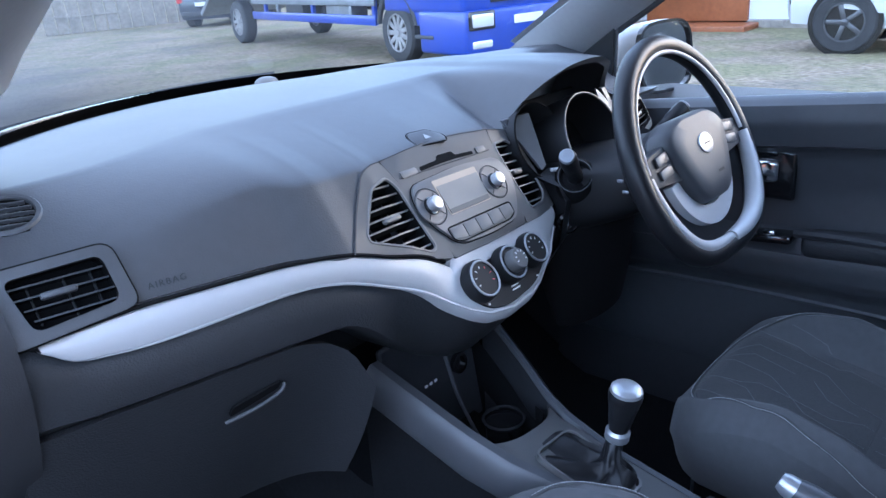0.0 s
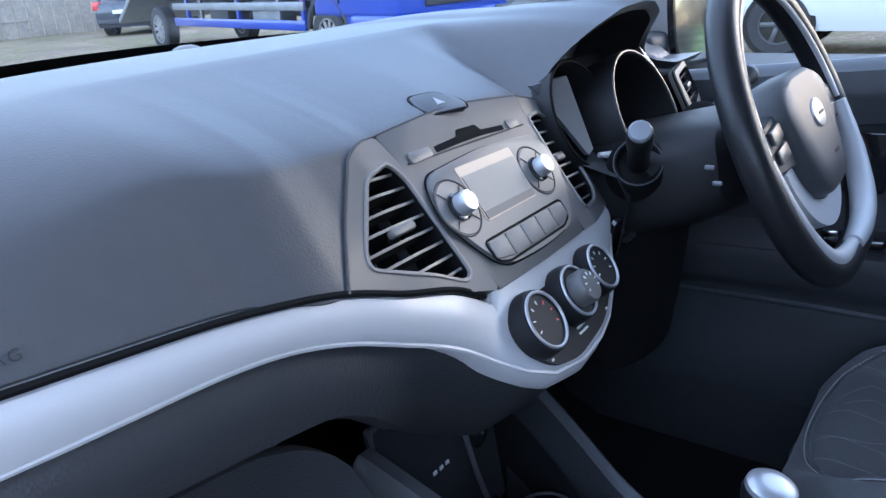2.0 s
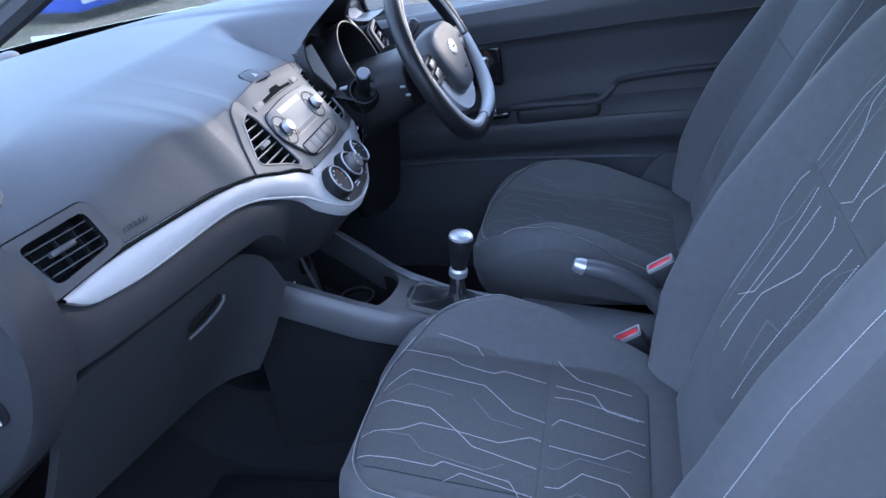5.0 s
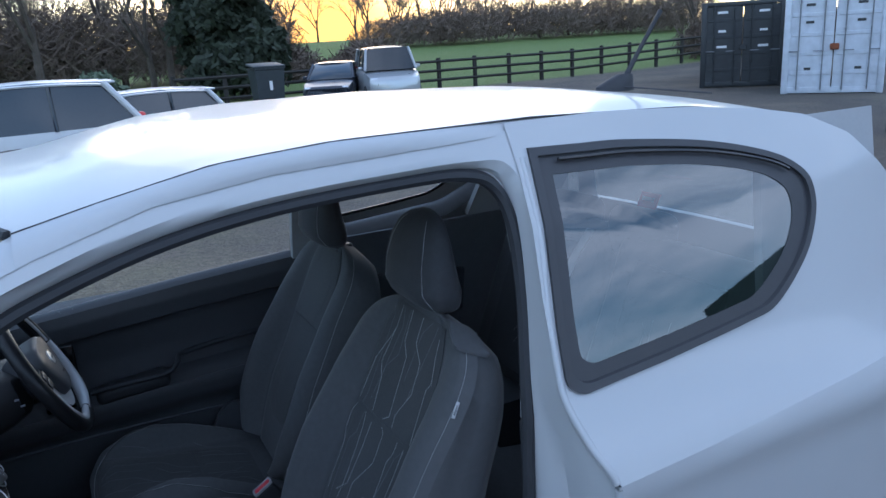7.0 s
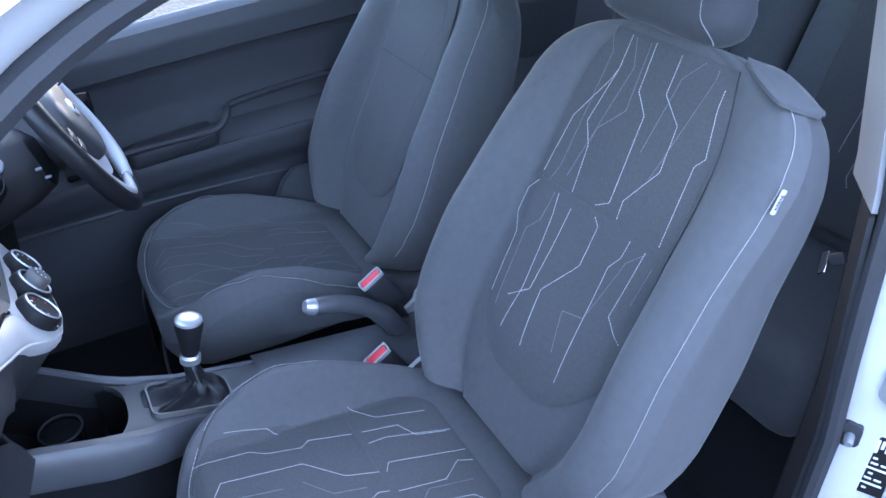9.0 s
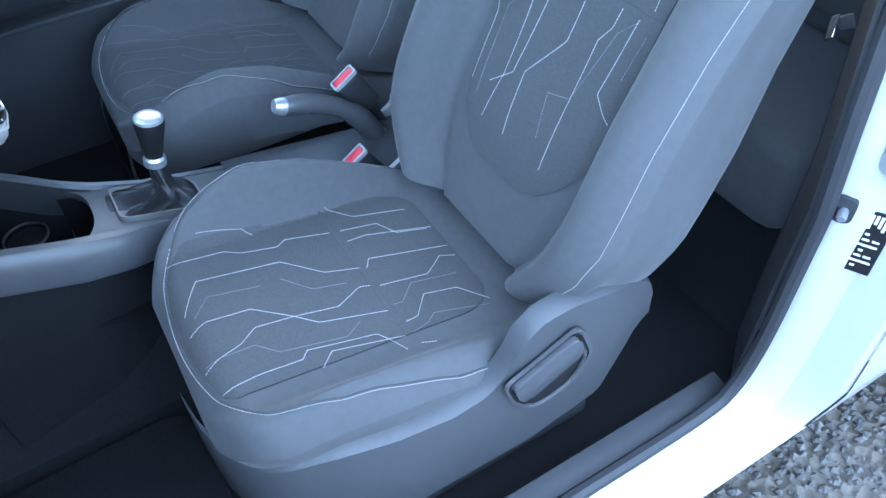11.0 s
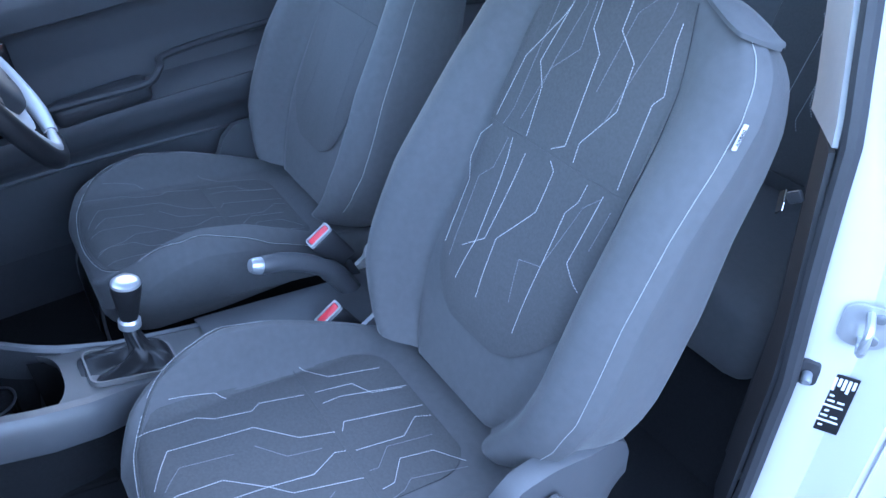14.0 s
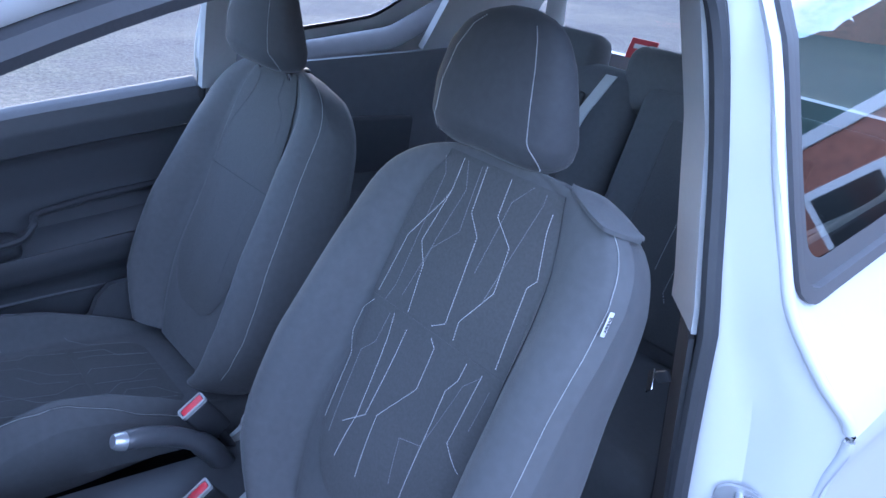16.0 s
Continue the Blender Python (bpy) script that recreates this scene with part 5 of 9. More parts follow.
part("switch_body", prism(rounded([(-0.012, -0.018), (0.012, -0.018), (0.012, 0.018), (-0.012, 0.018)], 0.008), 0.007, fr2, 0.002), "rubber", sw)
part("switch_pin", lathe([(0, 0), (0.006, 0), (0.006, 0.014), (0.004, 0.017), (0, 0.017)], fr2 @ pose(0, 0, 0.006), 12), "steel", sw)
lb = thing("data_plate", "black data label with white print on the jamb", "label", (-0.70, -0.655, 0.64))
fr3 = frame_of(Vector((-0.700, -0.6635, 0.672)), (-1, -0.55, 0), (0.05, 0, 1))
part("plate", rbox((0.044, 0.096, 0.002), fr3, 0.0008, 1), "label", lb)
part("white_edge", rbox((0.006, 0.096, 0.0026), fr3 @ pose(-0.0215, 0, 0), 0.0005, 1), "print", lb)
for i in range(7):
    part("print_bar", rbox((0.0034, 0.013 + 0.004 * (i % 3), 0.001), fr3 @ pose(-0.013 + 0.0052 * i, 0.037 - 0.002 * (i % 3), 0.0012), 0, 1), "print", lb)
for i in range(7):
    for j in range(3 if i % 3 else 2):
        part("print_bar", rbox((0.005 + 0.003 * ((i * 7 + j * 3) % 3), 0.0028, 0.001), fr3 @ pose(-0.011 + 0.011 * j + 0.001 * (i % 2), 0.014 - 0.0085 * i, 0.0012), 0, 1), "print", lb)

# belt cover on the pillar
part("belt_pillar_trim", grid(lambda z, f: Vector((-(side_x(z) - 0.010 - 0.066 * f), lerp(z, (0.62, 1.0, 1.2, 1.36), (-0.628, -0.628, -0.665, -0.664)) - 0.012 - 0.06 * f, z)), np.linspace(0.995, 1.37, 16), np.linspace(0, 1, 5), 0.006), "grey", car, "pale grey upper pillar trim")
part("lower_pillar_trim", grid(lambda z, f: Vector((-(side_x(z) - 0.010 - 0.06 * f), lerp(z, (0.36, 1.0), (-0.60, -0.628)) - 0.010 - 0.08 * f, z)), np.linspace(0.36, 0.99, 16), np.linspace(0, 1, 5), 0.006), "dark", car, "black lower pillar trim")
for sd in (1,):
    part("far_pillar_trim", grid(lambda z, f: Vector((side_x(z) - 0.02, -0.62 - 0.075 * f, z)), np.linspace(0.99, 1.38, 8), np.linspace(0, 1, 4), 0.02), "grey", car, "pale grey upper pillar trim")
for sd in (-1, 1):
    # inner rear quarter trim and pillar
    part("rear_quarter_trim", grid(lambda y, z: Vector((sd * (side_x(z) - 0.035 - 0.05 * max(0, (0.9 - z))), y, z)), np.linspace(-1.62, -0.70, 20), np.linspace(0.35, 1.028, 10), 0.01), "trim", car, "dark grey rear side trim, lightened to look lit")
    def ledge(y, f):
        z = lerp(y, (-1.40, -1.27, -1.14, -0.87, -0.69), (1.185, 1.135, 1.082, 1.061, 1.050))
        return Vector((sd * (0.592 + 0.040 * f), y, z - 0.040 + 0.040 * math.sin(f * math.pi / 2)))
    part("trim_ledge", grid(ledge, np.linspace(-1.40, -0.69, 24), np.linspace(0, 1, 7), 0.006, (0, 0, -1)), "trim", car, "rounded dark ledge below the side window, lightened to look lit")
    part("arm_hollow", rbox((0.02, 0.34, 0.15), pose(sd * 0.583, -1.02, 0.80, 6), 0.05, 4), "dash", car, "hollowed elbow panel")
    part("rear_pillar_trim", grid(lambda t, f: Vector((sd * lerp(t, (0, 1), (0.47, 0.60)), lerp(t, (0, 1), (-1.325, -1.215)) - 0.36 * f, 1.395 - 0.36 * t)), np.linspace(0, 1, 8), np.linspace(0, 1, 5), 0.02), "grey", car, "pale grey rear pillar trim")

# floor, footwell and bulkhead
def floor_point(x, y):
    tunnel = 0.14 * smooth01((0.17 - abs(x)) / 0.07)
    return Vector((x, y, lerp(y, (-1.6, -0.85, -0.75, 0.45, 0.80), (0.46, 0.46, 0.265, 0.265, 0.52)) + tunnel * smooth01((0.75 - y) / 0.3)))


tagged(obj("floor", grid(floor_point, np.linspace(-0.645, 0.645, 41), np.linspace(-1.6, 0.85, 41)), "carpet"), "black carpeted car floor with a central tunnel", "floor", kind="structure")
mat_ob = thing("floor_mat", "black carpet mat in the passenger footwell", "floor mat", (-0.37, 0.3, 0.27))
part("carpet_mat", prism(rounded([(-0.60, 0.10), (-0.19, 0.10), (-0.20, 0.50), (-0.56, 0.50)], 0.05), 0.012, pose(0, 0, 0.268), 0.004), "carpet", mat_ob)
part("far_kick_panel", grid(lambda z, f: Vector((side_x(z) - 0.010 - 0.03 * f, 0.42 + 0.40 * f, z)), np.linspace(0.26, 0.90, 10), np.linspace(0, 1, 6), 0.01), "dark", car, "black footwell side panel")
part("far_sill_trim", grid(lambda y, f: Vector((0.66 - 0.03 * f, y, 0.43 - 0.18 * f)), np.linspace(-0.70, 0.50, 12), np.linspace(0, 1, 5), 0.02), "dark", car, "black inner sill trim")
part("bulkhead", grid(lambda x, t: Vector((x, 0.80 + 0.05 * t, 0.45 + 0.5 * t)), np.linspace(-0.64, 0.64, 9), np.linspace(0, 1, 5), 0.02), "carpet", car, "dark carpeted bulkhead")
part("sill_tread", grid(lambda y, f: Vector((-(0.662 - 0.075 * f), y, 0.352 - 0.004 * math.cos(f * 6) - 0.085 * max(0, f - 0.6) / 0.4)), np.linspace(-0.60, 0.44, 30), np.linspace(0, 1, 8), 0.006), "dark", car, "black plastic sill tread")
part("kick_panel", grid(lambda z, f: Vector((-(side_x(z) - 0.012 - 0.03 * f), 0.44 + 0.30 * f, z)), np.linspace(0.27, 0.85, 10), np.linspace(0, 1, 6), 0.01), "dark", car, "black footwell side panel")
# dark sheet in place of the shade inside the hinge gap
part("hinge_gap_cover", loft([[Vector((-(side_x(z) + a), lerp(z, (0.30, 0.60, 0.67, 0.72, 0.84, 1.02), (0.395, 0.405, 0.424, 0.440, 0.441, 0.445)) + b, z)) for a, b in ((0.0, 0.004), (0.036, 0.0), (0.060, 0.030), (0.112, 0.075), (0.118, 0.16))] for z in np.linspace(0.30, 1.03, 30)], False), "rubber", car, "dark sheet standing for the shaded hinge gap")
for z in (0.945, 0.842):
    part("jamb_plug", lathe([(0, 0), (0.019, 0), (0.017, 0.004), (0, 0.005)], frame_of(Vector((-(side_x(z) + 0.022), 0.421, z)), (0, -1, 0), (0, 0, 1)) , 16), "rubber", car, "black rubber plug")

# ---- far door with its card ----
door = thing("driver_door", "closed driver door with black and grey inner card", "car door", (0.68, -0.1, 0.35))


def card_x(z):
    return lerp(z, (0.35, 0.44, 0.52, 0.60, 0.635, 0.68, 0.705, 0.72, 0.80, 0.885, 0.90, 0.95, 0.985, 1.0), (0.635, 0.628, 0.628, 0.632, 0.605, 0.600, 0.608, 0.662, 0.668, 0.655, 0.640, 0.628, 0.632, 0.655))


def belt(y):
    return lerp(y, (-0.64, -0.3, 0.0, 0.3, 0.46), (0.998, 0.973, 0.945, 0.918, 0.90))


def card(y, f):
    z = 0.36 + f * 0.64
    zz = 0.36 + (belt(y) - 0.36) * f
    return Vector((card_x(z), y, zz))


ys = np.linspace(-0.63, 0.46, 36)
part("card_lower", grid(card, ys, np.linspace(0, 0.52, 24), 0.012, (1, 0, 0)), "doorcard", door, "black moulded door card with armrest")
part("card_insert", grid(card, ys, np.linspace(0.523, 0.845, 14), 0.012, (1, 0, 0)), "doorcard", door, "black door insert")
part("card_top", grid(card, ys, np.linspace(0.848, 1.0, 14), 0.012, (1, 0, 0)), "dash", door, "dark grey door top roll")
part("pull_recess", rbox((0.06, 0.20, 0.05), pose(0.629, -0.13, 0.690, -5), 0.018, 3), "lowdash", door, "dark pull recess")
part("pull_lip", tube(spline([(0.606, -0.02, 0.706), (0.60, -0.10, 0.712), (0.60, -0.22, 0.716), (0.604, -0.255, 0.742), (0.635, -0.275, 0.752), (0.65, -0.40, 0.762), (0.655, -0.55, 0.768)], 30), 0.008, 8), "dark", door)
part("window_switch", rbox((0.05, 0.11, 0.016), pose(0.628, 0.040, 0.684, -5), 0.006, 2), "gloss", door, "window switch panel")
for k in range(2):
    part("switch_key", rbox((0.014, 0.022, 0.008), pose(0.620, 0.028 + 0.032 * k, 0.695, -5), 0.003, 2), "chrome", door)
part("handle_bezel", rbox((0.014, 0.085, 0.095), pose(0.660, 0.044, 0.795), 0.018, 3), "gloss", door, "gloss black handle bezel")
part("inner_handle", rbox((0.02, 0.040, 0.044), pose(0.651, 0.050, 0.803, 0, 0, 12), 0.009, 3), "chrome", door, "chrome inner door handle")
part("card_seam", tube(spline([(0.634, y, 0.36 + (belt(y) - 0.36) * 0.30 + 0.03 * math.sin((y + 0.6) * 2.2)) for y in np.linspace(-0.62, 0.45, 14)], 40), 0.006, 6), "console", door)
dg = part("door_glass", grid(lambda y, f: Vector((side_x(belt(y) + 0.005 + (max(0.0, lerp(y, [p[0] for p in OPENING[4:15]][::-1], [p[1] for p in OPENING[4:15]][::-1]) - belt(y))) * f) + 0.012, y, belt(y) - 0.01 + (max(0.02, lerp(y, [p[0] for p in OPENING[4:15]][::-1], [p[1] for p in OPENING[4:15]][::-1]) - belt(y) + 0.012)) * f)), np.linspace(-0.655, 0.40, 24), np.linspace(0, 1, 8)), "glass", door, "clear closed side window")
dg.visible_shadow = False
part("outer_skin", grid(lambda y, z: Vector((skin_x(y, z) - 0.004, y, z)), np.linspace(-0.70, 0.54, 20), np.linspace(0.28, 0.93, 14)), "white", door, "white outer door skin")
part("corner_sail", prism([(0.356, 0.925), (0.48, 0.90), (0.47, 0.975), (0.423, 1.012), (0.353, 1.062)], 0.014, Matrix(((0, 0, 1, 0.612), (1, 0, 0, 0), (0, 1, 0, 0), (0, 0, 0, 1))), 0.004), "label", door, "black mirror sail panel")
part("sail_edge", tube([(0.622, 0.352, 1.064), (0.622, 0.355, 0.93)], 0.0045, 8), "console", door, "grey edge of the sail panel")
mir = thing("wing_mirror", "white wing mirror with clear glass", "mirror", (0.72, 0.30, 0.95))
fm = frame_of(Vector((0.757, 0.325, 0.988)), (1, -0.25, 0.0), (0, 0.10, 1))
part("mirror_shell", loft([[fm @ Vector((0.084 * w * math.copysign(abs(math.cos(a)) ** 0.55, math.cos(a)) + 0.01, 0.075 * w * math.copysign(abs(math.sin(a)) ** 0.55, math.sin(a)), -d)) for a in np.linspace(0, 2 * math.pi, 28, endpoint=False)] for d, w in ((-0.0, 0.98), (0.02, 1.0), (0.06, 0.93), (0.095, 0.72), (0.11, 0.4))]), "white", mir, "white shell")
part("mirror_rim", ring_plate([(0.083 * math.copysign(abs(math.cos(a)) ** 0.55, math.cos(a)) + 0.01, 0.074 * math.copysign(abs(math.sin(a)) ** 0.55, math.sin(a))) for a in np.linspace(0, 2 * math.pi, 28, endpoint=False)], [(0.077 * math.copysign(abs(math.cos(a)) ** 0.55, math.cos(a)) + 0.01, 0.068 * math.copysign(abs(math.sin(a)) ** 0.55, math.sin(a))) for a in np.linspace(0, 2 * math.pi, 28, endpoint=False)], 0.012, fm @ pose(0, 0, 0)), "gloss", mir, "black rim")
part("mirror_glass", prism([(0.078 * math.copysign(abs(math.cos(a)) ** 0.55, math.cos(a)) + 0.01, 0.069 * math.copysign(abs(math.sin(a)) ** 0.55, math.sin(a))) for a in np.linspace(0, 2 * math.pi, 28, endpoint=False)], 0.003, fm @ pose(0, 0, 0.003)), "mirror", mir, "mirror glass")
part("mirror_arm", rbox((0.09, 0.06, 0.04), pose(0.66, 0.37, 0.955), 0.012, 3), "rubber", mir)

# front end of the car
part("front_bumper", grid(lambda q, t: Vector((q * (0.70 - 0.03 * t), 1.53 - 0.22 * abs(q) ** 3 + 0.05 * math.sin(math.pi * t), 0.77 - 0.57 * t)), np.linspace(-1, 1, 21), np.linspace(0, 1, 9), 0.02), "white", car, "white front bumper")
for sd in (-1, 1):
    part("head_lamp", rbox((0.26, 0.16, 0.16), pose(sd * 0.52, 1.43, 0.70, 0, 0, -sd * 22), 0.04, 3), "headlamp", car, "clear headlamp")
    part("wheel_arch", lathe([(0, 0.012), (0.335, 0.012), (0.335, 0.0), (0, 0.0)], pose(sd * 0.752, 0.98, 0.30, 0, 90 * sd), 36), "rubber", car, "black wheel arch")
    part("wheel_arch", lathe([(0, 0.012), (0.335, 0.012), (0.335, 0.0), (0, 0.0)], pose(sd * 0.752, -1.37, 0.30, 0, 90 * sd), 36), "rubber", car, "black wheel arch")

# near door standing wide open
ndoor = thing("passenger_door", "white passenger door standing wide open", "car door", (-0.73, 0.52, 0.3))
DM = pose(-0.735, 0.53, 0, 0, 0, -86)


def leaf(y, z, off):
    """The open door leaf: y runs back from its hinge."""
    return DM @ Vector((-(skin_x(-0.1, z) - 0.735) + off, -y, z))


part("outer_skin", grid(lambda y, z: leaf(y, z, -0.03), np.linspace(0.02, 1.16, 20), np.linspace(0.30, 0.93, 14)), "white", ndoor, "white outer door skin")
part("inner_card", grid(lambda y, z: leaf(y, z, 0.065 + 0.02 * math.exp(-((z - 0.66) / 0.05) ** 2)), np.linspace(0.04, 1.14, 20), np.linspace(0.34, 0.94, 16), 0.01), "dark", ndoor, "black inner door card")
part("door_edge", tube([leaf(0.02, 0.30, 0.02), leaf(1.16, 0.30, 0.02), leaf(1.18, 0.60, 0.02), leaf(1.16, 0.94, 0.02), leaf(0.02, 0.94, 0.02), leaf(0.02, 0.30, 0.02)], 0.045, 8), "white", ndoor, "white door shut edge")
part("window_frame", tube(spline([leaf(0.05, 0.96, 0.05), leaf(0.30, 1.12, 0.10), leaf(0.60, 1.28, 0.16), leaf(0.90, 1.34, 0.19), leaf(1.14, 1.33, 0.19), leaf(1.17, 1.15, 0.12), leaf(1.16, 0.95, 0.05)], 40), 0.022, 8), "rubber", ndoor, "black window frame")
part("pull_handle", tube(spline([leaf(0.55, 0.70, 0.09), leaf(0.60, 0.72, 0.12), leaf(0.78, 0.74, 0.12), leaf(0.84, 0.73, 0.09)], 14), 0.011, 8), "console", ndoor, "grey pull handle")
for z in (0.42, 0.80):
    part("hinge", rbox((0.05, 0.06, 0.05), pose(-0.735, 0.53, z), 0.01, 2), "white", ndoor, "white door hinge")

# ---- dashboard ----
dash = thing("dashboard", "dark grained plastic dashboard with a silver sweep trim", "dashboard", (0, 0.45, 0.6))
FO, FV, FN = Vector((0, 0.2264, 0.8845)), Vector((0, 0.59, 0.807)), Vector((0, -0.807, 0.59))


CURVE_U = (-0.25, -0.20, -0.15, -0.12, 0.12, 0.14, 0.18, 0.23)
CURVE_W = (0.028, 0.020, 0.019, 0.0125, -0.0055, -0.012, -0.023, -0.042)


def fas(u, v, w=0.0, soft_step=False):
    """A place on the centre stack: across, up its slope, out of it."""
    curve = lerp(u, CURVE_U, CURVE_W)
    step = smooth01((-v - 0.02) / 0.07) if soft_step else smooth01((-v - 0.046) / 0.009)
    return Vector((u, 0, 0)) + FO + FV * v + FN * (w + curve - 0.016 * step)


def fas_frame(u, v, w=0.0, turn=0.0):
    d = (lerp(u + 0.01, CURVE_U, CURVE_W) - lerp(u - 0.01, CURVE_U, CURVE_W)) / 0.02
    tu = (Vector((1, 0, 0)) + FN * d).normalized()
    return frame_of(fas(u, v, w), tu, FV) @ pose(0, 0, 0, 0, 0, turn)


def face_y(x):
    """The front of the dashboard at trim height."""
    return lerp(abs(x), (0.10, 0.20, 0.23, 0.55, 0.66), (0.183, 0.203, 0.212, 0.288, 0.315))


def eased(x, xs, ys, r):
    """lerp with its bends rounded over r on either side."""
    return sum(lerp(x + r * k / 6, xs, ys) * (7 - abs(k)) for k in range(-6, 7)) / 49


def trim_top(x):
    return eased(x, (-0.70, -0.556, -0.466, -0.38, -0.316, -0.25, -0.223, -0.18, -0.134, -0.09, -0.06), (0.910, 0.917, 0.9235, 0.9215, 0.920, 0.912, 0.905, 0.888, 0.866, 0.845, 0.828), 0.035)


def trim_bot(x):
    return eased(x, (-0.60, -0.556, -0.533, -0.465, -0.385, -0.322, -0.282, -0.241, -0.183, -0.134, -0.105, -0.044, 0.0), (0.915, 0.912, 0.888, 0.881, 0.885, 0.889, 0.887, 0.876, 0.850, 0.818, 0.797, 0.760, 0.742), 0.03 if x > -0.48 else 0.014)


def screen_y(x):
    return 1.06 - 0.44 * (x / 0.66) ** 2


FASCIA_TOP_U = (-0.234, -0.205, -0.173, -0.160, -0.141, -0.118, 0.0, 0.122, 0.19, 0.22)
FASCIA_TOP_V = (0.010, 0.047, 0.085, 0.099, 0.107, 0.110, 0.118, 0.110, 0.104, 0.100)
LIP_D = (0.0, 0.05, 0.10, 0.125, 0.142, 0.155)


def lip(x):
    """The front edge of the hood over the dials: y and z at x."""
    d = abs(x - 0.345)
    return eased(d, LIP_D, (0.250, 0.252, 0.264, 0.285, 0.301, 0.308), 0.012), eased(d, LIP_D, (1.046, 1.043, 1.026, 1.004, 0.982, 0.958), 0.012)


def pad_edge(x):
    """Where the pad ends: on the silver trim, the fascia's upper edge or the lip of the dial hood."""
    if x <= -0.234:
        e = fas(-0.234, 0.010, 0.0015)
        return Vector((x, face_y(x) + 0.006, trim_top(x) + 0.004)).lerp(Vector((x, e.y, e.z)), smooth01((x + 0.30) / 0.066))
    if x < 0.19:
        return fas(x, lerp(x, FASCIA_TOP_U, FASCIA_TOP_V), 0.0015)
    y, z = lip(x)
    return Vector((x, y, z)).lerp(Vector((x, 0.268, 0.950)), smooth01((x - 0.49) / 0.04))


def bend(a, b, c, t):
    return a * (1 - t) ** 2 + b * 2 * t * (1 - t) + c * t * t


def pad_skin(x, t):
    """The front of the pad, from its edge (t 0) up to the flat top (t 1)."""
    e = pad_edge(x)
    crest = Vector((x, 0.46, 1.036))
    # beside the centre the pad lies in the fascia's slope before it turns over
    v0 = lerp(x, FASCIA_TOP_U, FASCIA_TOP_V)
    knee = fas(x, max(v0, 0.104), 0.0015) if x > -0.234 else e + FV * 0.094
    slope = e.lerp(knee, t / 0.4) if t < 0.4 else bend(knee, knee + FV * lerp(x, (-0.234, -0.10), (0.034, 0.016)), crest, (t - 0.4) / 0.6)
    if x < -0.234:
        c = Vector((x, face_y(x) + 0.15, 1.031))
        return bend(e, Vector((x, e.y + 0.012, 0.99)), c, t).lerp(slope, smooth01((x + 0.52) / 0.286))
    hood = smooth01((x - 0.12) / 0.09) * smooth01((0.58 - x) / 0.06)
    crest.z = max(1.036, 1.036 + 0.7 * (e.z - 1.036))
    return slope.lerp(bend(e, Vector((x, e.y + 0.07, e.z + 0.008)), crest, t), hood)


VENT = frame_of(Vector((-0.519, 0.292, 0.952)), (1, -0.22, 0), (0, 0.42, 0.9))
VENT_BACK = VENT.inverted()
at = min((k / 200 for k in range(201)), key=lambda t: abs(pad_skin(-0.519, t).y - 0.388))
DEMIST = frame_of(pad_skin(-0.519, at) + Vector((0, 0, 0.001)), pad_skin(-0.50, at) - pad_skin(-0.54, at), pad_skin(-0.519, at + 0.06) - pad_skin(-0.519, at - 0.06))
DEMIST_BACK = DEMIST.inverted()


def let_in(p):
    """Sinks the pad behind the end vent and the round demister vent."""
    q = VENT_BACK @ p
    if q.z > -0.03 and abs(q.z) < 0.06:
        d = max(abs(q.x + 0.001) - 0.047, abs(q.y - 0.001) - 0.025)
        p = p - VENT.to_3x3() @ Vector((0, 0, 0.034 * smooth01(1 - d / 0.006)))
    q = DEMIST_BACK @ p
    if abs(q.z) < 0.03:
        p = p - DEMIST.to_3x3() @ Vector((0, 0, 0.022 * smooth01((0.0275 - math.hypot(q.x, q.y)) / 0.003)))
    return p


def dash_profile(x):
    """Points from the windscreen over the top and down the rounded front."""
    sy = screen_y(x)
    c = pad_skin(x, 1.0)
    pts = [Vector((x, sy, 0.972)), Vector((x, sy - 0.05, 0.992))]
    for t in np.linspace(0.12, 0.97, 24):
        pts.append(Vector((x, (sy - 0.05) * (1 - t) + c.y * t, 0.994 + (c.z - 0.994) * math.sin(t * math.pi * 0.5))))
    pts += [pad_skin(x, t) for t in (1.0, 0.97, 0.94, 0.91, 0.88, 0.85, 0.82, 0.79, 0.76, 0.72, 0.68, 0.64, 0.6, 0.57, 0.54, 0.51, 0.48, 0.46, 0.44, 0.42, 0.4, 0.37, 0.34, 0.31, 0.28, 0.25, 0.22, 0.19, 0.16, 0.13, 0.10, 0.07, 0.04, 0.02, 0.0)]
    pts = [let_in(p) for p in pts]
    return pts + [pts[-1] + Vector((0, 0.012, -0.010))]


xs_all = [-0.583, -0.581] + list(np.linspace(-0.575, -0.435, 60)) + list(np.linspace(-0.43, -0.265, 18)) + list(np.linspace(-0.26, -0.10, 32)) + list(np.linspace(-0.095, 0.13, 22)) + list(np.linspace(0.14, 0.60, 56)) + [0.62, 0.64]
rows = [dash_profile(x) for x in xs_all]
for r, f in ((0, 0.020), (1, 0.004)):
    rows[r] = [p - Vector((0, 0, f)) + Vector((0, 0.01 if i > 26 else 0, 0)) for i, p in enumerate(rows[r])]
part("dash_top", loft(rows, False), "dash", dash, "dark grey grained top pad")


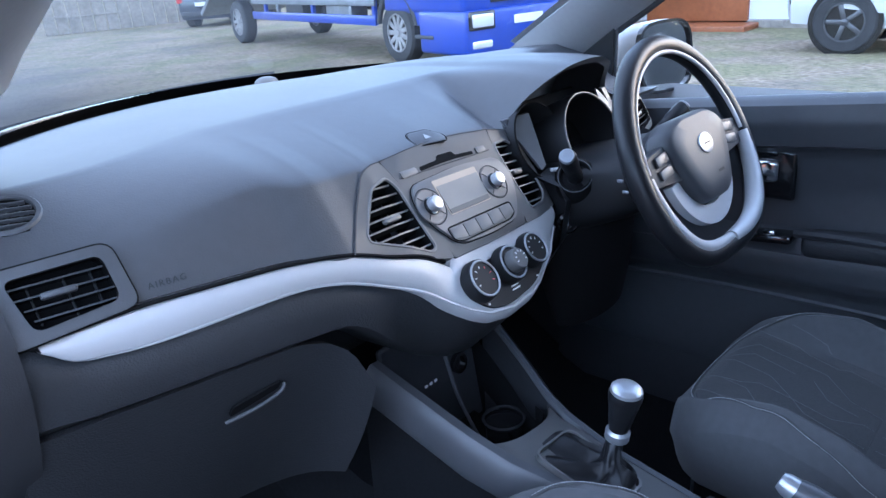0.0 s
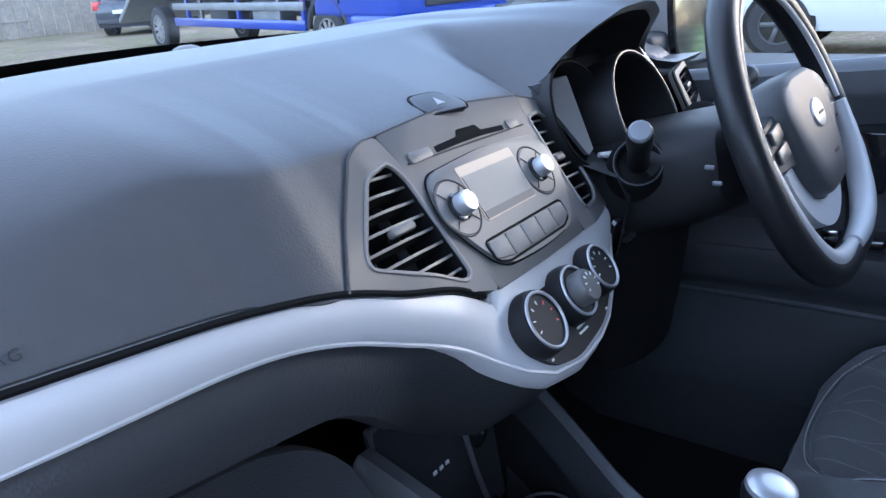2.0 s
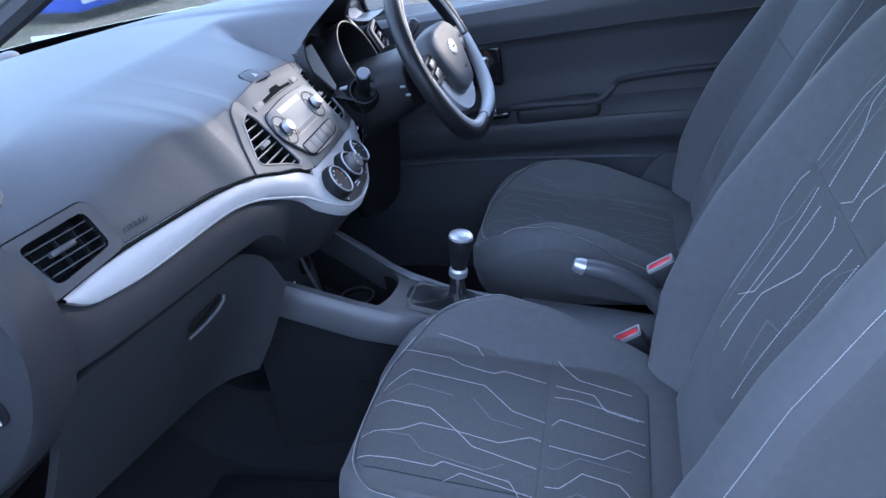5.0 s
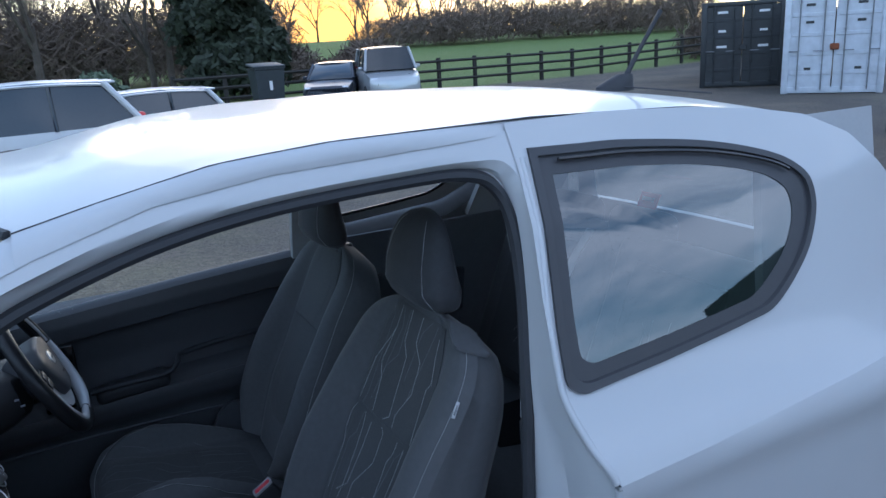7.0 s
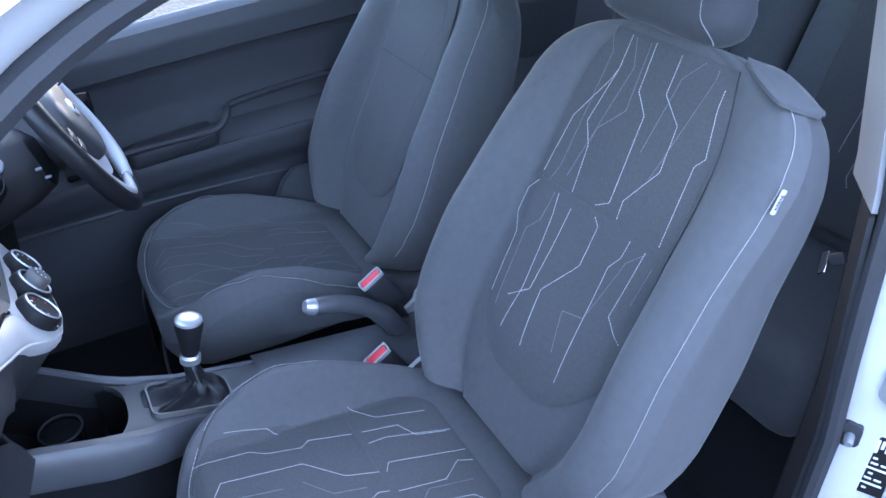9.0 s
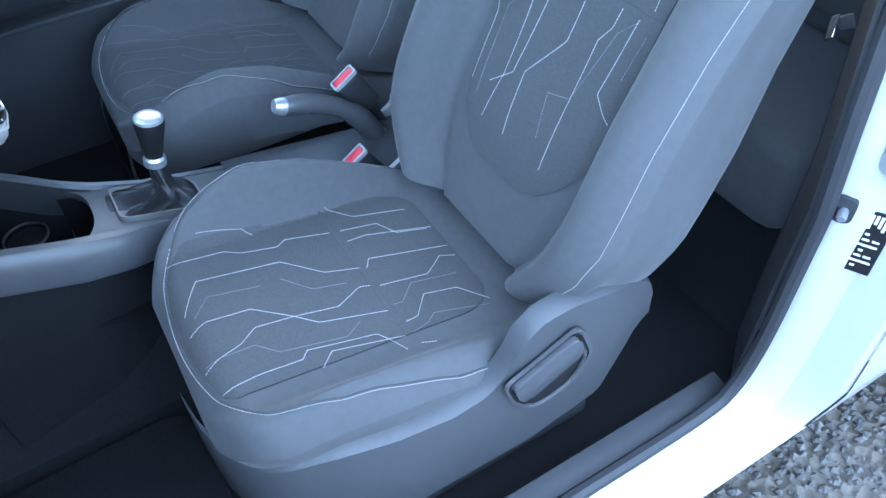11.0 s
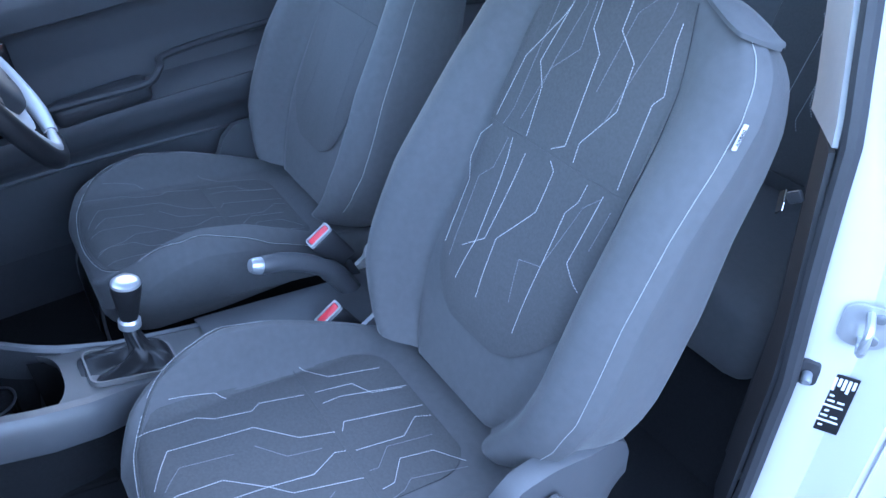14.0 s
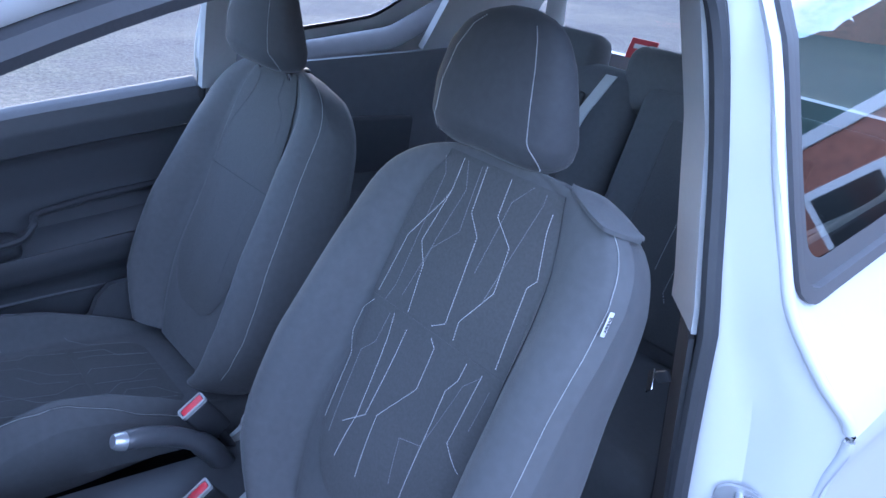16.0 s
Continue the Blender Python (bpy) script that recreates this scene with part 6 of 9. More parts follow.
part("defrost_slot", grid(lambda x, f: Vector((x, screen_y(x) - 0.002 - 0.032 * f, 0.9745 + 0.0128 * f)), np.linspace(-0.582, 0.582, 70), (0, 0.5, 1)), "matte", dash, "dark demister slot along the windscreen")
part("light_sensor", lathe([(0, 0.010), (0.010, 0.0095), (0.019, 0.006), (0.024, 0.0), (0.024, -0.006), (0, -0.006)], pose(0.205, 0.945, 0.999) @ Matrix.Diagonal((1.15, 0.8, 1, 1)), 28), "radio", dash, "small grey sensor dome on the pad")


def glove(x, f):
    top = eased(x, (-0.60, -0.31, -0.275, -0.25, -0.235, -0.222), (0.8165, 0.8205, 0.810, 0.790, 0.765, 0.72), 0.012)
    z = top + (0.56 - top) * f
    return Vector((x, face_y(x) + 0.004 + 0.52 * (top - z) - 0.006 * math.sin(f * math.pi), z))


gb = part("glovebox_lid", grid(glove, np.linspace(-0.590, -0.222, 36), np.linspace(0, 1, 16), 0.012, (0, 1, 0)), "lowdash", dash, "dark grained glovebox lid")
fr = frame_of(glove(-0.362, 0.21) + Vector((0, -0.005, 0)), (1, -0.20, 0.16), (0, -0.46, 0.89))
part("handle_pocket", prism(rounded([(-0.032, -0.007), (0.032, -0.004), (0.037, 0.008), (-0.026, 0.007)], 0.005), 0.003, fr @ pose(0, 0, -0.001)), "matte", gb, "dark pull pocket")
part("handle_lip", tube(spline([fr @ Vector(p) for p in ((-0.038, -0.010, 0.004), (0.0, -0.008, 0.008), (0.030, -0.003, 0.008), (0.040, 0.004, 0.004))], 14), 0.0026, 8), "dash", gb)
part("under_panel", grid(lambda x, f: Vector((x, 0.50 + 0.30 * f, 0.61 - 0.02 * f)), np.linspace(-0.61, 0.62, 12), np.linspace(0, 1, 5), 0.01), "dark", dash)

# silver sweep that runs on into the heater surround
HEAT_U = (-0.09, -0.063, -0.016, 0.03, 0.06, 0.126, 0.160, 0.186)
HEAT_V = (-0.120, -0.136, -0.145, -0.142, -0.134, -0.099, -0.075, -0.056)


def trim_point(x, q, w):
    """A place on the silver trim: q from its top edge to its lower edge."""
    zt, zb = trim_top(min(x, -0.09)), trim_bot(min(x, 0.0))
    zb = min(zb, zt - 0.003)
    a = Vector((x, face_y(x) - w, zt + (zb - zt) * q))
    k = smooth01((x + 0.20) / 0.10)
    if k <= 0:
        return a
    vt = -0.030 if x > -0.09 else (zt - FO.z) / FV.z
    vb = lerp(x, HEAT_U, HEAT_V) if x > -0.09 else (zb - FO.z) / FV.z
    b = fas(x, vt + (vb - vt) * q, w, True)
    return a.lerp(b, k)


trows = []
for x in list(np.linspace(-0.556, -0.20, 44)) + list(np.linspace(-0.19, 0.186, 44)):
    trows.append([trim_point(x, q, w) for q, w in ((-0.02, -0.010), (0.05, 0.002), (0.20, 0.006), (0.45, 0.0085), (0.70, 0.009), (0.86, 0.008), (0.95, 0.004), (1.0, -0.004), (1.01, -0.014))])
sweep = part("silver_sweep", loft(trows, False), "silver", dash, "satin silver sweep trim running round the heater panel")
part("trim_gasket", tube([trim_point(x, 0.0, 0.0015) + Vector((0, 0, 0.0022)) for x in np.linspace(-0.548, -0.10, 80)], 0.0026, 6), "matte", dash, "dark gasket above the trim")
edge = [trim_point(x, 0.93, 0.006) for x in np.linspace(-0.522, 0.17, 90)]
part("sweep_edge", tube(edge, [0.0004 + 0.0018 * min(1.0, k / 14) for k in range(90)], 6), "silver", sweep, "bright lower edge")
hv = rounded([(-0.090, -0.098), (-0.082, -0.072), (-0.055, -0.0565), (-0.014, -0.0565), (0.085, -0.0565), (0.116, -0.068), (0.100, -0.098), (0.042, -0.125), (-0.028, -0.132), (-0.066, -0.122)], 0.020, 6)


def lower(x):
    b = trim_point(x, 1.0, -0.002)
    if x > -0.26:
        drop = smooth01((x + 0.26) / 0.12)
        z2 = 0.818 + (min(0.74, b.z - 0.095) - 0.818) * drop
    else:
        z2 = 0.818
    d = b.z - z2
    k = smooth01((x + 0.24) / 0.16)
    return [b + Vector((0, 0.010, 0.010)), b + Vector((0, 0.001 + 0.006 * k, 0)), b + Vector((0, -0.006 + 0.024 * k, -0.012)), b + Vector((0, -0.010 + 0.06 * k, -0.5 * d)), b + Vector((0, -0.004 + 0.09 * k, -0.86 * d)), b + Vector((0, 0.008 + 0.11 * k, -0.97 * d)), b + Vector((0, 0.10 + 0.1 * k, -d - 0.004))]


def far_lower(x):
    yf = face_y(x)
    return [Vector((x, yf + 0.05, 0.885)), Vector((x, yf + 0.01, 0.875)), Vector((x, yf - 0.004, 0.85)), Vector((x, yf + 0.01, 0.78)), Vector((x, yf + 0.06, 0.70)), Vector((x, yf + 0.12, 0.62))]


part("knee_bolster", loft([lower(x) for x in [-0.60, -0.59] + list(np.linspace(-0.575, 0.184, 60))], False), "lowdash", dash, "dark grained lower dashboard roll")
# knee panel takes the darker plastic, for the shade it lies in
part("driver_knee_panel", loft([far_lower(x) for x in list(np.linspace(0.19, 0.63, 24))], False), "lowdash", dash, "black lower dashboard, darkened for shade")


# end cap of the dashboard with the airbag switch
CAP_IN = [(0.60, 0.985), (0.46, 1.000), (0.354, 0.998), (0.305, 0.978), (0.276, 0.918), (0.284, 0.858), (0.320, 0.787), (0.389, 0.716), (0.46, 0.68), (0.60, 0.66)]
CAP_OUT = [(0.60, 1.010), (0.46, 1.026), (0.378, 1.026), (0.330, 1.004), (0.282, 0.955), (0.272, 0.910), (0.278, 0.860), (0.312, 0.780), (0.385, 0.705), (0.46, 0.66), (0.60, 0.63)]
ci = [(p[0], p[1]) for p in spline([(a, b, 0) for a, b in CAP_IN], 48)]
co_ = [(p[0], p[1]) for p in spline([(a, b, 0) for a, b in CAP_OUT], 48)]
rings = []
for f, x in ((0.0, -0.576), (0.04, -0.590), (0.16, -0.610), (0.40, -0.628), (0.70, -0.636), (0.96, -0.638), (1.0, -0.634), (1.04, -0.634)):
    rings.append([Vector((x, a[0] + (b[0] - a[0]) * f, a[1] + (b[1] - a[1]) * f)) for a, b in zip(co_, ci)])
mid_ring = [Vector((-0.634, 0.46 + (b[0] - 0.46) * 0.02, 0.85 + (b[1] - 0.85) * 0.02)) for b in ci]
part("end_cap", loft(rings + [mid_ring], False), "dark", dash, "dark plastic end cap with a rolled rim")
MX = Matrix(((0, 0, -1, -0.634), (1, 0, 0, 0), (0, 1, 0, 0), (0, 0, 0, 1)))
sx = MX @ pose(0.349, 0.829, 0.0005)
asw = part("airbag_switch", lathe([(0, 0), (0.021, 0), (0.021, 0.002), (0.018, 0.003), (0.010, 0.003), (0.010, 0.007), (0.0, 0.008)], sx, 24), "gloss", dash, "round airbag key switch")
part("switch_core", lathe([(0, 0.008), (0.008, 0.008), (0.007, 0.0095), (0, 0.0095)], sx, 20), "grey", asw)
for a, b in ((0.013, 0.009), (-0.011, 0.011), (-0.004, -0.0145)):
    part("switch_mark", rbox((0.009, 0.005, 0.001), sx @ pose(a, b, 0.0035), 0, 1), "print", asw)

def plate(outline, depth, mat, name, parent, label="", w=0.0, bevel=0.0):
    bm = prism(outline, depth, None, bevel)
    for v in bm.verts:
        v.co = fas(v.co.x, v.co.y, v.co.z + w)
    return part(name, bm, mat, parent, label)


hvp = plate(hv, 0.006, "label", "heater_panel", sweep, "black heater control panel", 0.0065, 0.002)
for u, v, r in ((-0.064, -0.085, 0.029), (0.004, -0.084, 0.0275), (0.066, -0.081, 0.026)):
    m = fas_frame(u, v, 0.010)
    part("heater_dial", lathe([(0, 0), (r, 0), (r, 0.010), (r * 0.94, 0.017), (r * 0.80, 0.019), (r * 0.78, 0.017), (0, 0.017)], m, 36), "label", hvp, "black rotary heater dial")
    ringp = [m @ Vector((r * 0.84 * math.cos(a), r * 0.84 * math.sin(a), 0.0185)) for a in np.linspace(0, 2 * math.pi, 36, endpoint=False)]
    obj("dial_ring", closed_tube(ringp, 0.0015, 8, FN), "knob", hvp, "chrome ring")
    if u == 0.004:
        part("fan_knob", lathe([(0, 0), (0.016, 0), (0.016, 0.012), (0.014, 0.015), (0, 0.016)], m @ pose(0, 0, 0.017), 28), "fascia", hvp, "ribbed fan knob")
    for k in range(7):
        a = radians(200 - 37 * k)
        part("dial_mark", rbox((0.0032, 0.0012, 0.0006), m @ pose(r * 0.55 * math.cos(a), r * 0.55 * math.sin(a), 0.0175 if u != 0.004 else 0.034, 0, 0, math.degrees(a)) if u != 0.004 else m @ pose(r * 0.36 * math.cos(a), r * 0.36 * math.sin(a), 0.0335, 0, 0, math.degrees(a)), 0, 1), "print" if u != -0.064 else ("red" if k > 3 else "print"), hvp)
for i in range(5):
    part("button_mark", rbox((0.018 - 0.002 * i if i < 2 else 0.004, 0.002, 0.0006), fas_frame(0.0 + (0 if i < 2 else -0.065 + 0.06 * (i - 2)), -0.117 + 0.005 * (i % 2), 0.0130), 0, 1), "print", hvp)

# centre fascia
VENT_L = rounded([(-0.157, 0.079), (-0.122, 0.087), (-0.112, 0.070), (-0.104, -0.020), (-0.115, -0.024), (-0.201, 0.017), (-0.200, 0.027)], 0.008, 4)
VENT_R = rounded([(0.117, 0.084), (0.160, 0.089), (0.182, 0.076), (0.198, 0.035), (0.190, -0.010), (0.166, -0.024), (0.118, -0.027), (0.115, 0.016)], 0.007, 4)


def strip_between(a, b, name, mat, parent, label="", w=0.0, depth=0.004):
    """The curved plate between outline a and the outline b within it."""
    bm = bmesh.new()
    k = len(a)
    A, B = ([bm.verts.new(fas(u, v, w + depth)) for u, v in o] for o in (a, b))
    A2, B2 = ([bm.verts.new(fas(u, v, w - 0.012)) for u, v in o] for o in (a, b))
    for i in range(k):
        j = (i + 1) % k
        bm.faces.new((A[i], A[j], B[j], B[i]))
        bm.faces.new((A2[i], A2[j], A[j], A[i]))
        bm.faces.new((B[i], B[j], B2[j], B2[i]))
    return part(name, bm, mat, parent, label)


# the fascia is three plates that meet: a vent plate on each side and the middle with the radio
mid = [(-0.118, 0.110), (-0.06, 0.116), (0.0, 0.118), (0.06, 0.117), (0.122, 0.110), (0.110, 0.070), (0.094, -0.022), (0.088, -0.044), (0.0, -0.0455), (-0.084, -0.044), (-0.088, -0.022), (-0.104, 0.070)]
fas_p = plate(rounded(mid, 0.004, 2), 0.016, "fascia", "centre_fascia", dash, "dark metallic grey centre fascia", -0.012, 0.001)
left_outer = rounded([(-0.173, 0.085), (-0.160, 0.099), (-0.141, 0.107), (-0.118, 0.110), (-0.104, 0.070), (-0.088, -0.022), (-0.084, -0.044), (-0.150, -0.022), (-0.234, 0.010), (-0.226, 0.022)], 0.006, 6)
vl = [(p[0], p[1]) for p in resample([(u, v) for u, v in VENT_L], 80)]
lo = match_loop(vl, left_outer, (-0.140, 0.035))
strip_between(lo, vl, "vent_plate", "fascia", fas_p, "dark grey vent surround")
right_outer = rounded([(0.122, 0.110), (0.202, 0.104), (0.214, 0.030), (0.202, -0.036), (0.13, -0.044), (0.088, -0.044), (0.094, -0.022), (0.110, 0.070)], 0.006, 6)
vr = [(p[0], p[1]) for p in resample([(u, v) for u, v in VENT_R], 80)]
ro = match_loop(vr, right_outer, (0.145, 0.030))
strip_between(ro, vr, "vent_plate", "fascia", fas_p, "dark grey vent surround")
outl = [fas(p[0], p[1], 0.003) for p in spline([(-0.234, 0.010, 0), (-0.205, 0.047, 0), (-0.173, 0.085, 0), (-0.160, 0.099, 0), (-0.141, 0.107, 0), (-0.118, 0.110, 0), (0.0, 0.118, 0), (0.122, 0.110, 0), (0.190, 0.104, 0)], 60)]
part("fascia_bead", tube(outl, 0.0014, 6), "dark", fas_p)


def vent(loop, c, name, label):
    vt = part(name, loft([[fas(c[0] + (u - c[0]) * 0.99, c[1] + (v - c[1]) * 0.99, w) for u, v in loop] for w in (0.003, -0.040)], True, False), "matte", dash, label)
    bm = prism(loop, 0.002)
    for v in bm.verts:
        v.co = fas(v.co.x, v.co.y, v.co.z - 0.040)
    part("vent_back", bm, "matte", vt)
    part("vent_rim", closed_tube([fas(u, v, 0.0035) for u, v in loop], 0.0022, 6, FN), "radio", vt)
    lo_v, hi_v = min(v for u, v in loop), max(v for u, v in loop)
    for k in range(8):
        v = lo_v + 0.010 + (hi_v - lo_v - 0.012) * k / 7.4
        cross = []
        for (u1, v1), (u2, v2) in zip(loop, loop[1:] + loop[:1]):
            if (v1 > v) != (v2 > v):
                cross.append(u1 + (u2 - u1) * (v - v1) / (v2 - v1))
        if len(cross) < 2 or max(cross) - min(cross) < 0.010:
            continue
        us = np.linspace(min(cross) + 0.001, max(cross) - 0.001, 8)
        sl = part("vent_slat", loft([[fas(u, v + dv, w) for dv, w in ((0.0009, -0.003), (-0.0009, -0.003), (-0.0035, -0.018), (-0.0022, -0.018))] for u in us]), "matte", vt, "black vent slat")
        part("slat_edge", loft([[fas(u, v + dv, w) for dv, w in ((0.0011, -0.0015), (-0.0011, -0.0015), (-0.0011, -0.0032), (0.0011, -0.0032))] for u in us]), "radio", sl)
    for uu in (-0.02, 0.02):
        part("rear_vane", rbox((0.0015, 0.07, 0.010), fas_frame(c[0] + uu, c[1], -0.028), 0, 1), "dark", vt)
    part("vent_tab", rbox((0.030, 0.007, 0.008), fas_frame(c[0], c[1], 0.0), 0.0025, 2), "radio", vt, "grey vent tab")
    return vt


vent(vl, (-0.150, 0.034), "left_centre_vent", "slatted air vent")
vent(vr, (0.147, 0.034), "right_centre_vent", "slatted air vent")

# hazard switch on the pad
hm = frame_of(pad_skin(-0.006, 0.50) + Vector((0, 0.0, -0.0005)), (1, 0, 0), pad_skin(-0.006, 0.56) - pad_skin(-0.006, 0.44))
ho = rounded([(-0.027, -0.012), (0.026, -0.017), (0.030, -0.006), (0.012, 0.014), (-0.024, 0.016), (-0.030, 0.004)], 0.006)
hz = part("hazard_switch", prism(ho, 0.008, hm @ pose(0, 0, -0.006), 0.001), "dash", dash, "dark hazard light switch flush with the pad")
part("hazard_mark", prism([(-0.006, -0.0045), (0.006, -0.0045), (0, 0.006)], 0.0006, hm @ pose(0, 0, 0.0021)), "grey", hz)
part("switch_gap", closed_tube([hm @ Vector((x * 1.05, y * 1.08, 0.0008)) for x, y in ho], 0.0008, 6, (0, -0.5, 0.86)), "matte", hz)

# radio
ra = [(u + 0.004, v + 0.003) for u, v in rounded([(-0.098, 0.062), (0.0, 0.068), (0.098, 0.062), (0.108, 0.030), (0.094, 0.0), (0.068, -0.034), (0.0, -0.038), (-0.068, -0.034), (-0.094, 0.0), (-0.108, 0.030)], 0.024, 6)]
radio = plate(ra, 0.007, "radio", "radio_unit", dash, "metallic grey radio panel", 0.002, 0.003)
part("radio_gap", closed_tube([fas(a * 1.006, (b - 0.014) * 1.012 + 0.014, 0.0042) for a, b in ra], 0.0009, 6, FN), "matte", radio)
scr = rounded([(-0.054, 0.060), (0.040, 0.060), (0.036, 0.010), (-0.052, 0.010)], 0.003)
plate([((u + 0.007) * 1.04 - 0.007, (v - 0.035) * 1.05 + 0.035) for u, v in scr], 0.001, "screen_rim", "screen_bezel", radio, "warm grey screen bezel", 0.0085)
plate([(-0.053, 0.052), (0.039, 0.052), (0.037, 0.017), (-0.052, 0.017)], 0.0006, "screen", "radio_screen", radio, "blank pale grey radio display", 0.0096)
plate([(-0.052, 0.017), (0.037, 0.017), (0.036, 0.010), (-0.052, 0.010)], 0.0006, "fascia", "screen_foot", radio, "dark strip below the display", 0.0097)
for sd in (-1, 1):
    m = fas_frame(sd * 0.072 - 0.008, 0.030, 0.009)
    part("knob_ring", closed_tube([m @ Vector((0.026 * math.cos(a), 0.026 * math.sin(a), 0.0)) for a in np.linspace(0, 2 * math.pi, 32, endpoint=False)], 0.0009, 6, FN), "dark", radio)
    part("key_disc", lathe([(0, 0), (0.025, 0), (0.024, 0.0012), (0, 0.0016)], m @ pose(0, 0, -0.0005), 32), "radio", radio, "four-way key disc")
    for q in range(4):
        part("key_gap", rbox((0.009, 0.0006, 0.0008), m @ pose(0.019 * math.cos(radians(45 + 90 * q)), 0.019 * math.sin(radians(45 + 90 * q)), 0.0014, 0, 0, 45 + 90 * q), 0, 1), "dark", radio)
    part("knob_base", lathe([(0, 0), (0.0125, 0), (0.0125, 0.003), (0.010, 0.004), (0, 0.004)], m, 28), "gloss", radio, "black knob base")
    part("radio_knob", lathe([(0, 0.003), (0.0098, 0.003), (0.0096, 0.013), (0.0088, 0.0146), (0.006, 0.0150), (0, 0.0150)], m, 28), "knob", radio, "satin metal radio knob")
for k in range(5):
    u = -0.059 + 0.0284 * k
    e = abs(k - 2) == 2
    kx = rounded([(u - 0.0137, -0.007), (u + 0.0137, -0.007), (u + 0.0137, -0.027 + (0.005 if k == 4 else 0)), (u - 0.0137, -0.027 + (0.005 if k == 0 else 0))], 0.003, 3)
    plate(kx, 0.0022, "radio", "preset_key", radio, "", 0.0085, 0.0008)
part("key_row_gap", closed_tube([fas(u - 0.002, v + 0.002, 0.0092) for u, v in rounded([(-0.073, -0.007), (0.073, -0.007), (0.071, -0.025), (0.055, -0.031), (-0.055, -0.031), (-0.071, -0.025)], 0.006)], 0.0011, 6, FN), "matte", radio)
plate(rounded([(-0.056, 0.0805), (-0.018, 0.082), (0.022, 0.082), (0.062, 0.080), (0.062, 0.085), (0.024, 0.0875), (0.019, 0.094), (-0.013, 0.0945), (-0.018, 0.0885), (-0.056, 0.0865)], 0.0015, 2), 0.0012, "matte", "disc_slot", radio, "dark disc slot", 0.0035)
part("slot_line", tube([fas(-0.10, 0.0795, 0.004), fas(0.0, 0.0795, 0.004), fas(0.10, 0.0785, 0.004)], 0.0008, 6), "dark", radio)
for a, b in ((-0.096, -0.064), (0.070, 0.092)):
    plate(rounded([(a, 0.078), (b, 0.079), (b, 0.088), (a, 0.088)], 0.003, 4), 0.0025, "radio", "slot_key", radio, "", 0.0035, 0.001)

# side vents
def end_vent(sd):
    c = Vector((0.525, 0.253, 0.913))
    m = VENT if sd < 0 else frame_of(c, (1, 0.22, 0), (0, 0.42, 0.9))
    lp = rounded([(-0.047, 0.026), (0.039, 0.028), (0.045, -0.018), (-0.033, -0.026)], 0.010, 4)
    bz = rounded([(-0.066, 0.036), (0.050, 0.038), (0.061, -0.028), (-0.060, -0.039)], 0.014, 4) if sd < 0 else rounded([(-0.066, 0.034), (0.042, 0.036), (0.050, -0.028), (-0.060, -0.038)], 0.012, 4)
    v = part("end_vent", ring_plate(bz, lp, 0.010, m @ pose(0, 0, -0.004)), "dash" if sd < 0 else "radio", dash, "slatted end air vent")
    part("vent_gap", closed_tube([m @ Vector((a * 1.015, b * 1.02, 0.0028)) for a, b in bz], 0.0012, 6, (0, -0.9, 0.42)), "matte", v)
    part("vent_wall", loft([[m @ Vector((a, b, w)) for a, b in lp] for w in (0.007, -0.026)], True, False), "matte", v)
    part("vent_back", prism(lp, 0.002, m @ pose(0, 0, -0.026)), "matte", v)
    for k in range(4):
        sl = part("vent_slat", rbox((0.086 - 0.003 * k, 0.0014, 0.012), m @ pose(-0.004 + 0.004 * k, 0.0165 - 0.0110 * k, -0.006, -10), 0.0005, 1), "gloss", v)
        part("slat_edge", rbox((0.086 - 0.003 * k, 0.0017, 0.0016), m @ pose(-0.004 + 0.004 * k, 0.0175 - 0.0110 * k, 0.0005, 14), 0.0004, 1), "console", sl)
    part("vent_tab", rbox((0.032, 0.0065, 0.010), m @ pose(-0.004, 0.0045, 0.003), 0.002, 2), "console", v)
    for x in (-0.026, 0.006, 0.030):
        part("vent_vane", rbox((0.0015, 0.040, 0.008), m @ pose(x, 0, -0.018, 0, 0, 6), 0.0004, 1), "lowdash", v)


end_vent(-1)
end_vent(1)
dv = part("demist_vent", loft([[DEMIST @ Vector((r * math.cos(a), r * math.sin(a), h)) for a in np.linspace(0, 2 * math.pi, 40, endpoint=False)] for r, h in ((0.0335, -0.0015), (0.0315, 0.0006), (0.0275, 0.0004), (0.0262, -0.001), (0.0256, -0.018), (0.001, -0.019))], True, False), "dash", dash, "round demister vent let into the pad")
part("vent_well", lathe([(0, -0.0175), (0.0256, -0.0175), (0.0262, -0.003), (0.0255, -0.003), (0.0250, -0.0165), (0, -0.0165)], DEMIST, 36), "matte", dv)
for k in range(5):
    y = -0.018 + 0.009 * k
    w = 0.0255 * math.sqrt(max(0, 1 - (y / 0.0255) ** 2))
    part("vent_slat", rbox((2 * w, 0.0015, 0.005), DEMIST @ pose(0, 0, 0, 0, 0, -8) @ pose(0, y, -0.003), 0.0006, 1), "console", dv)
for k in range(3):
    part("vent_slat", rbox((0.0014, 0.042, 0.004), DEMIST @ pose(0, 0, 0, 0, 0, -8) @ pose(-0.012 + 0.012 * k, 0, -0.009), 0.0005, 1), "lowdash", dv)
cu = bpy.data.curves.new("lettering", "FONT")
cu.body, cu.size, cu.extrude, cu.align_x, cu.space_character = "AIRBAG", 0.0095, 0.0006, "CENTER", 1.25
tmp = new("tmp", cu)
me = bpy.data.meshes.new_from_object(tmp)
bpy.data.objects.remove(tmp)
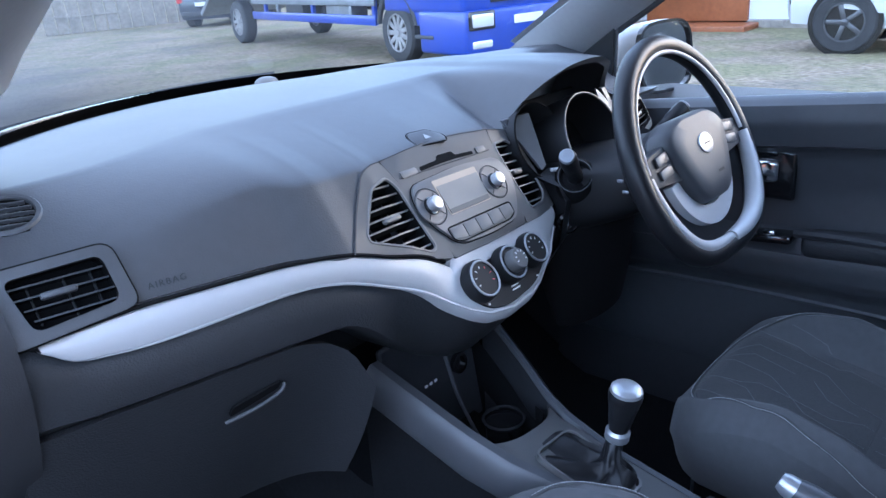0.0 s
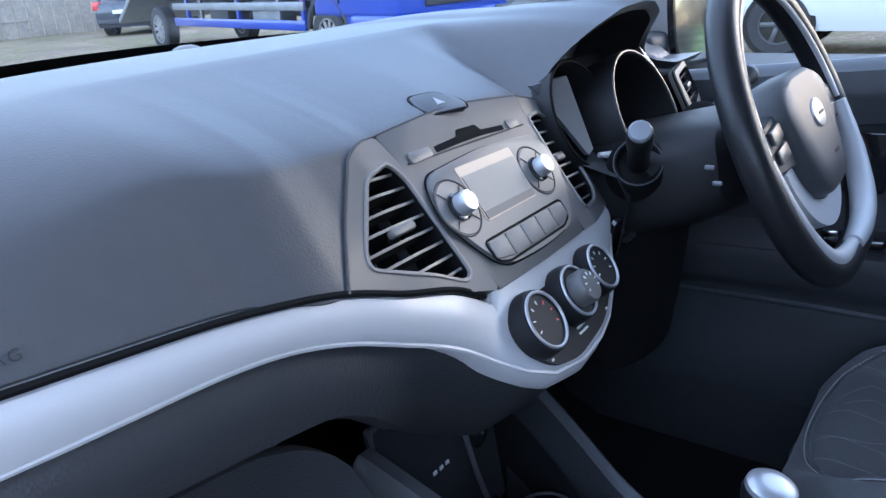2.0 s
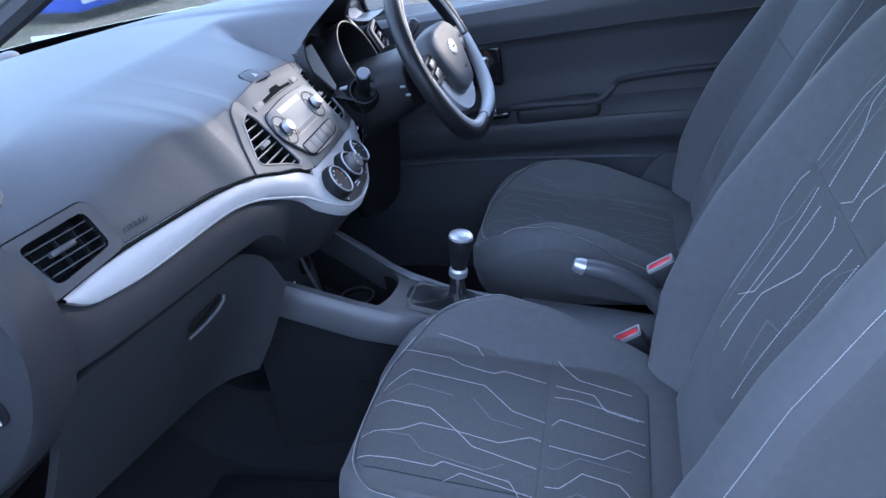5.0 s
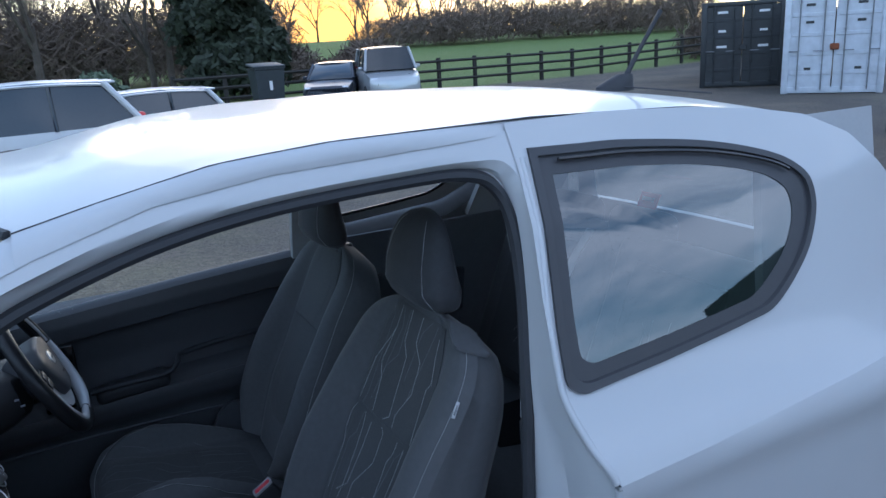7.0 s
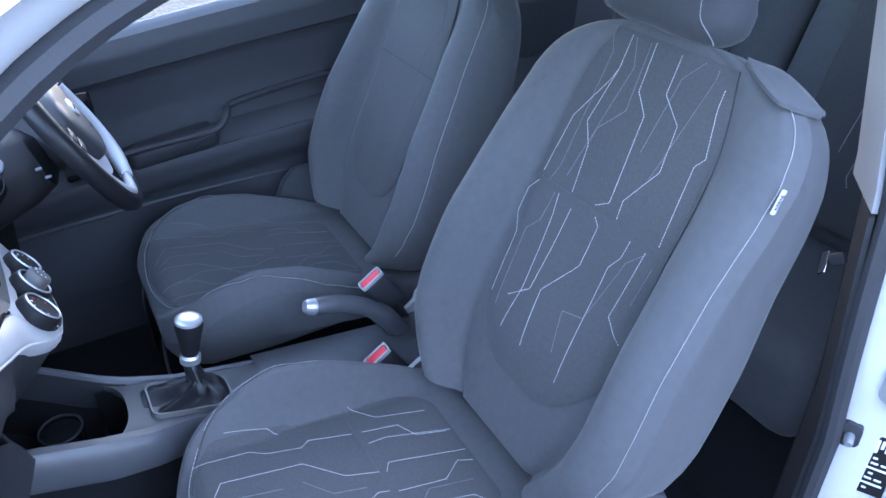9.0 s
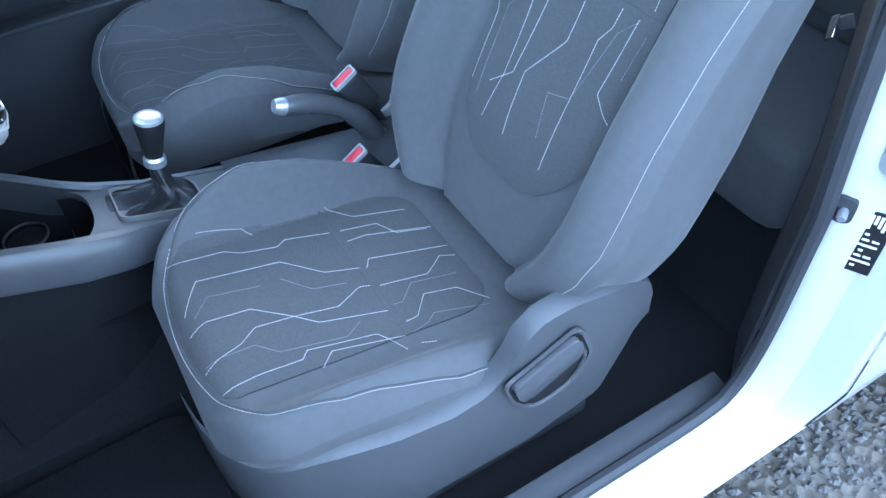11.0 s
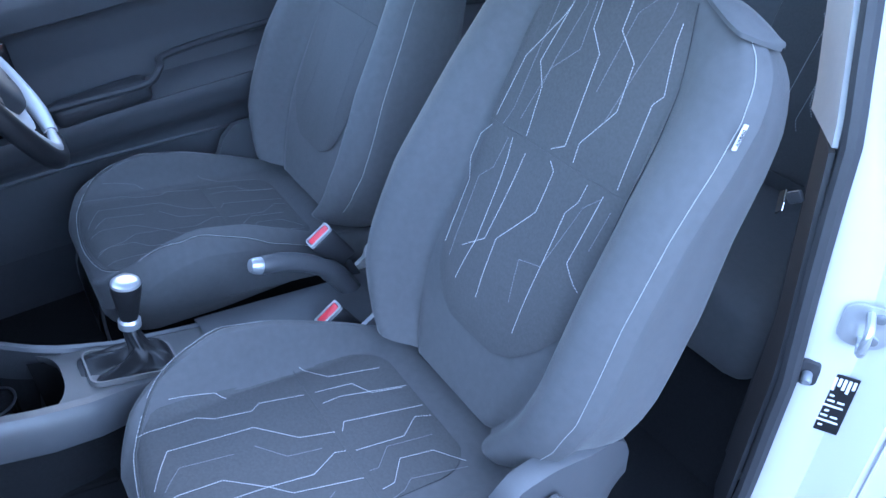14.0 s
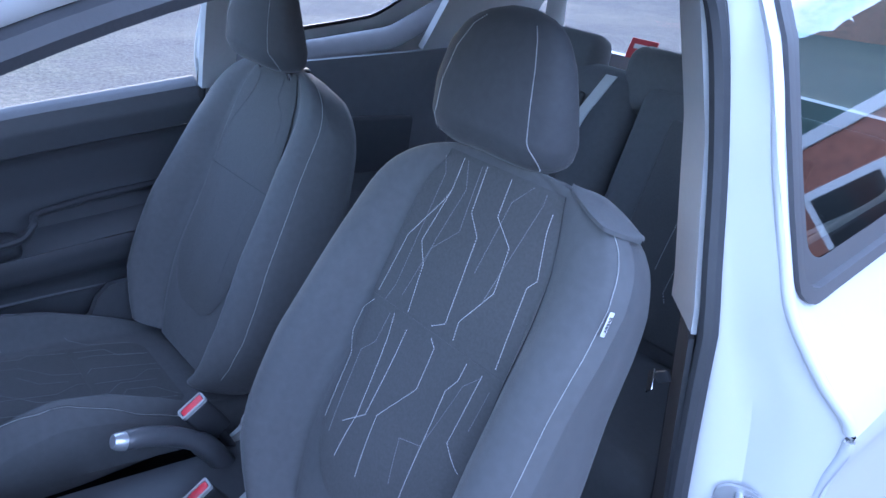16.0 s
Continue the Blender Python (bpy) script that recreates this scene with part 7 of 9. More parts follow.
me.transform(frame_of(pad_skin(-0.430, 0.06) + Vector((0, -0.0006, 0)), (1, -0.24, 0), pad_skin(-0.442, 0.12) - pad_skin(-0.442, 0.06)))
me.materials.append(M["dark"])
lt = new("airbag_lettering", me)
lt.parent, lt.matrix_parent_inverse = dash, dash.matrix_basis.inverted()

# instrument binnacle
bin_o = thing("instrument_binnacle", "black hooded instrument cluster unlit", "instrument panel", (0.33, 0.3, 0.95))
rim_x = [0.345 + 0.153 * math.sin(math.pi / 2 * k / 24) for k in range(-24, 25)]
front = [Vector((x, *lip(x))) for x in rim_x]
rings = [[Vector((0.345 + (p.x - 0.345) * s, p.y + dy, 0.885 + (p.z - 0.885) * s2)) for p in front] for dy, s, s2 in ((0.004, 1.0, 1.0), (0.008, 0.995, 0.985), (0.03, 0.985, 0.965), (0.07, 0.96, 0.92), (0.105, 0.86, 0.80), (0.115, 0.5, 0.4), (0.115, 0.02, 0.0))]
part("hood_inner", loft(rings, False), "dark", bin_o, "black inner shroud of the dial hood")
for sd in (-1, 1):
    part("shroud_cheek", grid(lambda f, g: Vector((0.345 + sd * ((0.157 if sd < 0 else 0.150) - 0.040 * g * (1 - 0.75 * f) - 0.018 * f), 0.305 - 0.055 * f - 0.016 * g * (1 - f), 0.972 - 0.078 * f + 0.004 * g)), np.linspace(0, 1, 10), np.linspace(-0.15 if sd < 0 else 0, 1, 8), 0.006, (0, 1, 0)), "dash", bin_o, "grey cheek beside the dials")
part("cluster_face", rbox((0.25, 0.012, 0.13), pose(0.345, 0.335, 0.915, -25), 0.02, 3), "matte", bin_o, "black dial face")
for x, y, z, r in ((0.238, 0.272, 0.930, 0.064), (0.345, 0.238, 0.915, 0.078)):
    m = frame_of(Vector((x, y, z)), (1, 0, 0), (0, 0.42, 0.908))
    around = np.linspace(0, 2 * math.pi, 48, endpoint=False)
    tubew = part("dial_tube", loft([[m @ Vector((r * s * math.cos(a), r * s * math.sin(a), h)) for a in around] for s, h in ((0.90, -0.075), (0.97, -0.02), (0.985, 0.0), (1.02, 0.003), (1.055, -0.003), (1.06, -0.07))], True, False), "label", bin_o, "deep black dial tube")
    # speed dial's rim is given lighter plastic to look lit; the other stays black
    part("tube_rim", closed_tube([m @ Vector((r * 1.02 * math.cos(a), r * 1.02 * math.sin(a), 0.002)) for a in around], 0.0016, 6, (0, -0.908, 0.42)), "console" if r > 0.07 else "matte", tubew, "tube rim, lightened on the speed dial to look lit")
    part("dial_face", lathe([(0, 0), (r * 0.90, 0), (r * 0.90, 0.002), (0, 0.002)], m @ pose(0, 0, -0.072), 36), "gloss", tubew)
part("dial_band", grid(lambda a, q: frame_of(Vector((0.345, 0.238, 0.915)), (1, 0, 0), (0, 0.42, 0.908)) @ Vector(((0.082 + 0.026 * q) * math.cos(a), (0.082 + 0.026 * q) * math.sin(a), 0.001 - 0.010 * q)), np.linspace(radians(-40), radians(48), 24), np.linspace(0, 1, 5), 0.004), "dash", bin_o, "light grey band round the speed dial")
part("lower_ledge", tube([(0.224, 0.247, 0.889), (0.25, 0.236, 0.884), (0.285, 0.228, 0.882)], [0.003, 0.005, 0.004], 8), "silver", bin_o, "bright ledge under the dials")

# ---- steering column and wheel ----
col = thing("steering_column", "black steering column cowl with stalks", "steering column", (0.34, 0.2, 0.8))
c0, c1 = Vector((0.345, 0.105, 0.880)), Vector((0.345, 0.34, 0.80))
rings = []
for f, w, h in ((0.0, 0.080, 0.036), (0.05, 0.108, 0.050), (0.2, 0.124, 0.058), (0.6, 0.126, 0.066), (1.0, 0.126, 0.075)):
    c = c0.lerp(c1, f)
    rings.append([c + Vector((w * math.copysign(abs(math.cos(a)) ** 0.55, math.cos(a)), 0.32 * h * math.sin(a), 0.93 * h * math.copysign(abs(math.sin(a)) ** 0.6, math.sin(a)))) for a in np.linspace(0, 2 * math.pi, 40, endpoint=False)])
# cowl colour taken down to near-black, with the shade around it included
part("cowl", loft(rings), "label", col, "black plastic cowl, darkened for shade")
for p in ((0.2195, 0.121, 0.888), (0.2195, 0.112, 0.872)):
    part("cowl_clip", rbox((0.004, 0.010, 0.005), pose(*p, 0, 0, 10), 0.0015, 2), "steel", col)
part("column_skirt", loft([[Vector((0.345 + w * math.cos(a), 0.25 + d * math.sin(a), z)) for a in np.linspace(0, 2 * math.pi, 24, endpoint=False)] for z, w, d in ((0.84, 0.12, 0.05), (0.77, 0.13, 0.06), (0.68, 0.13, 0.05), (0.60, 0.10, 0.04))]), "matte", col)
for sd in (-1, 1):
    a, b = Vector((0.345 + sd * 0.127, 0.198, 0.886)), Vector((0.345 + sd * 0.193, 0.170, 0.936))
    d = (b - a).normalized()
    st = part("stalk", tube([a, a.lerp(b, 0.5), a.lerp(b, 0.62), a.lerp(b, 0.96), b], [0.0125, 0.0120, 0.0135, 0.0135, 0.0125], 16), "leather", col, "black control stalk")
    m = frame_of(b, d.orthogonal(), d.cross(d.orthogonal()))
    part("stalk_cap", lathe([(0, 0), (0.0118, 0), (0.0118, 0.003), (0.010, 0.0048), (0, 0.0052)], m, 18), "steel", st, "grey end cap")
    m = frame_of(a, d.orthogonal(), d.cross(d.orthogonal()))
    boot = part("stalk_boot", lathe([(0.036, -0.03), (0.033, -0.006), (0.028, 0.002), (0.024, 0.002), (0.020, -0.006), (0, -0.008)], m, 28), "matte", col, "round black stalk boot")
    part("boot_edge", closed_tube([m @ Vector((0.0265 * math.cos(q), 0.0265 * math.sin(q), 0.0022)) for q in np.linspace(0, 2 * math.pi, 28, endpoint=False)], 0.0007, 6, d), "console", boot)
part("ignition_barrel", lathe([(0, 0), (0.019, 0), (0.019, 0.012), (0.015, 0.015), (0.011, 0.010), (0, 0.008)], frame_of(Vector((0.232, 0.226, 0.803)), (0.8, -0.6, 0), (0, 0, 1)), 24), "gloss", col, "black ignition barrel")
part("barrel_slot", rbox((0.003, 0.009, 0.002), frame_of(Vector((0.2255, 0.217, 0.803)), (0.8, -0.6, 0), (0, 0, 1)), 0.0005, 1), "steel", col)

whl = thing("steering_wheel", "black leather steering wheel with silver spokes", "steering wheel", (0.345, 0.065, 0.905))
WM = frame_of(Vector((0.345, 0.062, 0.905)), (1, 0, 0), (0, 0.43, 0.903))
RR = 0.178
rim = []
for k in range(72):
    a = 2 * math.pi * k / 72
    flat = 1.0 - 0.16 * max(0, -math.sin(a)) ** 4
    rim.append(WM @ Vector((RR * math.cos(a), RR * math.sin(a) * flat, 0.0)))
part("rim", closed_tube(rim, 0.0165, 12, WM.to_3x3() @ Vector((0, 0, 1))), "leather", whl, "black leather rim")


def arc(a0, a1, r, z, n=30):
    return [WM @ Vector((r * math.cos(radians(a)), r * math.sin(radians(a)) * (1.0 - 0.16 * max(0, -math.sin(radians(a))) ** 4), z)) for a in np.linspace(a0, a1, n)]


for a0, a1 in ((-91, 0), (-180, -89)):
    part("silver_insert", tube(arc(a0, a1, RR - (0.012 if a1 == 0 else 0.0135), 0.007, 44), [(0.011 if a1 == 0 else 0.007) + 0.004 * math.sin(math.pi * k / 43) for k in range(44)], 12), "silver", whl, "satin silver rim insert")
part("inner_bead", tube(arc(2, 178, RR - 0.0135, 0.010, 50), 0.0035, 8), "silver", whl, "silver bead inside the rim")
hubo = rounded([(-0.100, 0.040), (-0.055, 0.064), (0.055, 0.064), (0.100, 0.040), (0.080, -0.018), (0.046, -0.074), (-0.046, -0.074), (-0.080, -0.018)], 0.026, 5)
def soft(outline, levels, m):
    c = (sum(p[0] for p in outline) / len(outline), sum(p[1] for p in outline) / len(outline))
    return loft([[m @ Vector((c[0] + (x - c[0]) * s, c[1] + (y - c[1]) * s, z)) for x, y in outline] for s, z in levels])


hub = part("airbag_cover", soft(hubo, ((0.9, -0.03), (1.0, -0.02), (1.0, 0.006), (0.97, 0.015), (0.90, 0.020), (0.6, 0.0222), (0.2, 0.0228), (0.02, 0.023)), WM), "cover", whl, "dark grey airbag cover")
bd = part("badge", lathe([(0, 0), (0.019, 0), (0.0185, 0.0025), (0.015, 0.0035), (0, 0.0035)], WM @ pose(0, 0.012, 0.0225) @ Matrix.Diagonal((1.15, 0.85, 1, 1)), 32), "knob", hub, "oval chrome badge")
part("badge_bar", rbox((0.020, 0.003, 0.001), WM @ pose(0, 0.012, 0.0265), 0, 1), "label", bd)
part("cover_print", rbox((0.018, 0.004, 0.0006), WM @ pose(0.018, -0.036, 0.0232), 0, 1), "label", hub)
for sd in (-1, 1):
    sp = part("side_spoke", soft(rounded([(sd * 0.058, 0.040), (sd * 0.166, 0.026), (sd * 0.172, -0.016), (sd * 0.058, -0.026)][::sd], 0.008, 4), ((0.9, -0.016), (1.0, -0.010), (1.0, 0.002), (0.94, 0.006), (0.5, 0.007), (0.02, 0.007)), WM), "dark", whl, "dark spoke with buttons")
    for j in range(2):
        part("wheel_button", rbox((0.036, 0.015, 0.004), WM @ pose(sd * 0.116, 0.018 - 0.020 * j, 0.0095, 0, 0, -sd * 6), 0.0018, 2), "console", sp)
bow_o = [(0.104 * math.cos(radians(a)), -0.012 + 0.098 * math.sin(radians(a))) for a in np.linspace(-172, -8, 30)]
bow_i = [(0.078 * math.cos(radians(a)), -0.012 + 0.068 * math.sin(radians(a))) for a in np.linspace(-8, -172, 30)]
part("lower_bow", prism(bow_o + bow_i, 0.014, WM @ pose(0, 0, -0.014), 0.003), "silver", whl, "silver bow below the hub")
part("hub_boss", lathe([(0.05, 0), (0.06, 0.02), (0.055, 0.06)], WM @ pose(0, 0, -0.075), 28), "dark", whl)

# ---- centre console ----
con = thing("centre_console", "dark plastic centre console with cup holders", "console", (0, 0.1, 0.3))


def rail_z(y):
    return lerp(y, (-0.45, -0.12, 0.03, 0.148, 0.30, 0.34), (0.500, 0.535, 0.580, 0.630, 0.686, 0.70))


def rail_x(y):
    return lerp(y, (-0.45, -0.1, 0.03, 0.09, 0.15, 0.34), (0.083, 0.086, 0.096, 0.121, 0.134, 0.146))


def far_rail_x(y):
    return lerp(y, (-0.12, 0.03, 0.10, 0.14, 0.19, 0.24, 0.312), (0.048, 0.034, 0.032, 0.040, 0.064, 0.085, 0.112))


for sd in (-1, 1):
    rows, rows2, rows3 = [], [], []
    for y in np.linspace(-0.12, 0.312, 30):
        x, z = (rail_x(y), rail_z(y)) if sd < 0 else (far_rail_x(y) + 0.006, rail_z(y) - 0.018)
        w = 0.018 if sd < 0 else 0.012
        h = lerp(y, (-0.12, 0.05, 0.15, 0.335), (0.050, 0.054, 0.062, 0.060))
        rows.append([Vector((sd * (x - 0.010), y, z - h - 0.004)), Vector((sd * (x + 0.010), y, z - h)), Vector((sd * (x + 0.012), y, z - h + 0.006)), Vector((sd * (x + 0.011), y, z - 0.026)), Vector((sd * (x + 0.006), y, z - 0.006)), Vector((sd * (x - 0.001), y, z)), Vector((sd * (x - w + 0.003), y, z - 0.001)), Vector((sd * (x - w), y, z - 0.008))])
        if y > 0.09:
            rows3.append([Vector((sd * (x - w), y, z - 0.007)), Vector((sd * (x - w - 0.004), y, 0.44))])
        rows2.append([Vector((sd * (x + 0.004), y + 0.03, 0.26)), Vector((sd * (x - 0.006), y + 0.03, z - h + 0.01))])
    mid_end = sum(rows[-1], Vector()) / 8
    rows.append([p.lerp(mid_end, 0.15) + Vector((0, 0.004, 0)) for p in rows[-1]])
    rows.append([mid_end + Vector((0, 0.005, 0))] * 8)
    part("console_side", loft(rows, False), "console", con, "dark grey console rail")
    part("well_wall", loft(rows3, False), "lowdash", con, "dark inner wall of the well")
    part("console_skirt", loft(rows2, False), "carpet", con, "dark carpeted console side")


def deck_point(q, y):
    f = (q + 1) / 2
    return Vector(((0.010 - rail_x(y)) * (1 - f) + far_rail_x(y) * f, y + 0.026 * smooth01((y - 0.05) / 0.05) * (abs(q) ** 3), rail_z(y) - 0.003 - 0.018 * f))


part("console_deck", grid(deck_point, np.linspace(-1, 1, 25), np.linspace(-0.12, 0.110, 14), 0.016, (0, 0, -1)), "fascia", con, "satin grey gear deck")
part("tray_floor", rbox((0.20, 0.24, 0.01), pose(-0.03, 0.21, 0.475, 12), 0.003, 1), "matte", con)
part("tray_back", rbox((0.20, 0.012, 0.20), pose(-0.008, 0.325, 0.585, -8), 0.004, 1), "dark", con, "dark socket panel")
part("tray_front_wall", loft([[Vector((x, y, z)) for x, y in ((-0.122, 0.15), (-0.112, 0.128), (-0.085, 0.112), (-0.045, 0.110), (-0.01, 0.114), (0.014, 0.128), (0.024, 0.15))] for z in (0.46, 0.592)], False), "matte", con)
part("tray_divider", tube(spline([(-0.015, 0.29, 0.66), (-0.01, 0.27, 0.58), (0.0, 0.235, 0.50)], 12), 0.0032, 6), "dash", con)
for k in range(3):
    part("socket_mark", rbox((0.006, 0.0015, 0.004), pose(-0.035 + 0.011 * k, 0.3135, 0.597, -8), 0, 1), "print", con)
part("power_socket", lathe([(0.017, 0), (0.017, 0.008), (0.012, 0.008), (0.012, 0.002), (0, 0.002)], frame_of(Vector((0.045, 0.318, 0.60)), (1, 0, 0), (0, 0.1, 1)), 24), "gloss", con, "capped power socket")
for x, y in ((0.026, 0.212),):
    part("cup_ring", closed_tube([Vector((x + 0.032 * math.cos(a), y + 0.032 * math.sin(a), 0.545)) for a in np.linspace(0, 2 * math.pi, 32, endpoint=False)], 0.002, 6), "dark", con, "round cup holder ring")
    part("cup_wall", loft([[Vector((x + 0.032 * s * math.cos(a), y + 0.032 * s * math.sin(a), z)) for a in np.linspace(0, 2 * math.pi, 28, endpoint=False)] for s, z in ((1, 0.54), (0.9, 0.47))], True, True), "gloss", con)
    part("cup_grip", rbox((0.012, 0.006, 0.03), pose(x + 0.03, y - 0.03, 0.525), 0.002, 1), "console", con)
part("tunnel_cover", loft([[Vector((sx2 * 0.075, y, 0.30)), Vector((sx2 * 0.070, y, z)), Vector((sx2 * 0.03, y, z + 0.012)), Vector((-sx2 * 0.03, y, z + 0.012)), Vector((-sx2 * 0.070, y, z)), Vector((-sx2 * 0.075, y, 0.30))] for y, z, sx2 in ((-0.10, 0.518, 1), (-0.2, 0.502, 1.05), (-0.35, 0.478, 1.1), (-0.60, 0.47, 1.1))], False), "dash", con, "black tunnel cover")

gear = thing("gear_lever", "gear lever with chrome-capped knob and leather gaiter", "gear lever", (0, 0.02, 0.55))
gm = frame_of(Vector((0, 0.0, 0.625)), (1, 0, 0), (0, 0.98, 0.17))
part("knob", lathe([(0, 0), (0.013, 0), (0.015, 0.010), (0.0175, 0.028), (0.021, 0.046), (0.0225, 0.056), (0.021, 0.0615), (0, 0.0615)], gm, 28), "leather", gear, "black knob")
part("knob_cap", lathe([(0, 0.0612), (0.0212, 0.0612), (0.0205, 0.0655), (0.017, 0.0685), (0.008, 0.0692), (0, 0.0692)], gm, 28), "knob", gear, "satin chrome knob cap")
part("knob_collar", lathe([(0.012, -0.018), (0.0165, -0.015), (0.0165, -0.004), (0.013, 0.0), (0, 0.0)], gm, 24), "knob", gear, "bright collar")
grs = []
for k in range(18):
    t = k / 17
    q = max(0.0, (t - 0.45) / 0.55)
    c = Vector((-0.036 * t, 0.004 - 0.004 * t + 0.026 * q ** 1.5, 0.612 - 0.038 * min(1.0, t / 0.62) + 0.006 * q))
    ring = []
    for j in range(48):
        a = 2 * math.pi * j / 48
        ex = 1 - 0.5 * q
        rx, ry = 0.0105 + 0.004 * t + 0.026 * q ** 1.2, 0.0105 + 0.006 * t + 0.046 * q ** 1.2
        crease = math.sin(math.pi * min(1.0, t * 1.05))
        fold = 1 + crease * (0.13 * math.sin(4 * a + 2.5 * t + 0.6) + 0.07 * math.sin(9 * a - 7 * t))
        lift = 0.006 * q * (1 - q) * 4 * math.sin(5 * a + 1.3) + 0.010 * math.sin(math.pi * q) * math.exp(-((a - 4.6) / 0.5) ** 2)
        ring.append(c + Vector((rx * fold * math.copysign(abs(math.cos(a)) ** ex, math.cos(a)), ry * fold * math.copysign(abs(math.sin(a)) ** ex, math.sin(a)), 0.014 * math.sin(a) * q + lift)))
    grs.append(ring)
part("gaiter", loft(grs, True, False), "leather", gear, "creased black leather gaiter")
gf = frame_of(Vector((-0.038, 0.026, 0.578)), (1, 0, -0.10), (0, 0.96, 0.27))
go = rounded([(-0.040, -0.066), (0.036, -0.066), (0.040, 0.054), (-0.044, 0.054)], 0.016, 5)
part("gaiter_frame", ring_plate([(x * 1.06, y * 1.05) for x, y in go], go, 0.010, gf @ pose(0, 0, -0.006)), "radio", gear, "thin grey gaiter frame")

hb = thing("handbrake", "black handbrake lever with a bright release button", "handbrake", (0.03, -0.36, 0.42))
part("lever_grip", tube(spline([(0.022, -0.214, 0.613), (0.023, -0.25, 0.605), (0.026, -0.30, 0.578), (0.03, -0.345, 0.535), (0.03, -0.375, 0.48), (0.03, -0.39, 0.43)], 24), [0.014] + [0.0165] * 12 + [0.020] * 6 + [0.026] * 5, 14), "console", hb, "black grip")
part("release_button", tube([(0.0215, -0.216, 0.6135), (0.021, -0.206, 0.618), (0.021, -0.199, 0.621)], [0.0150, 0.0140, 0.0105], 14), "knob", hb, "satin release button")
part("lever_boot", rbox((0.075, 0.13, 0.08), pose(0.03, -0.395, 0.43), 0.03, 4), "dark", hb)


def buckle(x, y, z, lean, label):
    b = thing("seat_belt_buckle", label, "seat belt buckle", (x, y - 0.05, z - 0.15), "belt buckles")
    m = frame_of(Vector((x, y, z)), (0, 0.85, -0.52), (-1, 0, 0)) @ pose(0, 0, 0, 0, 0, lean)
    part("buckle_body", rbox((0.050, 0.025, 0.082), m @ pose(0, 0, -0.042), 0.007, 3), "dark", b, "black buckle body")
    part("release_key", rbox((0.042, 0.017, 0.012), m @ pose(0, 0, -0.002), 0.003, 2), "red", b, "red release key")
    part("buckle_frame", ring_plate(rounded([(-0.025, -0.0125), (0.025, -0.0125), (0.025, 0.0125), (-0.025, 0.0125)], 0.005, 3), rounded([(-0.022, -0.0095), (0.022, -0.0095), (0.022, 0.0085), (-0.022, 0.0085)], 0.004, 3), 0.006, m @ pose(0, 0, -0.002)), "grey", b, "pale buckle rim")
    part("stalk", tube([(x, y - 0.045, z - 0.07), (x, y - 0.08, z - 0.16)], 0.012, 8, True, 0.4), "dark", b)


buckle(0.073, -0.345, 0.590, 0, "red-buttoned belt buckle beside the driver seat")
buckle(-0.066, -0.288, 0.534, 0, "red-buttoned belt buckle beside the passenger seat")
blt = thing("seat_belt", "black seat belt webbing hanging by the pillar", "seat belt", (-0.60, -0.72, 0.6))
part("webbing", loft([[Vector((x - 0.023, y, z)), Vector((x + 0.023, y - 0.012, z)), Vector((x + 0.023, y - 0.014, z)), Vector((x - 0.023, y - 0.002, z))] for x, y, z in ((-0.52, -0.70, 1.30), (-0.575, -0.705, 1.0), (-0.60, -0.70, 0.7), (-0.60, -0.69, 0.42))]), "rubber", blt, "black webbing")
part("tongue", rbox((0.022, 0.008, 0.016), pose(-0.564, -0.694, 0.886, 0, 38, 0), 0.004, 2), "dark", blt)
part("tongue_plate", rbox((0.012, 0.003, 0.032), pose(-0.551, -0.690, 0.874, 50, 50, 0), 0.001, 1), "chrome", blt, "bright metal tongue")

# ---- the yard ----
def gz(x, y):
    """The yard falls away gently from the car."""
    r = math.hypot(x, y)
    return -0.04 * max(0.0, min(r, 12.0) - 3.0) + 0.045 * max(0.0, min(r, 90.0) - 34.0)


def yard():
    radii = [0, 0.6, 1.2, 1.8, 2.4, 3, 4, 5, 7, 9, 12, 16, 20, 25, 30, 36, 45, 60, 90, 200, 800, 3000]
    rings = []
    for r in radii:
        rings.append([Vector((max(r, 0.001) * math.cos(2 * math.pi * k / 96), max(r, 0.001) * math.sin(2 * math.pi * k / 96), gz(r, 0) + 0.012 * noise.noise(Vector((r * math.cos(k), r * math.sin(k), 0))))) for k in range(96)])
    return tagged(obj("ground", loft(rings, True, False), "ground"), "worn gravel yard with grass patches and a green field", "ground", kind="structure")


yard()


def loose_stones():
    """Loose chippings where the yard shows close by the sill."""
    rng = random.Random(4)
    vs, fs = [], []
    for _ in range(9000):
        x, y = -0.66 - 1.5 * rng.random() ** 1.3, rng.uniform(-1.9, 0.5)
        s = rng.uniform(0.004, 0.013)
        a = rng.uniform(0, 6.28)
        b = len(vs)
        z = gz(x, y) + s * 0.2
        for dx, dy, dz in ((1, 0, 0), (0.2, 0.9, 0.1), (-0.9, 0.3, 0), (-0.3, -0.9, 0.1), (0.1, 0.1, 0.8), (0.0, -0.1, -0.7)):
            dx, dy = dx * rng.uniform(0.6, 1.2), dy * rng.uniform(0.6, 1.2)
            vs.append((x + s * (dx * math.cos(a) - dy * math.sin(a)), y + s * (dx * math.sin(a) + dy * math.cos(a)), z + s * dz))
        for t in ((0, 1, 4), (1, 2, 4), (2, 3, 4), (3, 0, 4), (1, 0, 5), (2, 1, 5), (3, 2, 5), (0, 3, 5)):
            fs.append(tuple(b + q for q in t))
    me = bpy.data.meshes.new("loose_gravel")
    me.from_pydata(vs, [], fs)
    me.materials.append(M["stone"])
    return tagged(new("loose_gravel", me), "loose grey gravel chippings beside the car", "gravel", kind="stuff")


loose_stones()


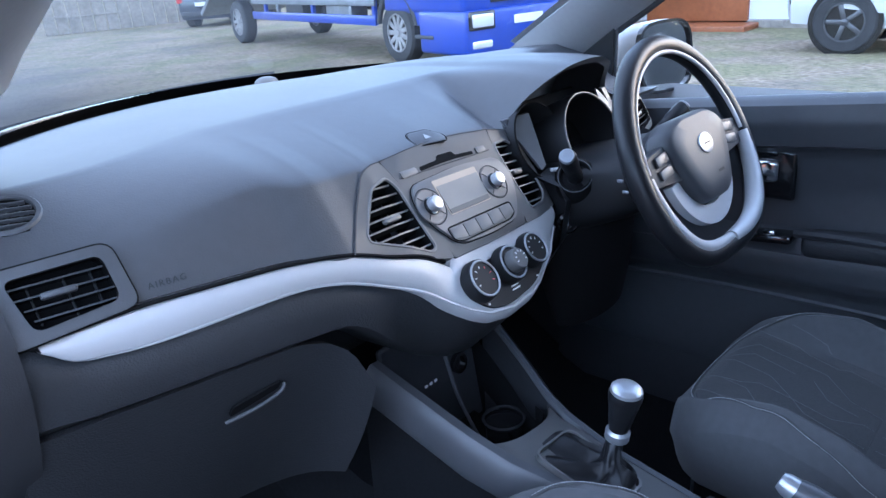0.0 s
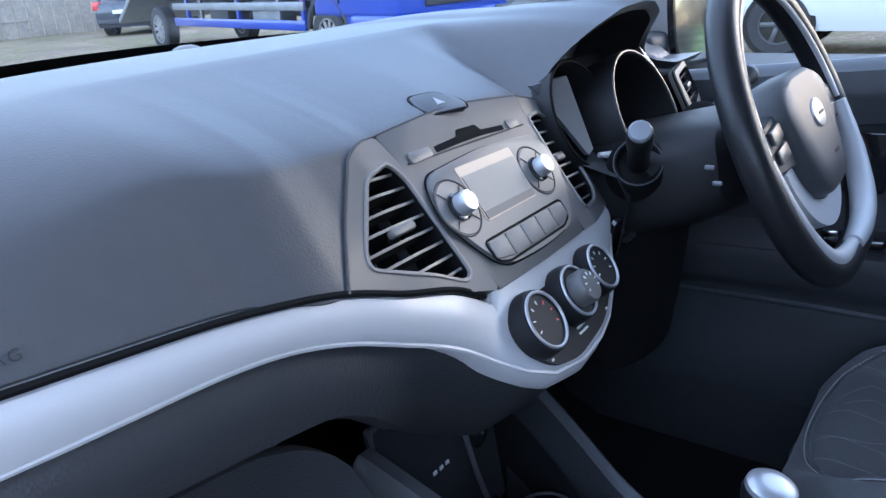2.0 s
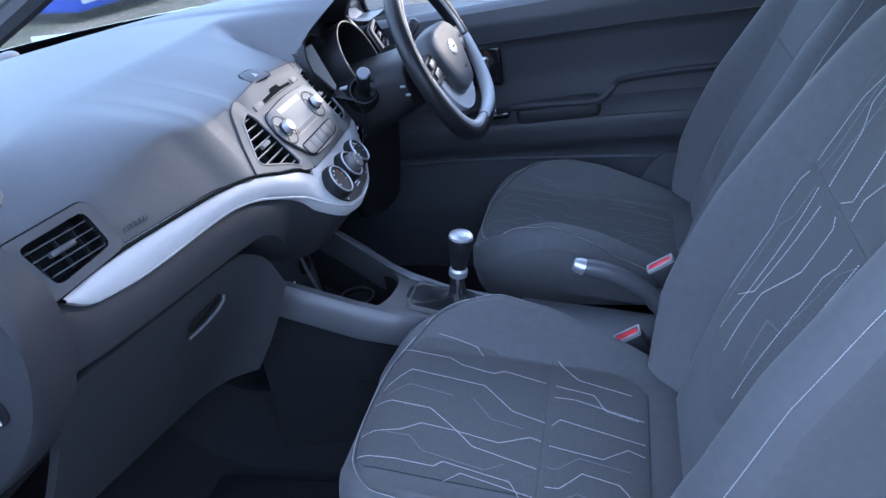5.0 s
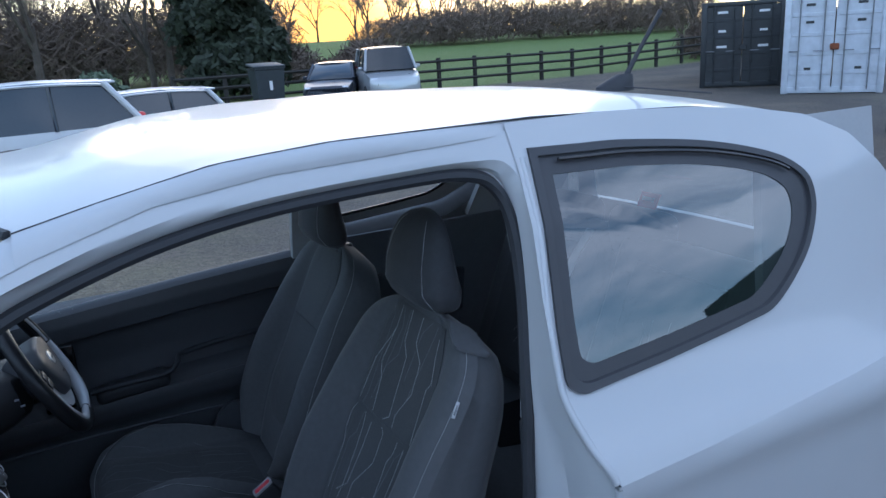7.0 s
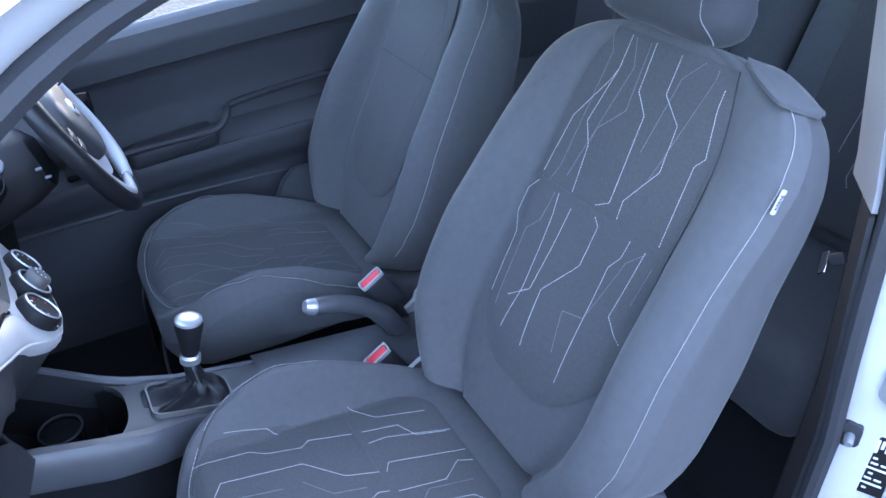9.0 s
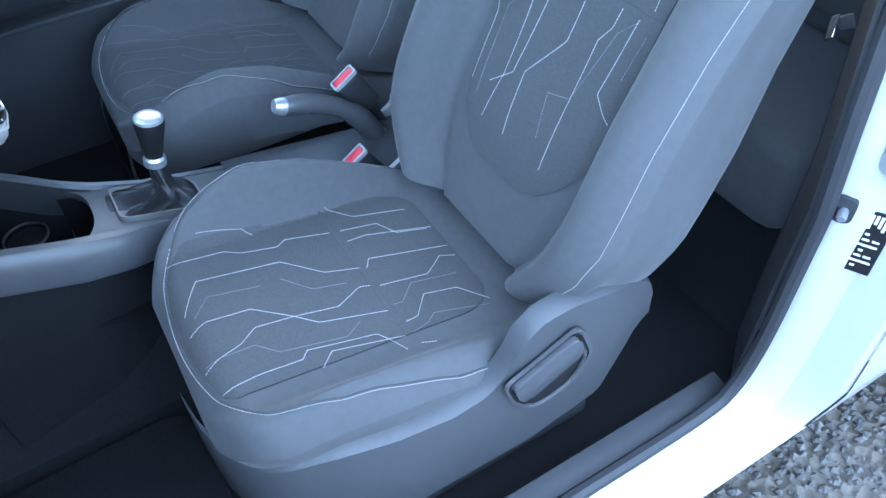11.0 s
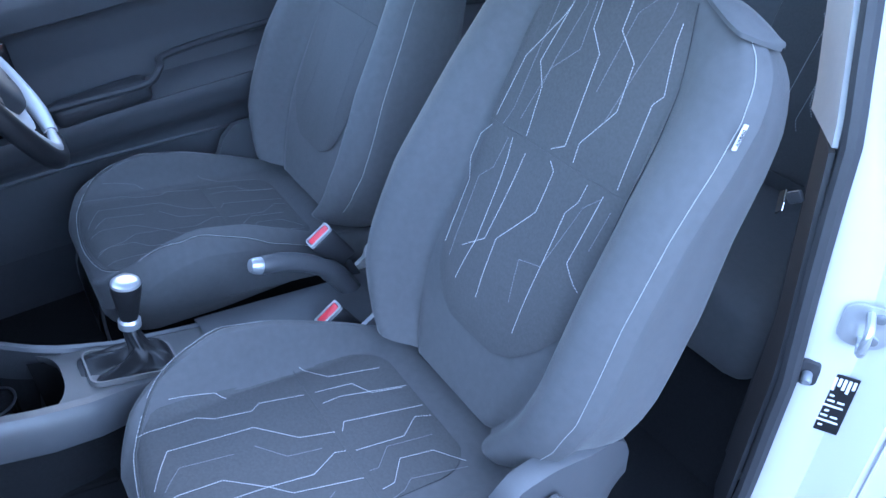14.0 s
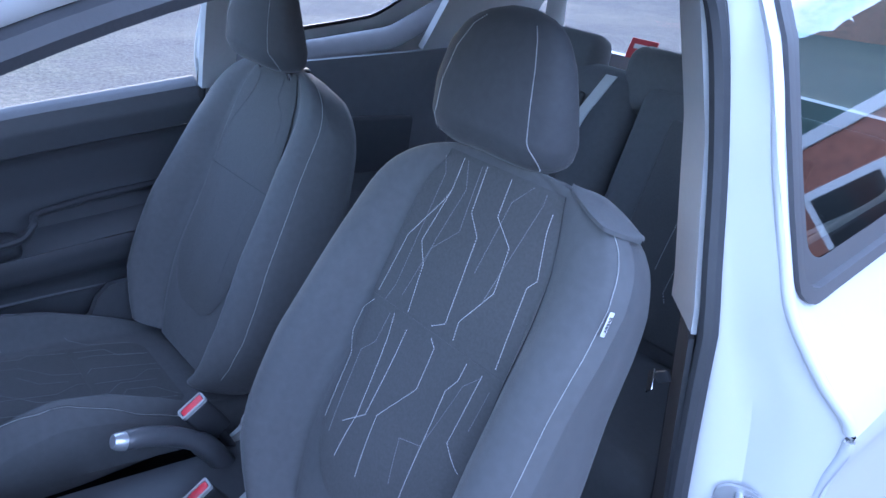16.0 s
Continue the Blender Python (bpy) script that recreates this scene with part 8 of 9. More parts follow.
def wheel(parent, c, r, w, rim_mat, spokes=5):
    """A road wheel in the plane of its car, axle along local x."""
    m = pose(*c, 0, 90, 0)
    ty = part("tyre", loft([[m @ Vector((q * math.cos(a), q * math.sin(a), h)) for a in np.linspace(0, 2 * math.pi, 40, endpoint=False)] for q, h in ((r * 0.60, -w * 0.30), (r * 0.64, -w / 2), (r * 0.93, -w / 2), (r, -w * 0.36), (r, w * 0.36), (r * 0.93, w / 2), (r * 0.64, w / 2), (r * 0.60, w * 0.30))], True, False), "tyre", parent, "black tyre")
    part("rim", lathe([(0, -w * 0.08), (r * 0.56, -w * 0.10), (r * 0.61, -w * 0.30), (r * 0.61, w * 0.30), (r * 0.56, w * 0.10), (0, w * 0.08)], m, 32), "matte", ty)
    for sd in (-1, 1):
        for k in range(spokes):
            part("rim_spoke", rbox((r * 0.16, r * 0.60, w * 0.10), m @ pose(0, 0, sd * w * 0.38, 0, 0, 360 * k / spokes) @ pose(0, r * 0.32, 0), 0.008, 2), rim_mat, ty)
        part("rim_lip", closed_tube([m @ Vector((r * 0.61 * math.cos(a), r * 0.61 * math.sin(a), sd * w * 0.44)) for a in np.linspace(0, 2 * math.pi, 28, endpoint=False)], r * 0.035, 6, (1, 0, 0)), rim_mat, ty)
        part("hub_cap", lathe([(0, 0), (r * 0.14, 0), (r * 0.11, 0.02), (0, 0.03)], m @ pose(0, 0, sd * w * 0.40, 0 if sd > 0 else 180), 16), rim_mat, ty)
    return ty


def parked(name, label, at, turn, length, width, height, paint, glass_from, front_up, wheel_r, rim_mat, kind="car", estate=True, base=0.25):
    """A parked car facing local +y, origin on the ground at its middle."""
    o = thing(name, label, "car", at)
    L, W, H = length / 2, width / 2, height
    belt_z = 0.60 * H
    # lower body
    st = []
    for y, zl, zu, w in ((-L, base + 0.15, belt_z * 0.92, W * 0.86), (-L + 0.06, base, belt_z, W * 0.94), (-L * 0.75, base - 0.03, belt_z + 0.02, W), (0, base - 0.04, belt_z, W), (L * 0.45, base - 0.03, belt_z - 0.02, W), (L * 0.75, base, belt_z - front_up, W * 0.98), (L - 0.08, base + 0.02, belt_z - front_up - 0.10, W * 0.90), (L, base + 0.12, belt_z - front_up - 0.22, W * 0.78)):
        st.append([Vector((s * w * q, y, z)) for s, q, z in ((-1, 0.93, zl), (-1, 1.0, zl + 0.22), (-1, 1.0, zu - 0.12), (-1, 0.95, zu), (-0.5, 0.95, zu + 0.02), (0.5, 0.95, zu + 0.02), (1, 0.95, zu), (1, 1.0, zu - 0.12), (1, 1.0, zl + 0.22), (1, 0.93, zl))])
    pts = [part("body", loft(st), paint, o, "painted lower body")]
    # cabin: pillars and roof over a dark glass house
    y0, y1, y2, y3 = glass_from
    def house(shrink, z0):
        rr = []
        for y, z, w in ((y0, belt_z + z0, 0.92), (y1, H - 0.03, 0.76), ((y1 + y2) / 2, H, 0.78), (y2, H - 0.03, 0.77), (y3, belt_z + z0, 0.90)):
            rr.append((y * 1.0, z, w * W * shrink))
        return rr
    rings = []
    for y, z, w in house(0.985, 0.0):
        zt = z - 0.015
        rings.append([Vector((-W * 0.93, y, belt_z)), Vector((-w, y, max(zt - 0.03, belt_z + 0.002))), Vector((-w * 0.9, y, max(zt, belt_z + 0.004))), Vector((w * 0.9, y, max(zt, belt_z + 0.004))), Vector((w, y, max(zt - 0.03, belt_z + 0.002))), Vector((W * 0.93, y, belt_z))])
    pts.append(part("glasshouse", loft(rings), "carglass", o, "dark car glass"))
    hs = house(1.0, 0.0)
    roof = []
    for t in np.linspace(0, 1, 9):
        y = y1 + (y2 - y1) * t
        z = H - 0.03 + 0.035 * math.sin(math.pi * t)
        roof.append([Vector((s * W * 0.80, y, z - 0.05 * abs(s) ** 4)) for s in np.linspace(-1, 1, 9)] + [Vector((s * W * 0.79, y, z - 0.07)) for s in np.linspace(1, -1, 9)])
    pts.append(part("roof", loft(roof), paint, o))
    for sd in (-1, 1):
        for a, b in (((y0, belt_z), (y1, H - 0.06)), ((y2, H - 0.06), (y3, belt_z))):
            pts.append(part("pillar", tube([(sd * W * 0.93, a[0], a[1]), (sd * W * 0.785, b[0], b[1])] if a[1] < b[1] else [(sd * W * 0.785, a[0], a[1]), (sd * W * 0.93, b[0], b[1])], 0.045, 8), paint, o))
        for f in (0.36, 0.66):
            y = y0 + (y3 - y0) * f
            pts.append(part("pillar", tube([(sd * W * 0.945, y, belt_z), (sd * W * 0.80, y + 0.02, H - 0.07)], 0.028, 8), "gloss", o))
        pts.append(part("tail_lamp", rbox((0.22, 0.22, 0.26), pose(sd * W * 0.86, -L + 0.10, belt_z - 0.06), 0.05, 3), "lamp", o, "red tail lamp"))
        pts.append(part("head_lamp", rbox((0.24, 0.22, 0.13), pose(sd * W * 0.72, L - 0.16, belt_z - front_up - 0.16), 0.04, 3), "headlamp", o, "clear headlamp"))
        pts.append(part("side_mirror", rbox((0.14, 0.10, 0.11), pose(sd * (W + 0.06), y3 - 0.35, belt_z + 0.08), 0.03, 3), paint, o))
        for y in (-L * 0.64, L * 0.66):
            pts.append(part("arch_lining", lathe([(0, -0.11), (wheel_r * 1.12, -0.11), (wheel_r * 1.14, 0.085), (wheel_r * 1.02, 0.085)], pose(sd * (W - 0.10), y, wheel_r, 0, 90 * sd), 28), "gloss", o))
            pts.append(wheel(o, (sd * (W - 0.10), y, wheel_r), wheel_r, 0.22, rim_mat))
        for f in (0.30, 0.62):
            pts.append(part("door_handle", rbox((0.03, 0.20, 0.035), pose(sd * (W + 0.008), y0 + (y3 - y0) * f, belt_z - 0.10), 0.01, 2), paint, o))
    pts.append(part("rear_spoiler", rbox((W * 1.4, 0.20, 0.03), pose(0, y1 - 0.06, H - 0.06), 0.012, 2), paint, o))
    pts.append(part("bumper", rbox((W * 1.75, 0.10, 0.16), pose(0, -L + 0.02, base + 0.16), 0.04, 3), "rubber", o, "dark bumper"))
    pts.append(part("plate", rbox((0.5, 0.012, 0.11), pose(0, -L - 0.035, belt_z - 0.24), 0.004, 1), "print", o, "blank number plate"))
    m = pose(*at, 0, 0, turn)
    o.matrix_basis = m
    for q in o.children:
        q.matrix_parent_inverse = Matrix.Identity(4)
    return o


parked("white_suv", "white sport utility vehicle on dark alloy wheels", (10.45, 0.76, gz(9.6, 0.5)), 0, 4.37, 1.90, 1.62, "white", (-2.0, -1.55, 0.2, 1.05), 0.10, 0.37, "rim", base=0.32)
parked("white_hatchback_parked", "white hatchback parked with red tail lamps", (12.7, -1.1, gz(12, -2)), 2, 3.8, 1.66, 1.42, "white", (-1.85, -1.45, 0.1, 0.95), 0.10, 0.30, "alloy")
parked("silver_pickup", "silver van facing the yard", (22.9, -10.6, gz(23, -10)), 74, 4.4, 1.80, 1.85, "silvercar", (-2.1, -1.95, 0.75, 1.35), 0.10, 0.33, "rim")
parked("dark_estate", "dark estate car beside the silver van", (25.0, -9.5, gz(25, -8)), 62, 4.3, 1.75, 1.42, "darkcar", (-1.9, -1.4, 0.3, 1.1), 0.10, 0.31, "alloy")
parked("dark_blue_car", "dark blue car parked behind the lorry", (14.6, 22.3, gz(14, 22)), -60, 4.3, 1.80, 1.55, "darkcar", (-1.9, -1.4, 0.3, 1.1), 0.10, 0.34, "alloy")


def lorry():
    """A blue recovery lorry, built facing -y from its front axle."""
    o = thing("blue_lorry", "bright blue flatbed recovery lorry with grey wheels", "lorry", (0, 0, 0))
    part("cab", rbox((2.25, 2.15, 1.75), pose(0, -0.75, 1.62), 0.09, 4), "blue", o, "blue cab")
    part("cab_lower", rbox((2.28, 1.20, 0.62), pose(0, -1.28, 0.49), 0.06, 3), "blue", o, "blue bumper")
    part("cab_skirt", rbox((2.20, 0.60, 0.30), pose(0, -0.80, 0.72), 0.04, 3), "blue", o)
    part("grille", rbox((1.3, 0.05, 0.28), pose(0, -1.84, 1.02), 0.02, 2), "dark", o)
    part("windscreen", rbox((1.95, 0.04, 0.8), pose(0, -1.83, 2.0, -6), 0.03, 2), "carglass", o, "dark lorry windscreen")
    for sd in (-1, 1):
        part("side_window", rbox((0.04, 0.75, 0.6), pose(sd * 1.125, -1.0, 2.0), 0.02, 2), "carglass", o)
        hl = part("lamp_recess", rbox((0.46, 0.06, 0.26), pose(sd * 0.86, -1.885, 0.66), 0.03, 3), "gloss", o)
        part("headlamp", rbox((0.38, 0.05, 0.18), pose(sd * 0.86, -1.91, 0.66), 0.03, 3), "headlamp", hl, "clear headlamp")
        part("fog_lamp", rbox((0.36, 0.06, 0.11), pose(sd * 0.86, -1.87, 0.33), 0.03, 3), "headlamp", o, "front lamp")
        part("arch", tube([(sd * 1.08, 0.56 * math.cos(a), 0.50 + 0.56 * math.sin(a)) for a in np.linspace(0.15, math.pi - 0.15, 24)], 0.05, 8), "dark", o)
        part("door_line", rbox((0.02, 0.03, 1.3), pose(sd * 1.13, -0.42, 1.6), 0.004, 1), "gloss", o)
        part("step", rbox((0.35, 0.5, 0.06), pose(sd * 0.98, -0.82, 0.42), 0.02, 2), "dark", o)
        for y in (0.0, 6.9):
            t = wheel(o, (sd * 0.97, y, 0.45), 0.47, 0.28, "lorryrim", 11)
        part("side_rail", rbox((0.05, 5.3, 0.16), pose(sd * 1.08, 3.3, 0.62), 0.015, 2), "blue", o, "blue side guard")
        part("side_rail", rbox((0.05, 5.3, 0.14), pose(sd * 1.08, 3.3, 0.92), 0.015, 2), "steel", o)
        for y in (0.72, 1.5, 3.0, 4.6, 5.25):
            part("guard_post", rbox((0.07, 0.09, 0.62), pose(sd * 1.06, y, 0.85), 0.012, 2), "steel" if y in (1.5, 4.6) else "blue", o)
        part("side_tank", rbox((0.4, 0.9, 0.46), pose(sd * 0.84, 2.1, 0.78), 0.06, 3), "steel", o, "grey side tank")
        part("side_box", rbox((0.4, 0.8, 0.42), pose(sd * 0.84, 3.9, 0.80), 0.03, 2), "dark", o)
        part("marker_lamp", lathe([(0, 0), (0.05, 0), (0.04, 0.03), (0, 0.04)], pose(sd * 1.10, 0.62, 1.05, 0, 90 * sd), 14), "lamp", o, "orange marker lamp")
    part("chassis", rbox((0.9, 8.6, 0.25), pose(0, 3.6, 0.95), 0.03, 2), "dark", o)
    part("bed", rbox((2.4, 7.5, 0.20), pose(0, 4.45, 1.25), 0.03, 2), "blue", o, "blue flat bed")
    part("headboard", rbox((2.3, 0.08, 0.9), pose(0, 0.55, 1.75), 0.03, 2), "blue", o)
    part("ramp", rbox((2.3, 1.6, 0.12), pose(0, 8.6, 0.95, -28), 0.03, 2), "steel", o, "grey tail ramp")
    part("plate", rbox((0.55, 0.015, 0.12), pose(0, -1.89, 0.62), 0.004, 1), "print", o, "blank number plate")
    part("badge_bar", rbox((0.5, 0.02, 0.07), pose(0, -1.835, 1.24), 0.01, 1), "chrome", o)
    ang = math.degrees(math.atan2(-(9.5 - 7.85), 14.7 - 7.95))
    o.matrix_basis = pose(9.14, 8.07, gz(8, 8.3), 0, 0, ang)
    for q in o.children:
        q.matrix_parent_inverse = Matrix.Identity(4)
    return o


lorry()


def house():
    o = thing("outbuilding", "white rendered outbuilding with a varnished timber door", "building", (13.0, 4.5, 0))
    z0 = gz(13, 4.5) - 0.05
    part("wall", rbox((0.25, 4.9, 2.9), pose(13.2, 4.65, z0 + 1.45), 0.01, 1), "wall", o, "white rendered wall")
    part("wall", rbox((5.0, 0.25, 2.9), pose(15.6, 7.1, z0 + 1.45), 0.01, 1), "wall", o, "white rendered wall")
    part("roof", rbox((6.0, 5.6, 0.12), pose(15.4, 4.65, z0 + 3.2, 0, -14), 0.02, 1), "roof", o, "dark tiled roof")
    dr = part("door", rbox((0.10, 1.9, 2.15), pose(13.05, 5.6, z0 + 1.12), 0.02, 2), "wood", o, "varnished brown timber door")
    for y in (5.15, 6.05):
        part("door_pane", rbox((0.04, 0.62, 1.5), pose(12.99, y, z0 + 1.30), 0.01, 1), "carglass", dr, "glass door pane")
    part("door_step", rbox((0.7, 2.3, 0.14), pose(12.7, 5.6, z0 + 0.07), 0.02, 2), "wood", o, "timber step")
    part("plinth", rbox((0.32, 4.9, 0.18), pose(13.16, 4.65, z0 + 0.09), 0.02, 1), "greybrown", o)
    tb = thing("green_bin", "green plastic wheeled bin by the wall", "bin", (12.5, 7.2, z0))
    part("bin_body", loft([[Vector((12.5 + w * x, 7.2 + w * y, z0 + z)) for x, y in ((-0.29, -0.36), (0.29, -0.36), (0.29, 0.36), (-0.29, 0.36))] for z, w in ((0.05, 0.78), (0.95, 1.0), (1.0, 1.04))]), "green", tb, "", False)
    part("bin_lid", rbox((0.64, 0.80, 0.06), pose(12.5, 7.2, z0 + 1.04, 0, 4), 0.025, 2), "green", tb)
    return o


house()


def yard_fence():
    o = thing("panel_fence", "weathered grey timber panel fence", "fence", (13, 27, 0))
    for k in range(14):
        x, y = 10.2 + 0.42 * k * 0.9, 26.5 - 0.12 * k
        part("board", rbox((0.36, 0.04, 1.7), pose(x, y, gz(x, y) + 0.85, 0, 0, -18), 0.01, 1), "greybrown", o)
    part("rail", rbox((5.6, 0.06, 0.09), pose(12.9, 25.66, gz(12, 26) + 0.55, 0, 0, -16), 0.01, 1), "greybrown", o)
    return o


yard_fence()


def wheelie(x, y, w, h, label):
    o = thing("wheelie_bin", label, "bin", (x, y, gz(x, y)))
    z0 = gz(x, y)
    part("bin_body", loft([[Vector((x + s * a * w, y + s * b * w, z0 + z)) for a, b in ((-0.5, -0.5), (0.5, -0.5), (0.5, 0.5), (-0.5, 0.5))] for z, s in ((0.08, 0.78), (h * 0.92, 1.0), (h * 0.94, 1.05), (h * 0.96, 1.05))]), "binpl", o, "", False)
    part("bin_lid", rbox((w * 1.1, w * 1.1, 0.07), pose(x, y, z0 + h, 0, -5), 0.03, 2), "binpl", o)
    part("print_mark", rbox((0.01, 0.08, 0.24), pose(x - w * 0.51, y, z0 + h * 0.66), 0, 1), "print", o)


wheelie(19.4, -5.55, 0.8, 1.55, "large dark grey wheeled bin with a pale mark")


def container(name, label, c, turn, paint, logos):
    """A shipping container seen by its door end, which faces local -y."""
    o = thing(name, label, "shipping container", (0, 0, 0))
    W, H, D = 2.44, 2.59, 6.06
    for x in (-W / 2 + 0.08, W / 2 - 0.08):
        part("corner_post", rbox((0.16, 0.18, H), pose(x, 0.0, H / 2), 0.015, 2), paint, o)
    part("door_sill", rbox((W, 0.16, 0.16), pose(0, 0, 0.10), 0.015, 2), paint, o)
    part("header", rbox((W, 0.16, 0.12), pose(0, 0, H - 0.06), 0.015, 2), paint, o)
    part("roof", rbox((W - 0.02, D, 0.06), pose(0, D / 2, H - 0.03), 0.01, 1), paint, o)
    for sd in (-1, 1):
        rows = []
        for k in range(61):
            y = 0.05 + (D - 0.1) * k / 60
            dx = (0.0, 0.0, 0.036, 0.036)[k % 4]
            rows.append([Vector((sd * (W / 2 - 0.02 - dx), y, 0.15)), Vector((sd * (W / 2 - 0.02 - dx), y, H - 0.08))])
        part("side_wall", loft(rows, False), paint, o, "corrugated side", False)
        d = part("door_leaf", rbox((W / 2 - 0.17, 0.05, H - 0.30), pose(sd * (W / 4 - 0.07), -0.03, H / 2 + 0.02), 0.01, 1), paint, o, "steel door leaf")
        for z in (0.55, 1.05, 1.55, 2.05):
            part("door_rib", rbox((W / 2 - 0.26, 0.03, 0.10), pose(sd * (W / 4 - 0.07), -0.06, z), 0.01, 1), paint, d)
        for q in (0.22, 0.78):
            x = sd * ((W / 2 - 0.17) * q + 0.02)
            part("lock_rod", tube([(x, -0.10, 0.10), (x, -0.10, H - 0.08)], 0.018, 8), "steel" if paint == "whitebox" else paint, d)
            part("rod_handle", rbox((0.26, 0.03, 0.03), pose(x + 0.1 * sd, -0.13, 1.12), 0.008, 1), "steel", d)
            for z in (0.2, 0.8, 1.7, 2.4):
                part("rod_guide", rbox((0.10, 0.05, 0.07), pose(x, -0.085, z), 0.01, 1), paint, d)
        for k, (w, z) in enumerate(logos):
            part("print_bar", rbox((w, 0.006, 0.07), pose(sd * 0.60, -0.060, z), 0, 1), "print" if paint == "blackbox" else "blackbox", d)
    part("lock_box", rbox((0.22, 0.10, 0.16), pose(0.02, -0.10, 1.22), 0.02, 1), "rust" if paint == "whitebox" else paint, o)
    o.matrix_basis = pose(c[0], c[1], gz(c[0], c[1]), 0, 0, turn)
    for q in o.children:
        q.matrix_parent_inverse = Matrix.Identity(4)
    return o


container("black_container", "black steel shipping container with white print", (15.7, -19.6, 0), 224, "blackbox", ((0.30, 2.28), (0.22, 1.72), (0.30, 1.25)))
container("white_container", "white steel shipping container with a rusty lock", (11.9, -18.7, 0), 215, "whitebox", ((0.22, 2.30), (0.20, 1.86), (0.16, 0.66)))


def rail_fence():
    o = thing("post_and_rail_fence", "dark timber post and rail fence along the field", "fence", (26, -20, 0))
    a, b = Vector((25.5, -4.0, 0)), Vector((27.5, -45.0, 0))
    n = 24
    for k in range(n + 1):
        p = a.lerp(b, k / n)
        z = gz(p.x, p.y)
        part("post", rbox((0.14, 0.14, 1.30), pose(p.x, p.y, z + 0.62), 0.015, 1), "fence", o)
        if k < n:
            q = a.lerp(b, (k + 1) / n)
            for h in (0.42, 0.78, 1.14):
                m = (p + q) / 2
                part("rail", tube([(p.x - 0.08, p.y, z + h), (q.x - 0.08, q.y, gz(q.x, q.y) + h)], 0.055, 4), "fence", o)
    return o


rail_fence()


# ---- trees and hedges ----
def bare_tree(x, y, h, seed, spread=1.0):
    """A leafless tree: trunk, limbs and a haze of fine twigs."""
    rng = random.Random(seed)
    o = thing("bare_tree", "leafless winter tree with a haze of fine twigs", "tree", (x, y, gz(x, y)), "bare trees")
    z0 = gz(x, y)
    limbs, twigs = [], []

    def grow(p, d, length, r, depth):
        q = p + d * length
        (limbs if depth < 2 else twigs).append((p, q, r, r * 0.62))
        if depth >= 5:
            return
        for _ in range(3 if depth < 3 else 4):
            e = (d + Vector((rng.uniform(-1, 1), rng.uniform(-1, 1), rng.uniform(-0.35, 0.75))) * (0.55 + 0.1 * depth) * spread).normalized()
            grow(p.lerp(q, rng.uniform(0.45, 1.0)), e, length * rng.uniform(0.55, 0.8), r * 0.52, depth + 1)

    grow(Vector((x, y, z0 - 0.1)), Vector((rng.uniform(-0.06, 0.06), rng.uniform(-0.06, 0.06), 1)).normalized(), h * 0.34, h * 0.020, 0)

    def skin(items, sides):
        vs, fs = [], []
        for p, q, r1, r2 in items:
            d = (q - p).normalized()
            a = d.orthogonal().normalized()
            b = a.cross(d)
            i = len(vs)
            for c, r in ((p, r1), (q, r2)):
                for k in range(sides):
                    t = 2 * math.pi * k / sides
                    v = c + (a * math.cos(t) + b * math.sin(t)) * max(r, 0.006)
                    vs.append(tuple(v))
            for k in range(sides):
                fs.append((i + k, i + (k + 1) % sides, i + sides + (k + 1) % sides, i + sides + k))
        return vs, fs
    for name, items, sides, mt in (("trunk", limbs, 6, "bark"), ("crown", twigs, 3, "twig")):
        vs, fs = skin(items, sides)
        me = bpy.data.meshes.new(name)
        me.from_pydata(vs, [], fs)
        me.materials.append(M[mt])
        ob = new(name, me)
        ob.parent = o
        ob.matrix_parent_inverse = o.matrix_basis.inverted()
    return o


def clump_mass(name, label, cat, cs, mat, seed, leaf, count, kind="", thin=1.0):
    """A mass of foliage from many small leaf faces about soft cores, with gaps."""
    rng = random.Random(seed)
    vs, fs = [], []
    for (x, y, z, rx, ry, rz) in cs:
        for _ in range(count):
            while True:
                d = Vector((rng.gauss(0, 1), rng.gauss(0, 1), rng.gauss(0, 1))).normalized()
                if d.z > -0.55:
                    break
            r = rng.uniform(0.55, 1.06) * (0.86 + 0.22 * noise.noise(d * 2.3 + Vector((x, y, seed))))
            c = Vector((x + d.x * rx * r, y + d.y * ry * r, z + d.z * rz * r))
            u = Vector((rng.uniform(-1, 1), rng.uniform(-1, 1), rng.uniform(-1, 1))).normalized()
            w = u.orthogonal().normalized()
            s = leaf * rng.uniform(0.5, 1.3)
            i = len(vs)
            for a, b in ((-1, -0.4), (1, -0.4), (1.2, 0.5), (-0.8, 0.5)):
                vs.append(tuple(c + u * a * s + w * b * s * thin))
            fs.append((i, i + 1, i + 2, i + 3))
    me = bpy.data.meshes.new(name)
    me.from_pydata(vs, [], fs)
    me.materials.append(M[mat])
    return tagged(new(name, me), label, cat, kind=kind)


def az_place(az, r):
    a = radians(az)
    return -1.5 + r * math.cos(a), r * math.sin(a)


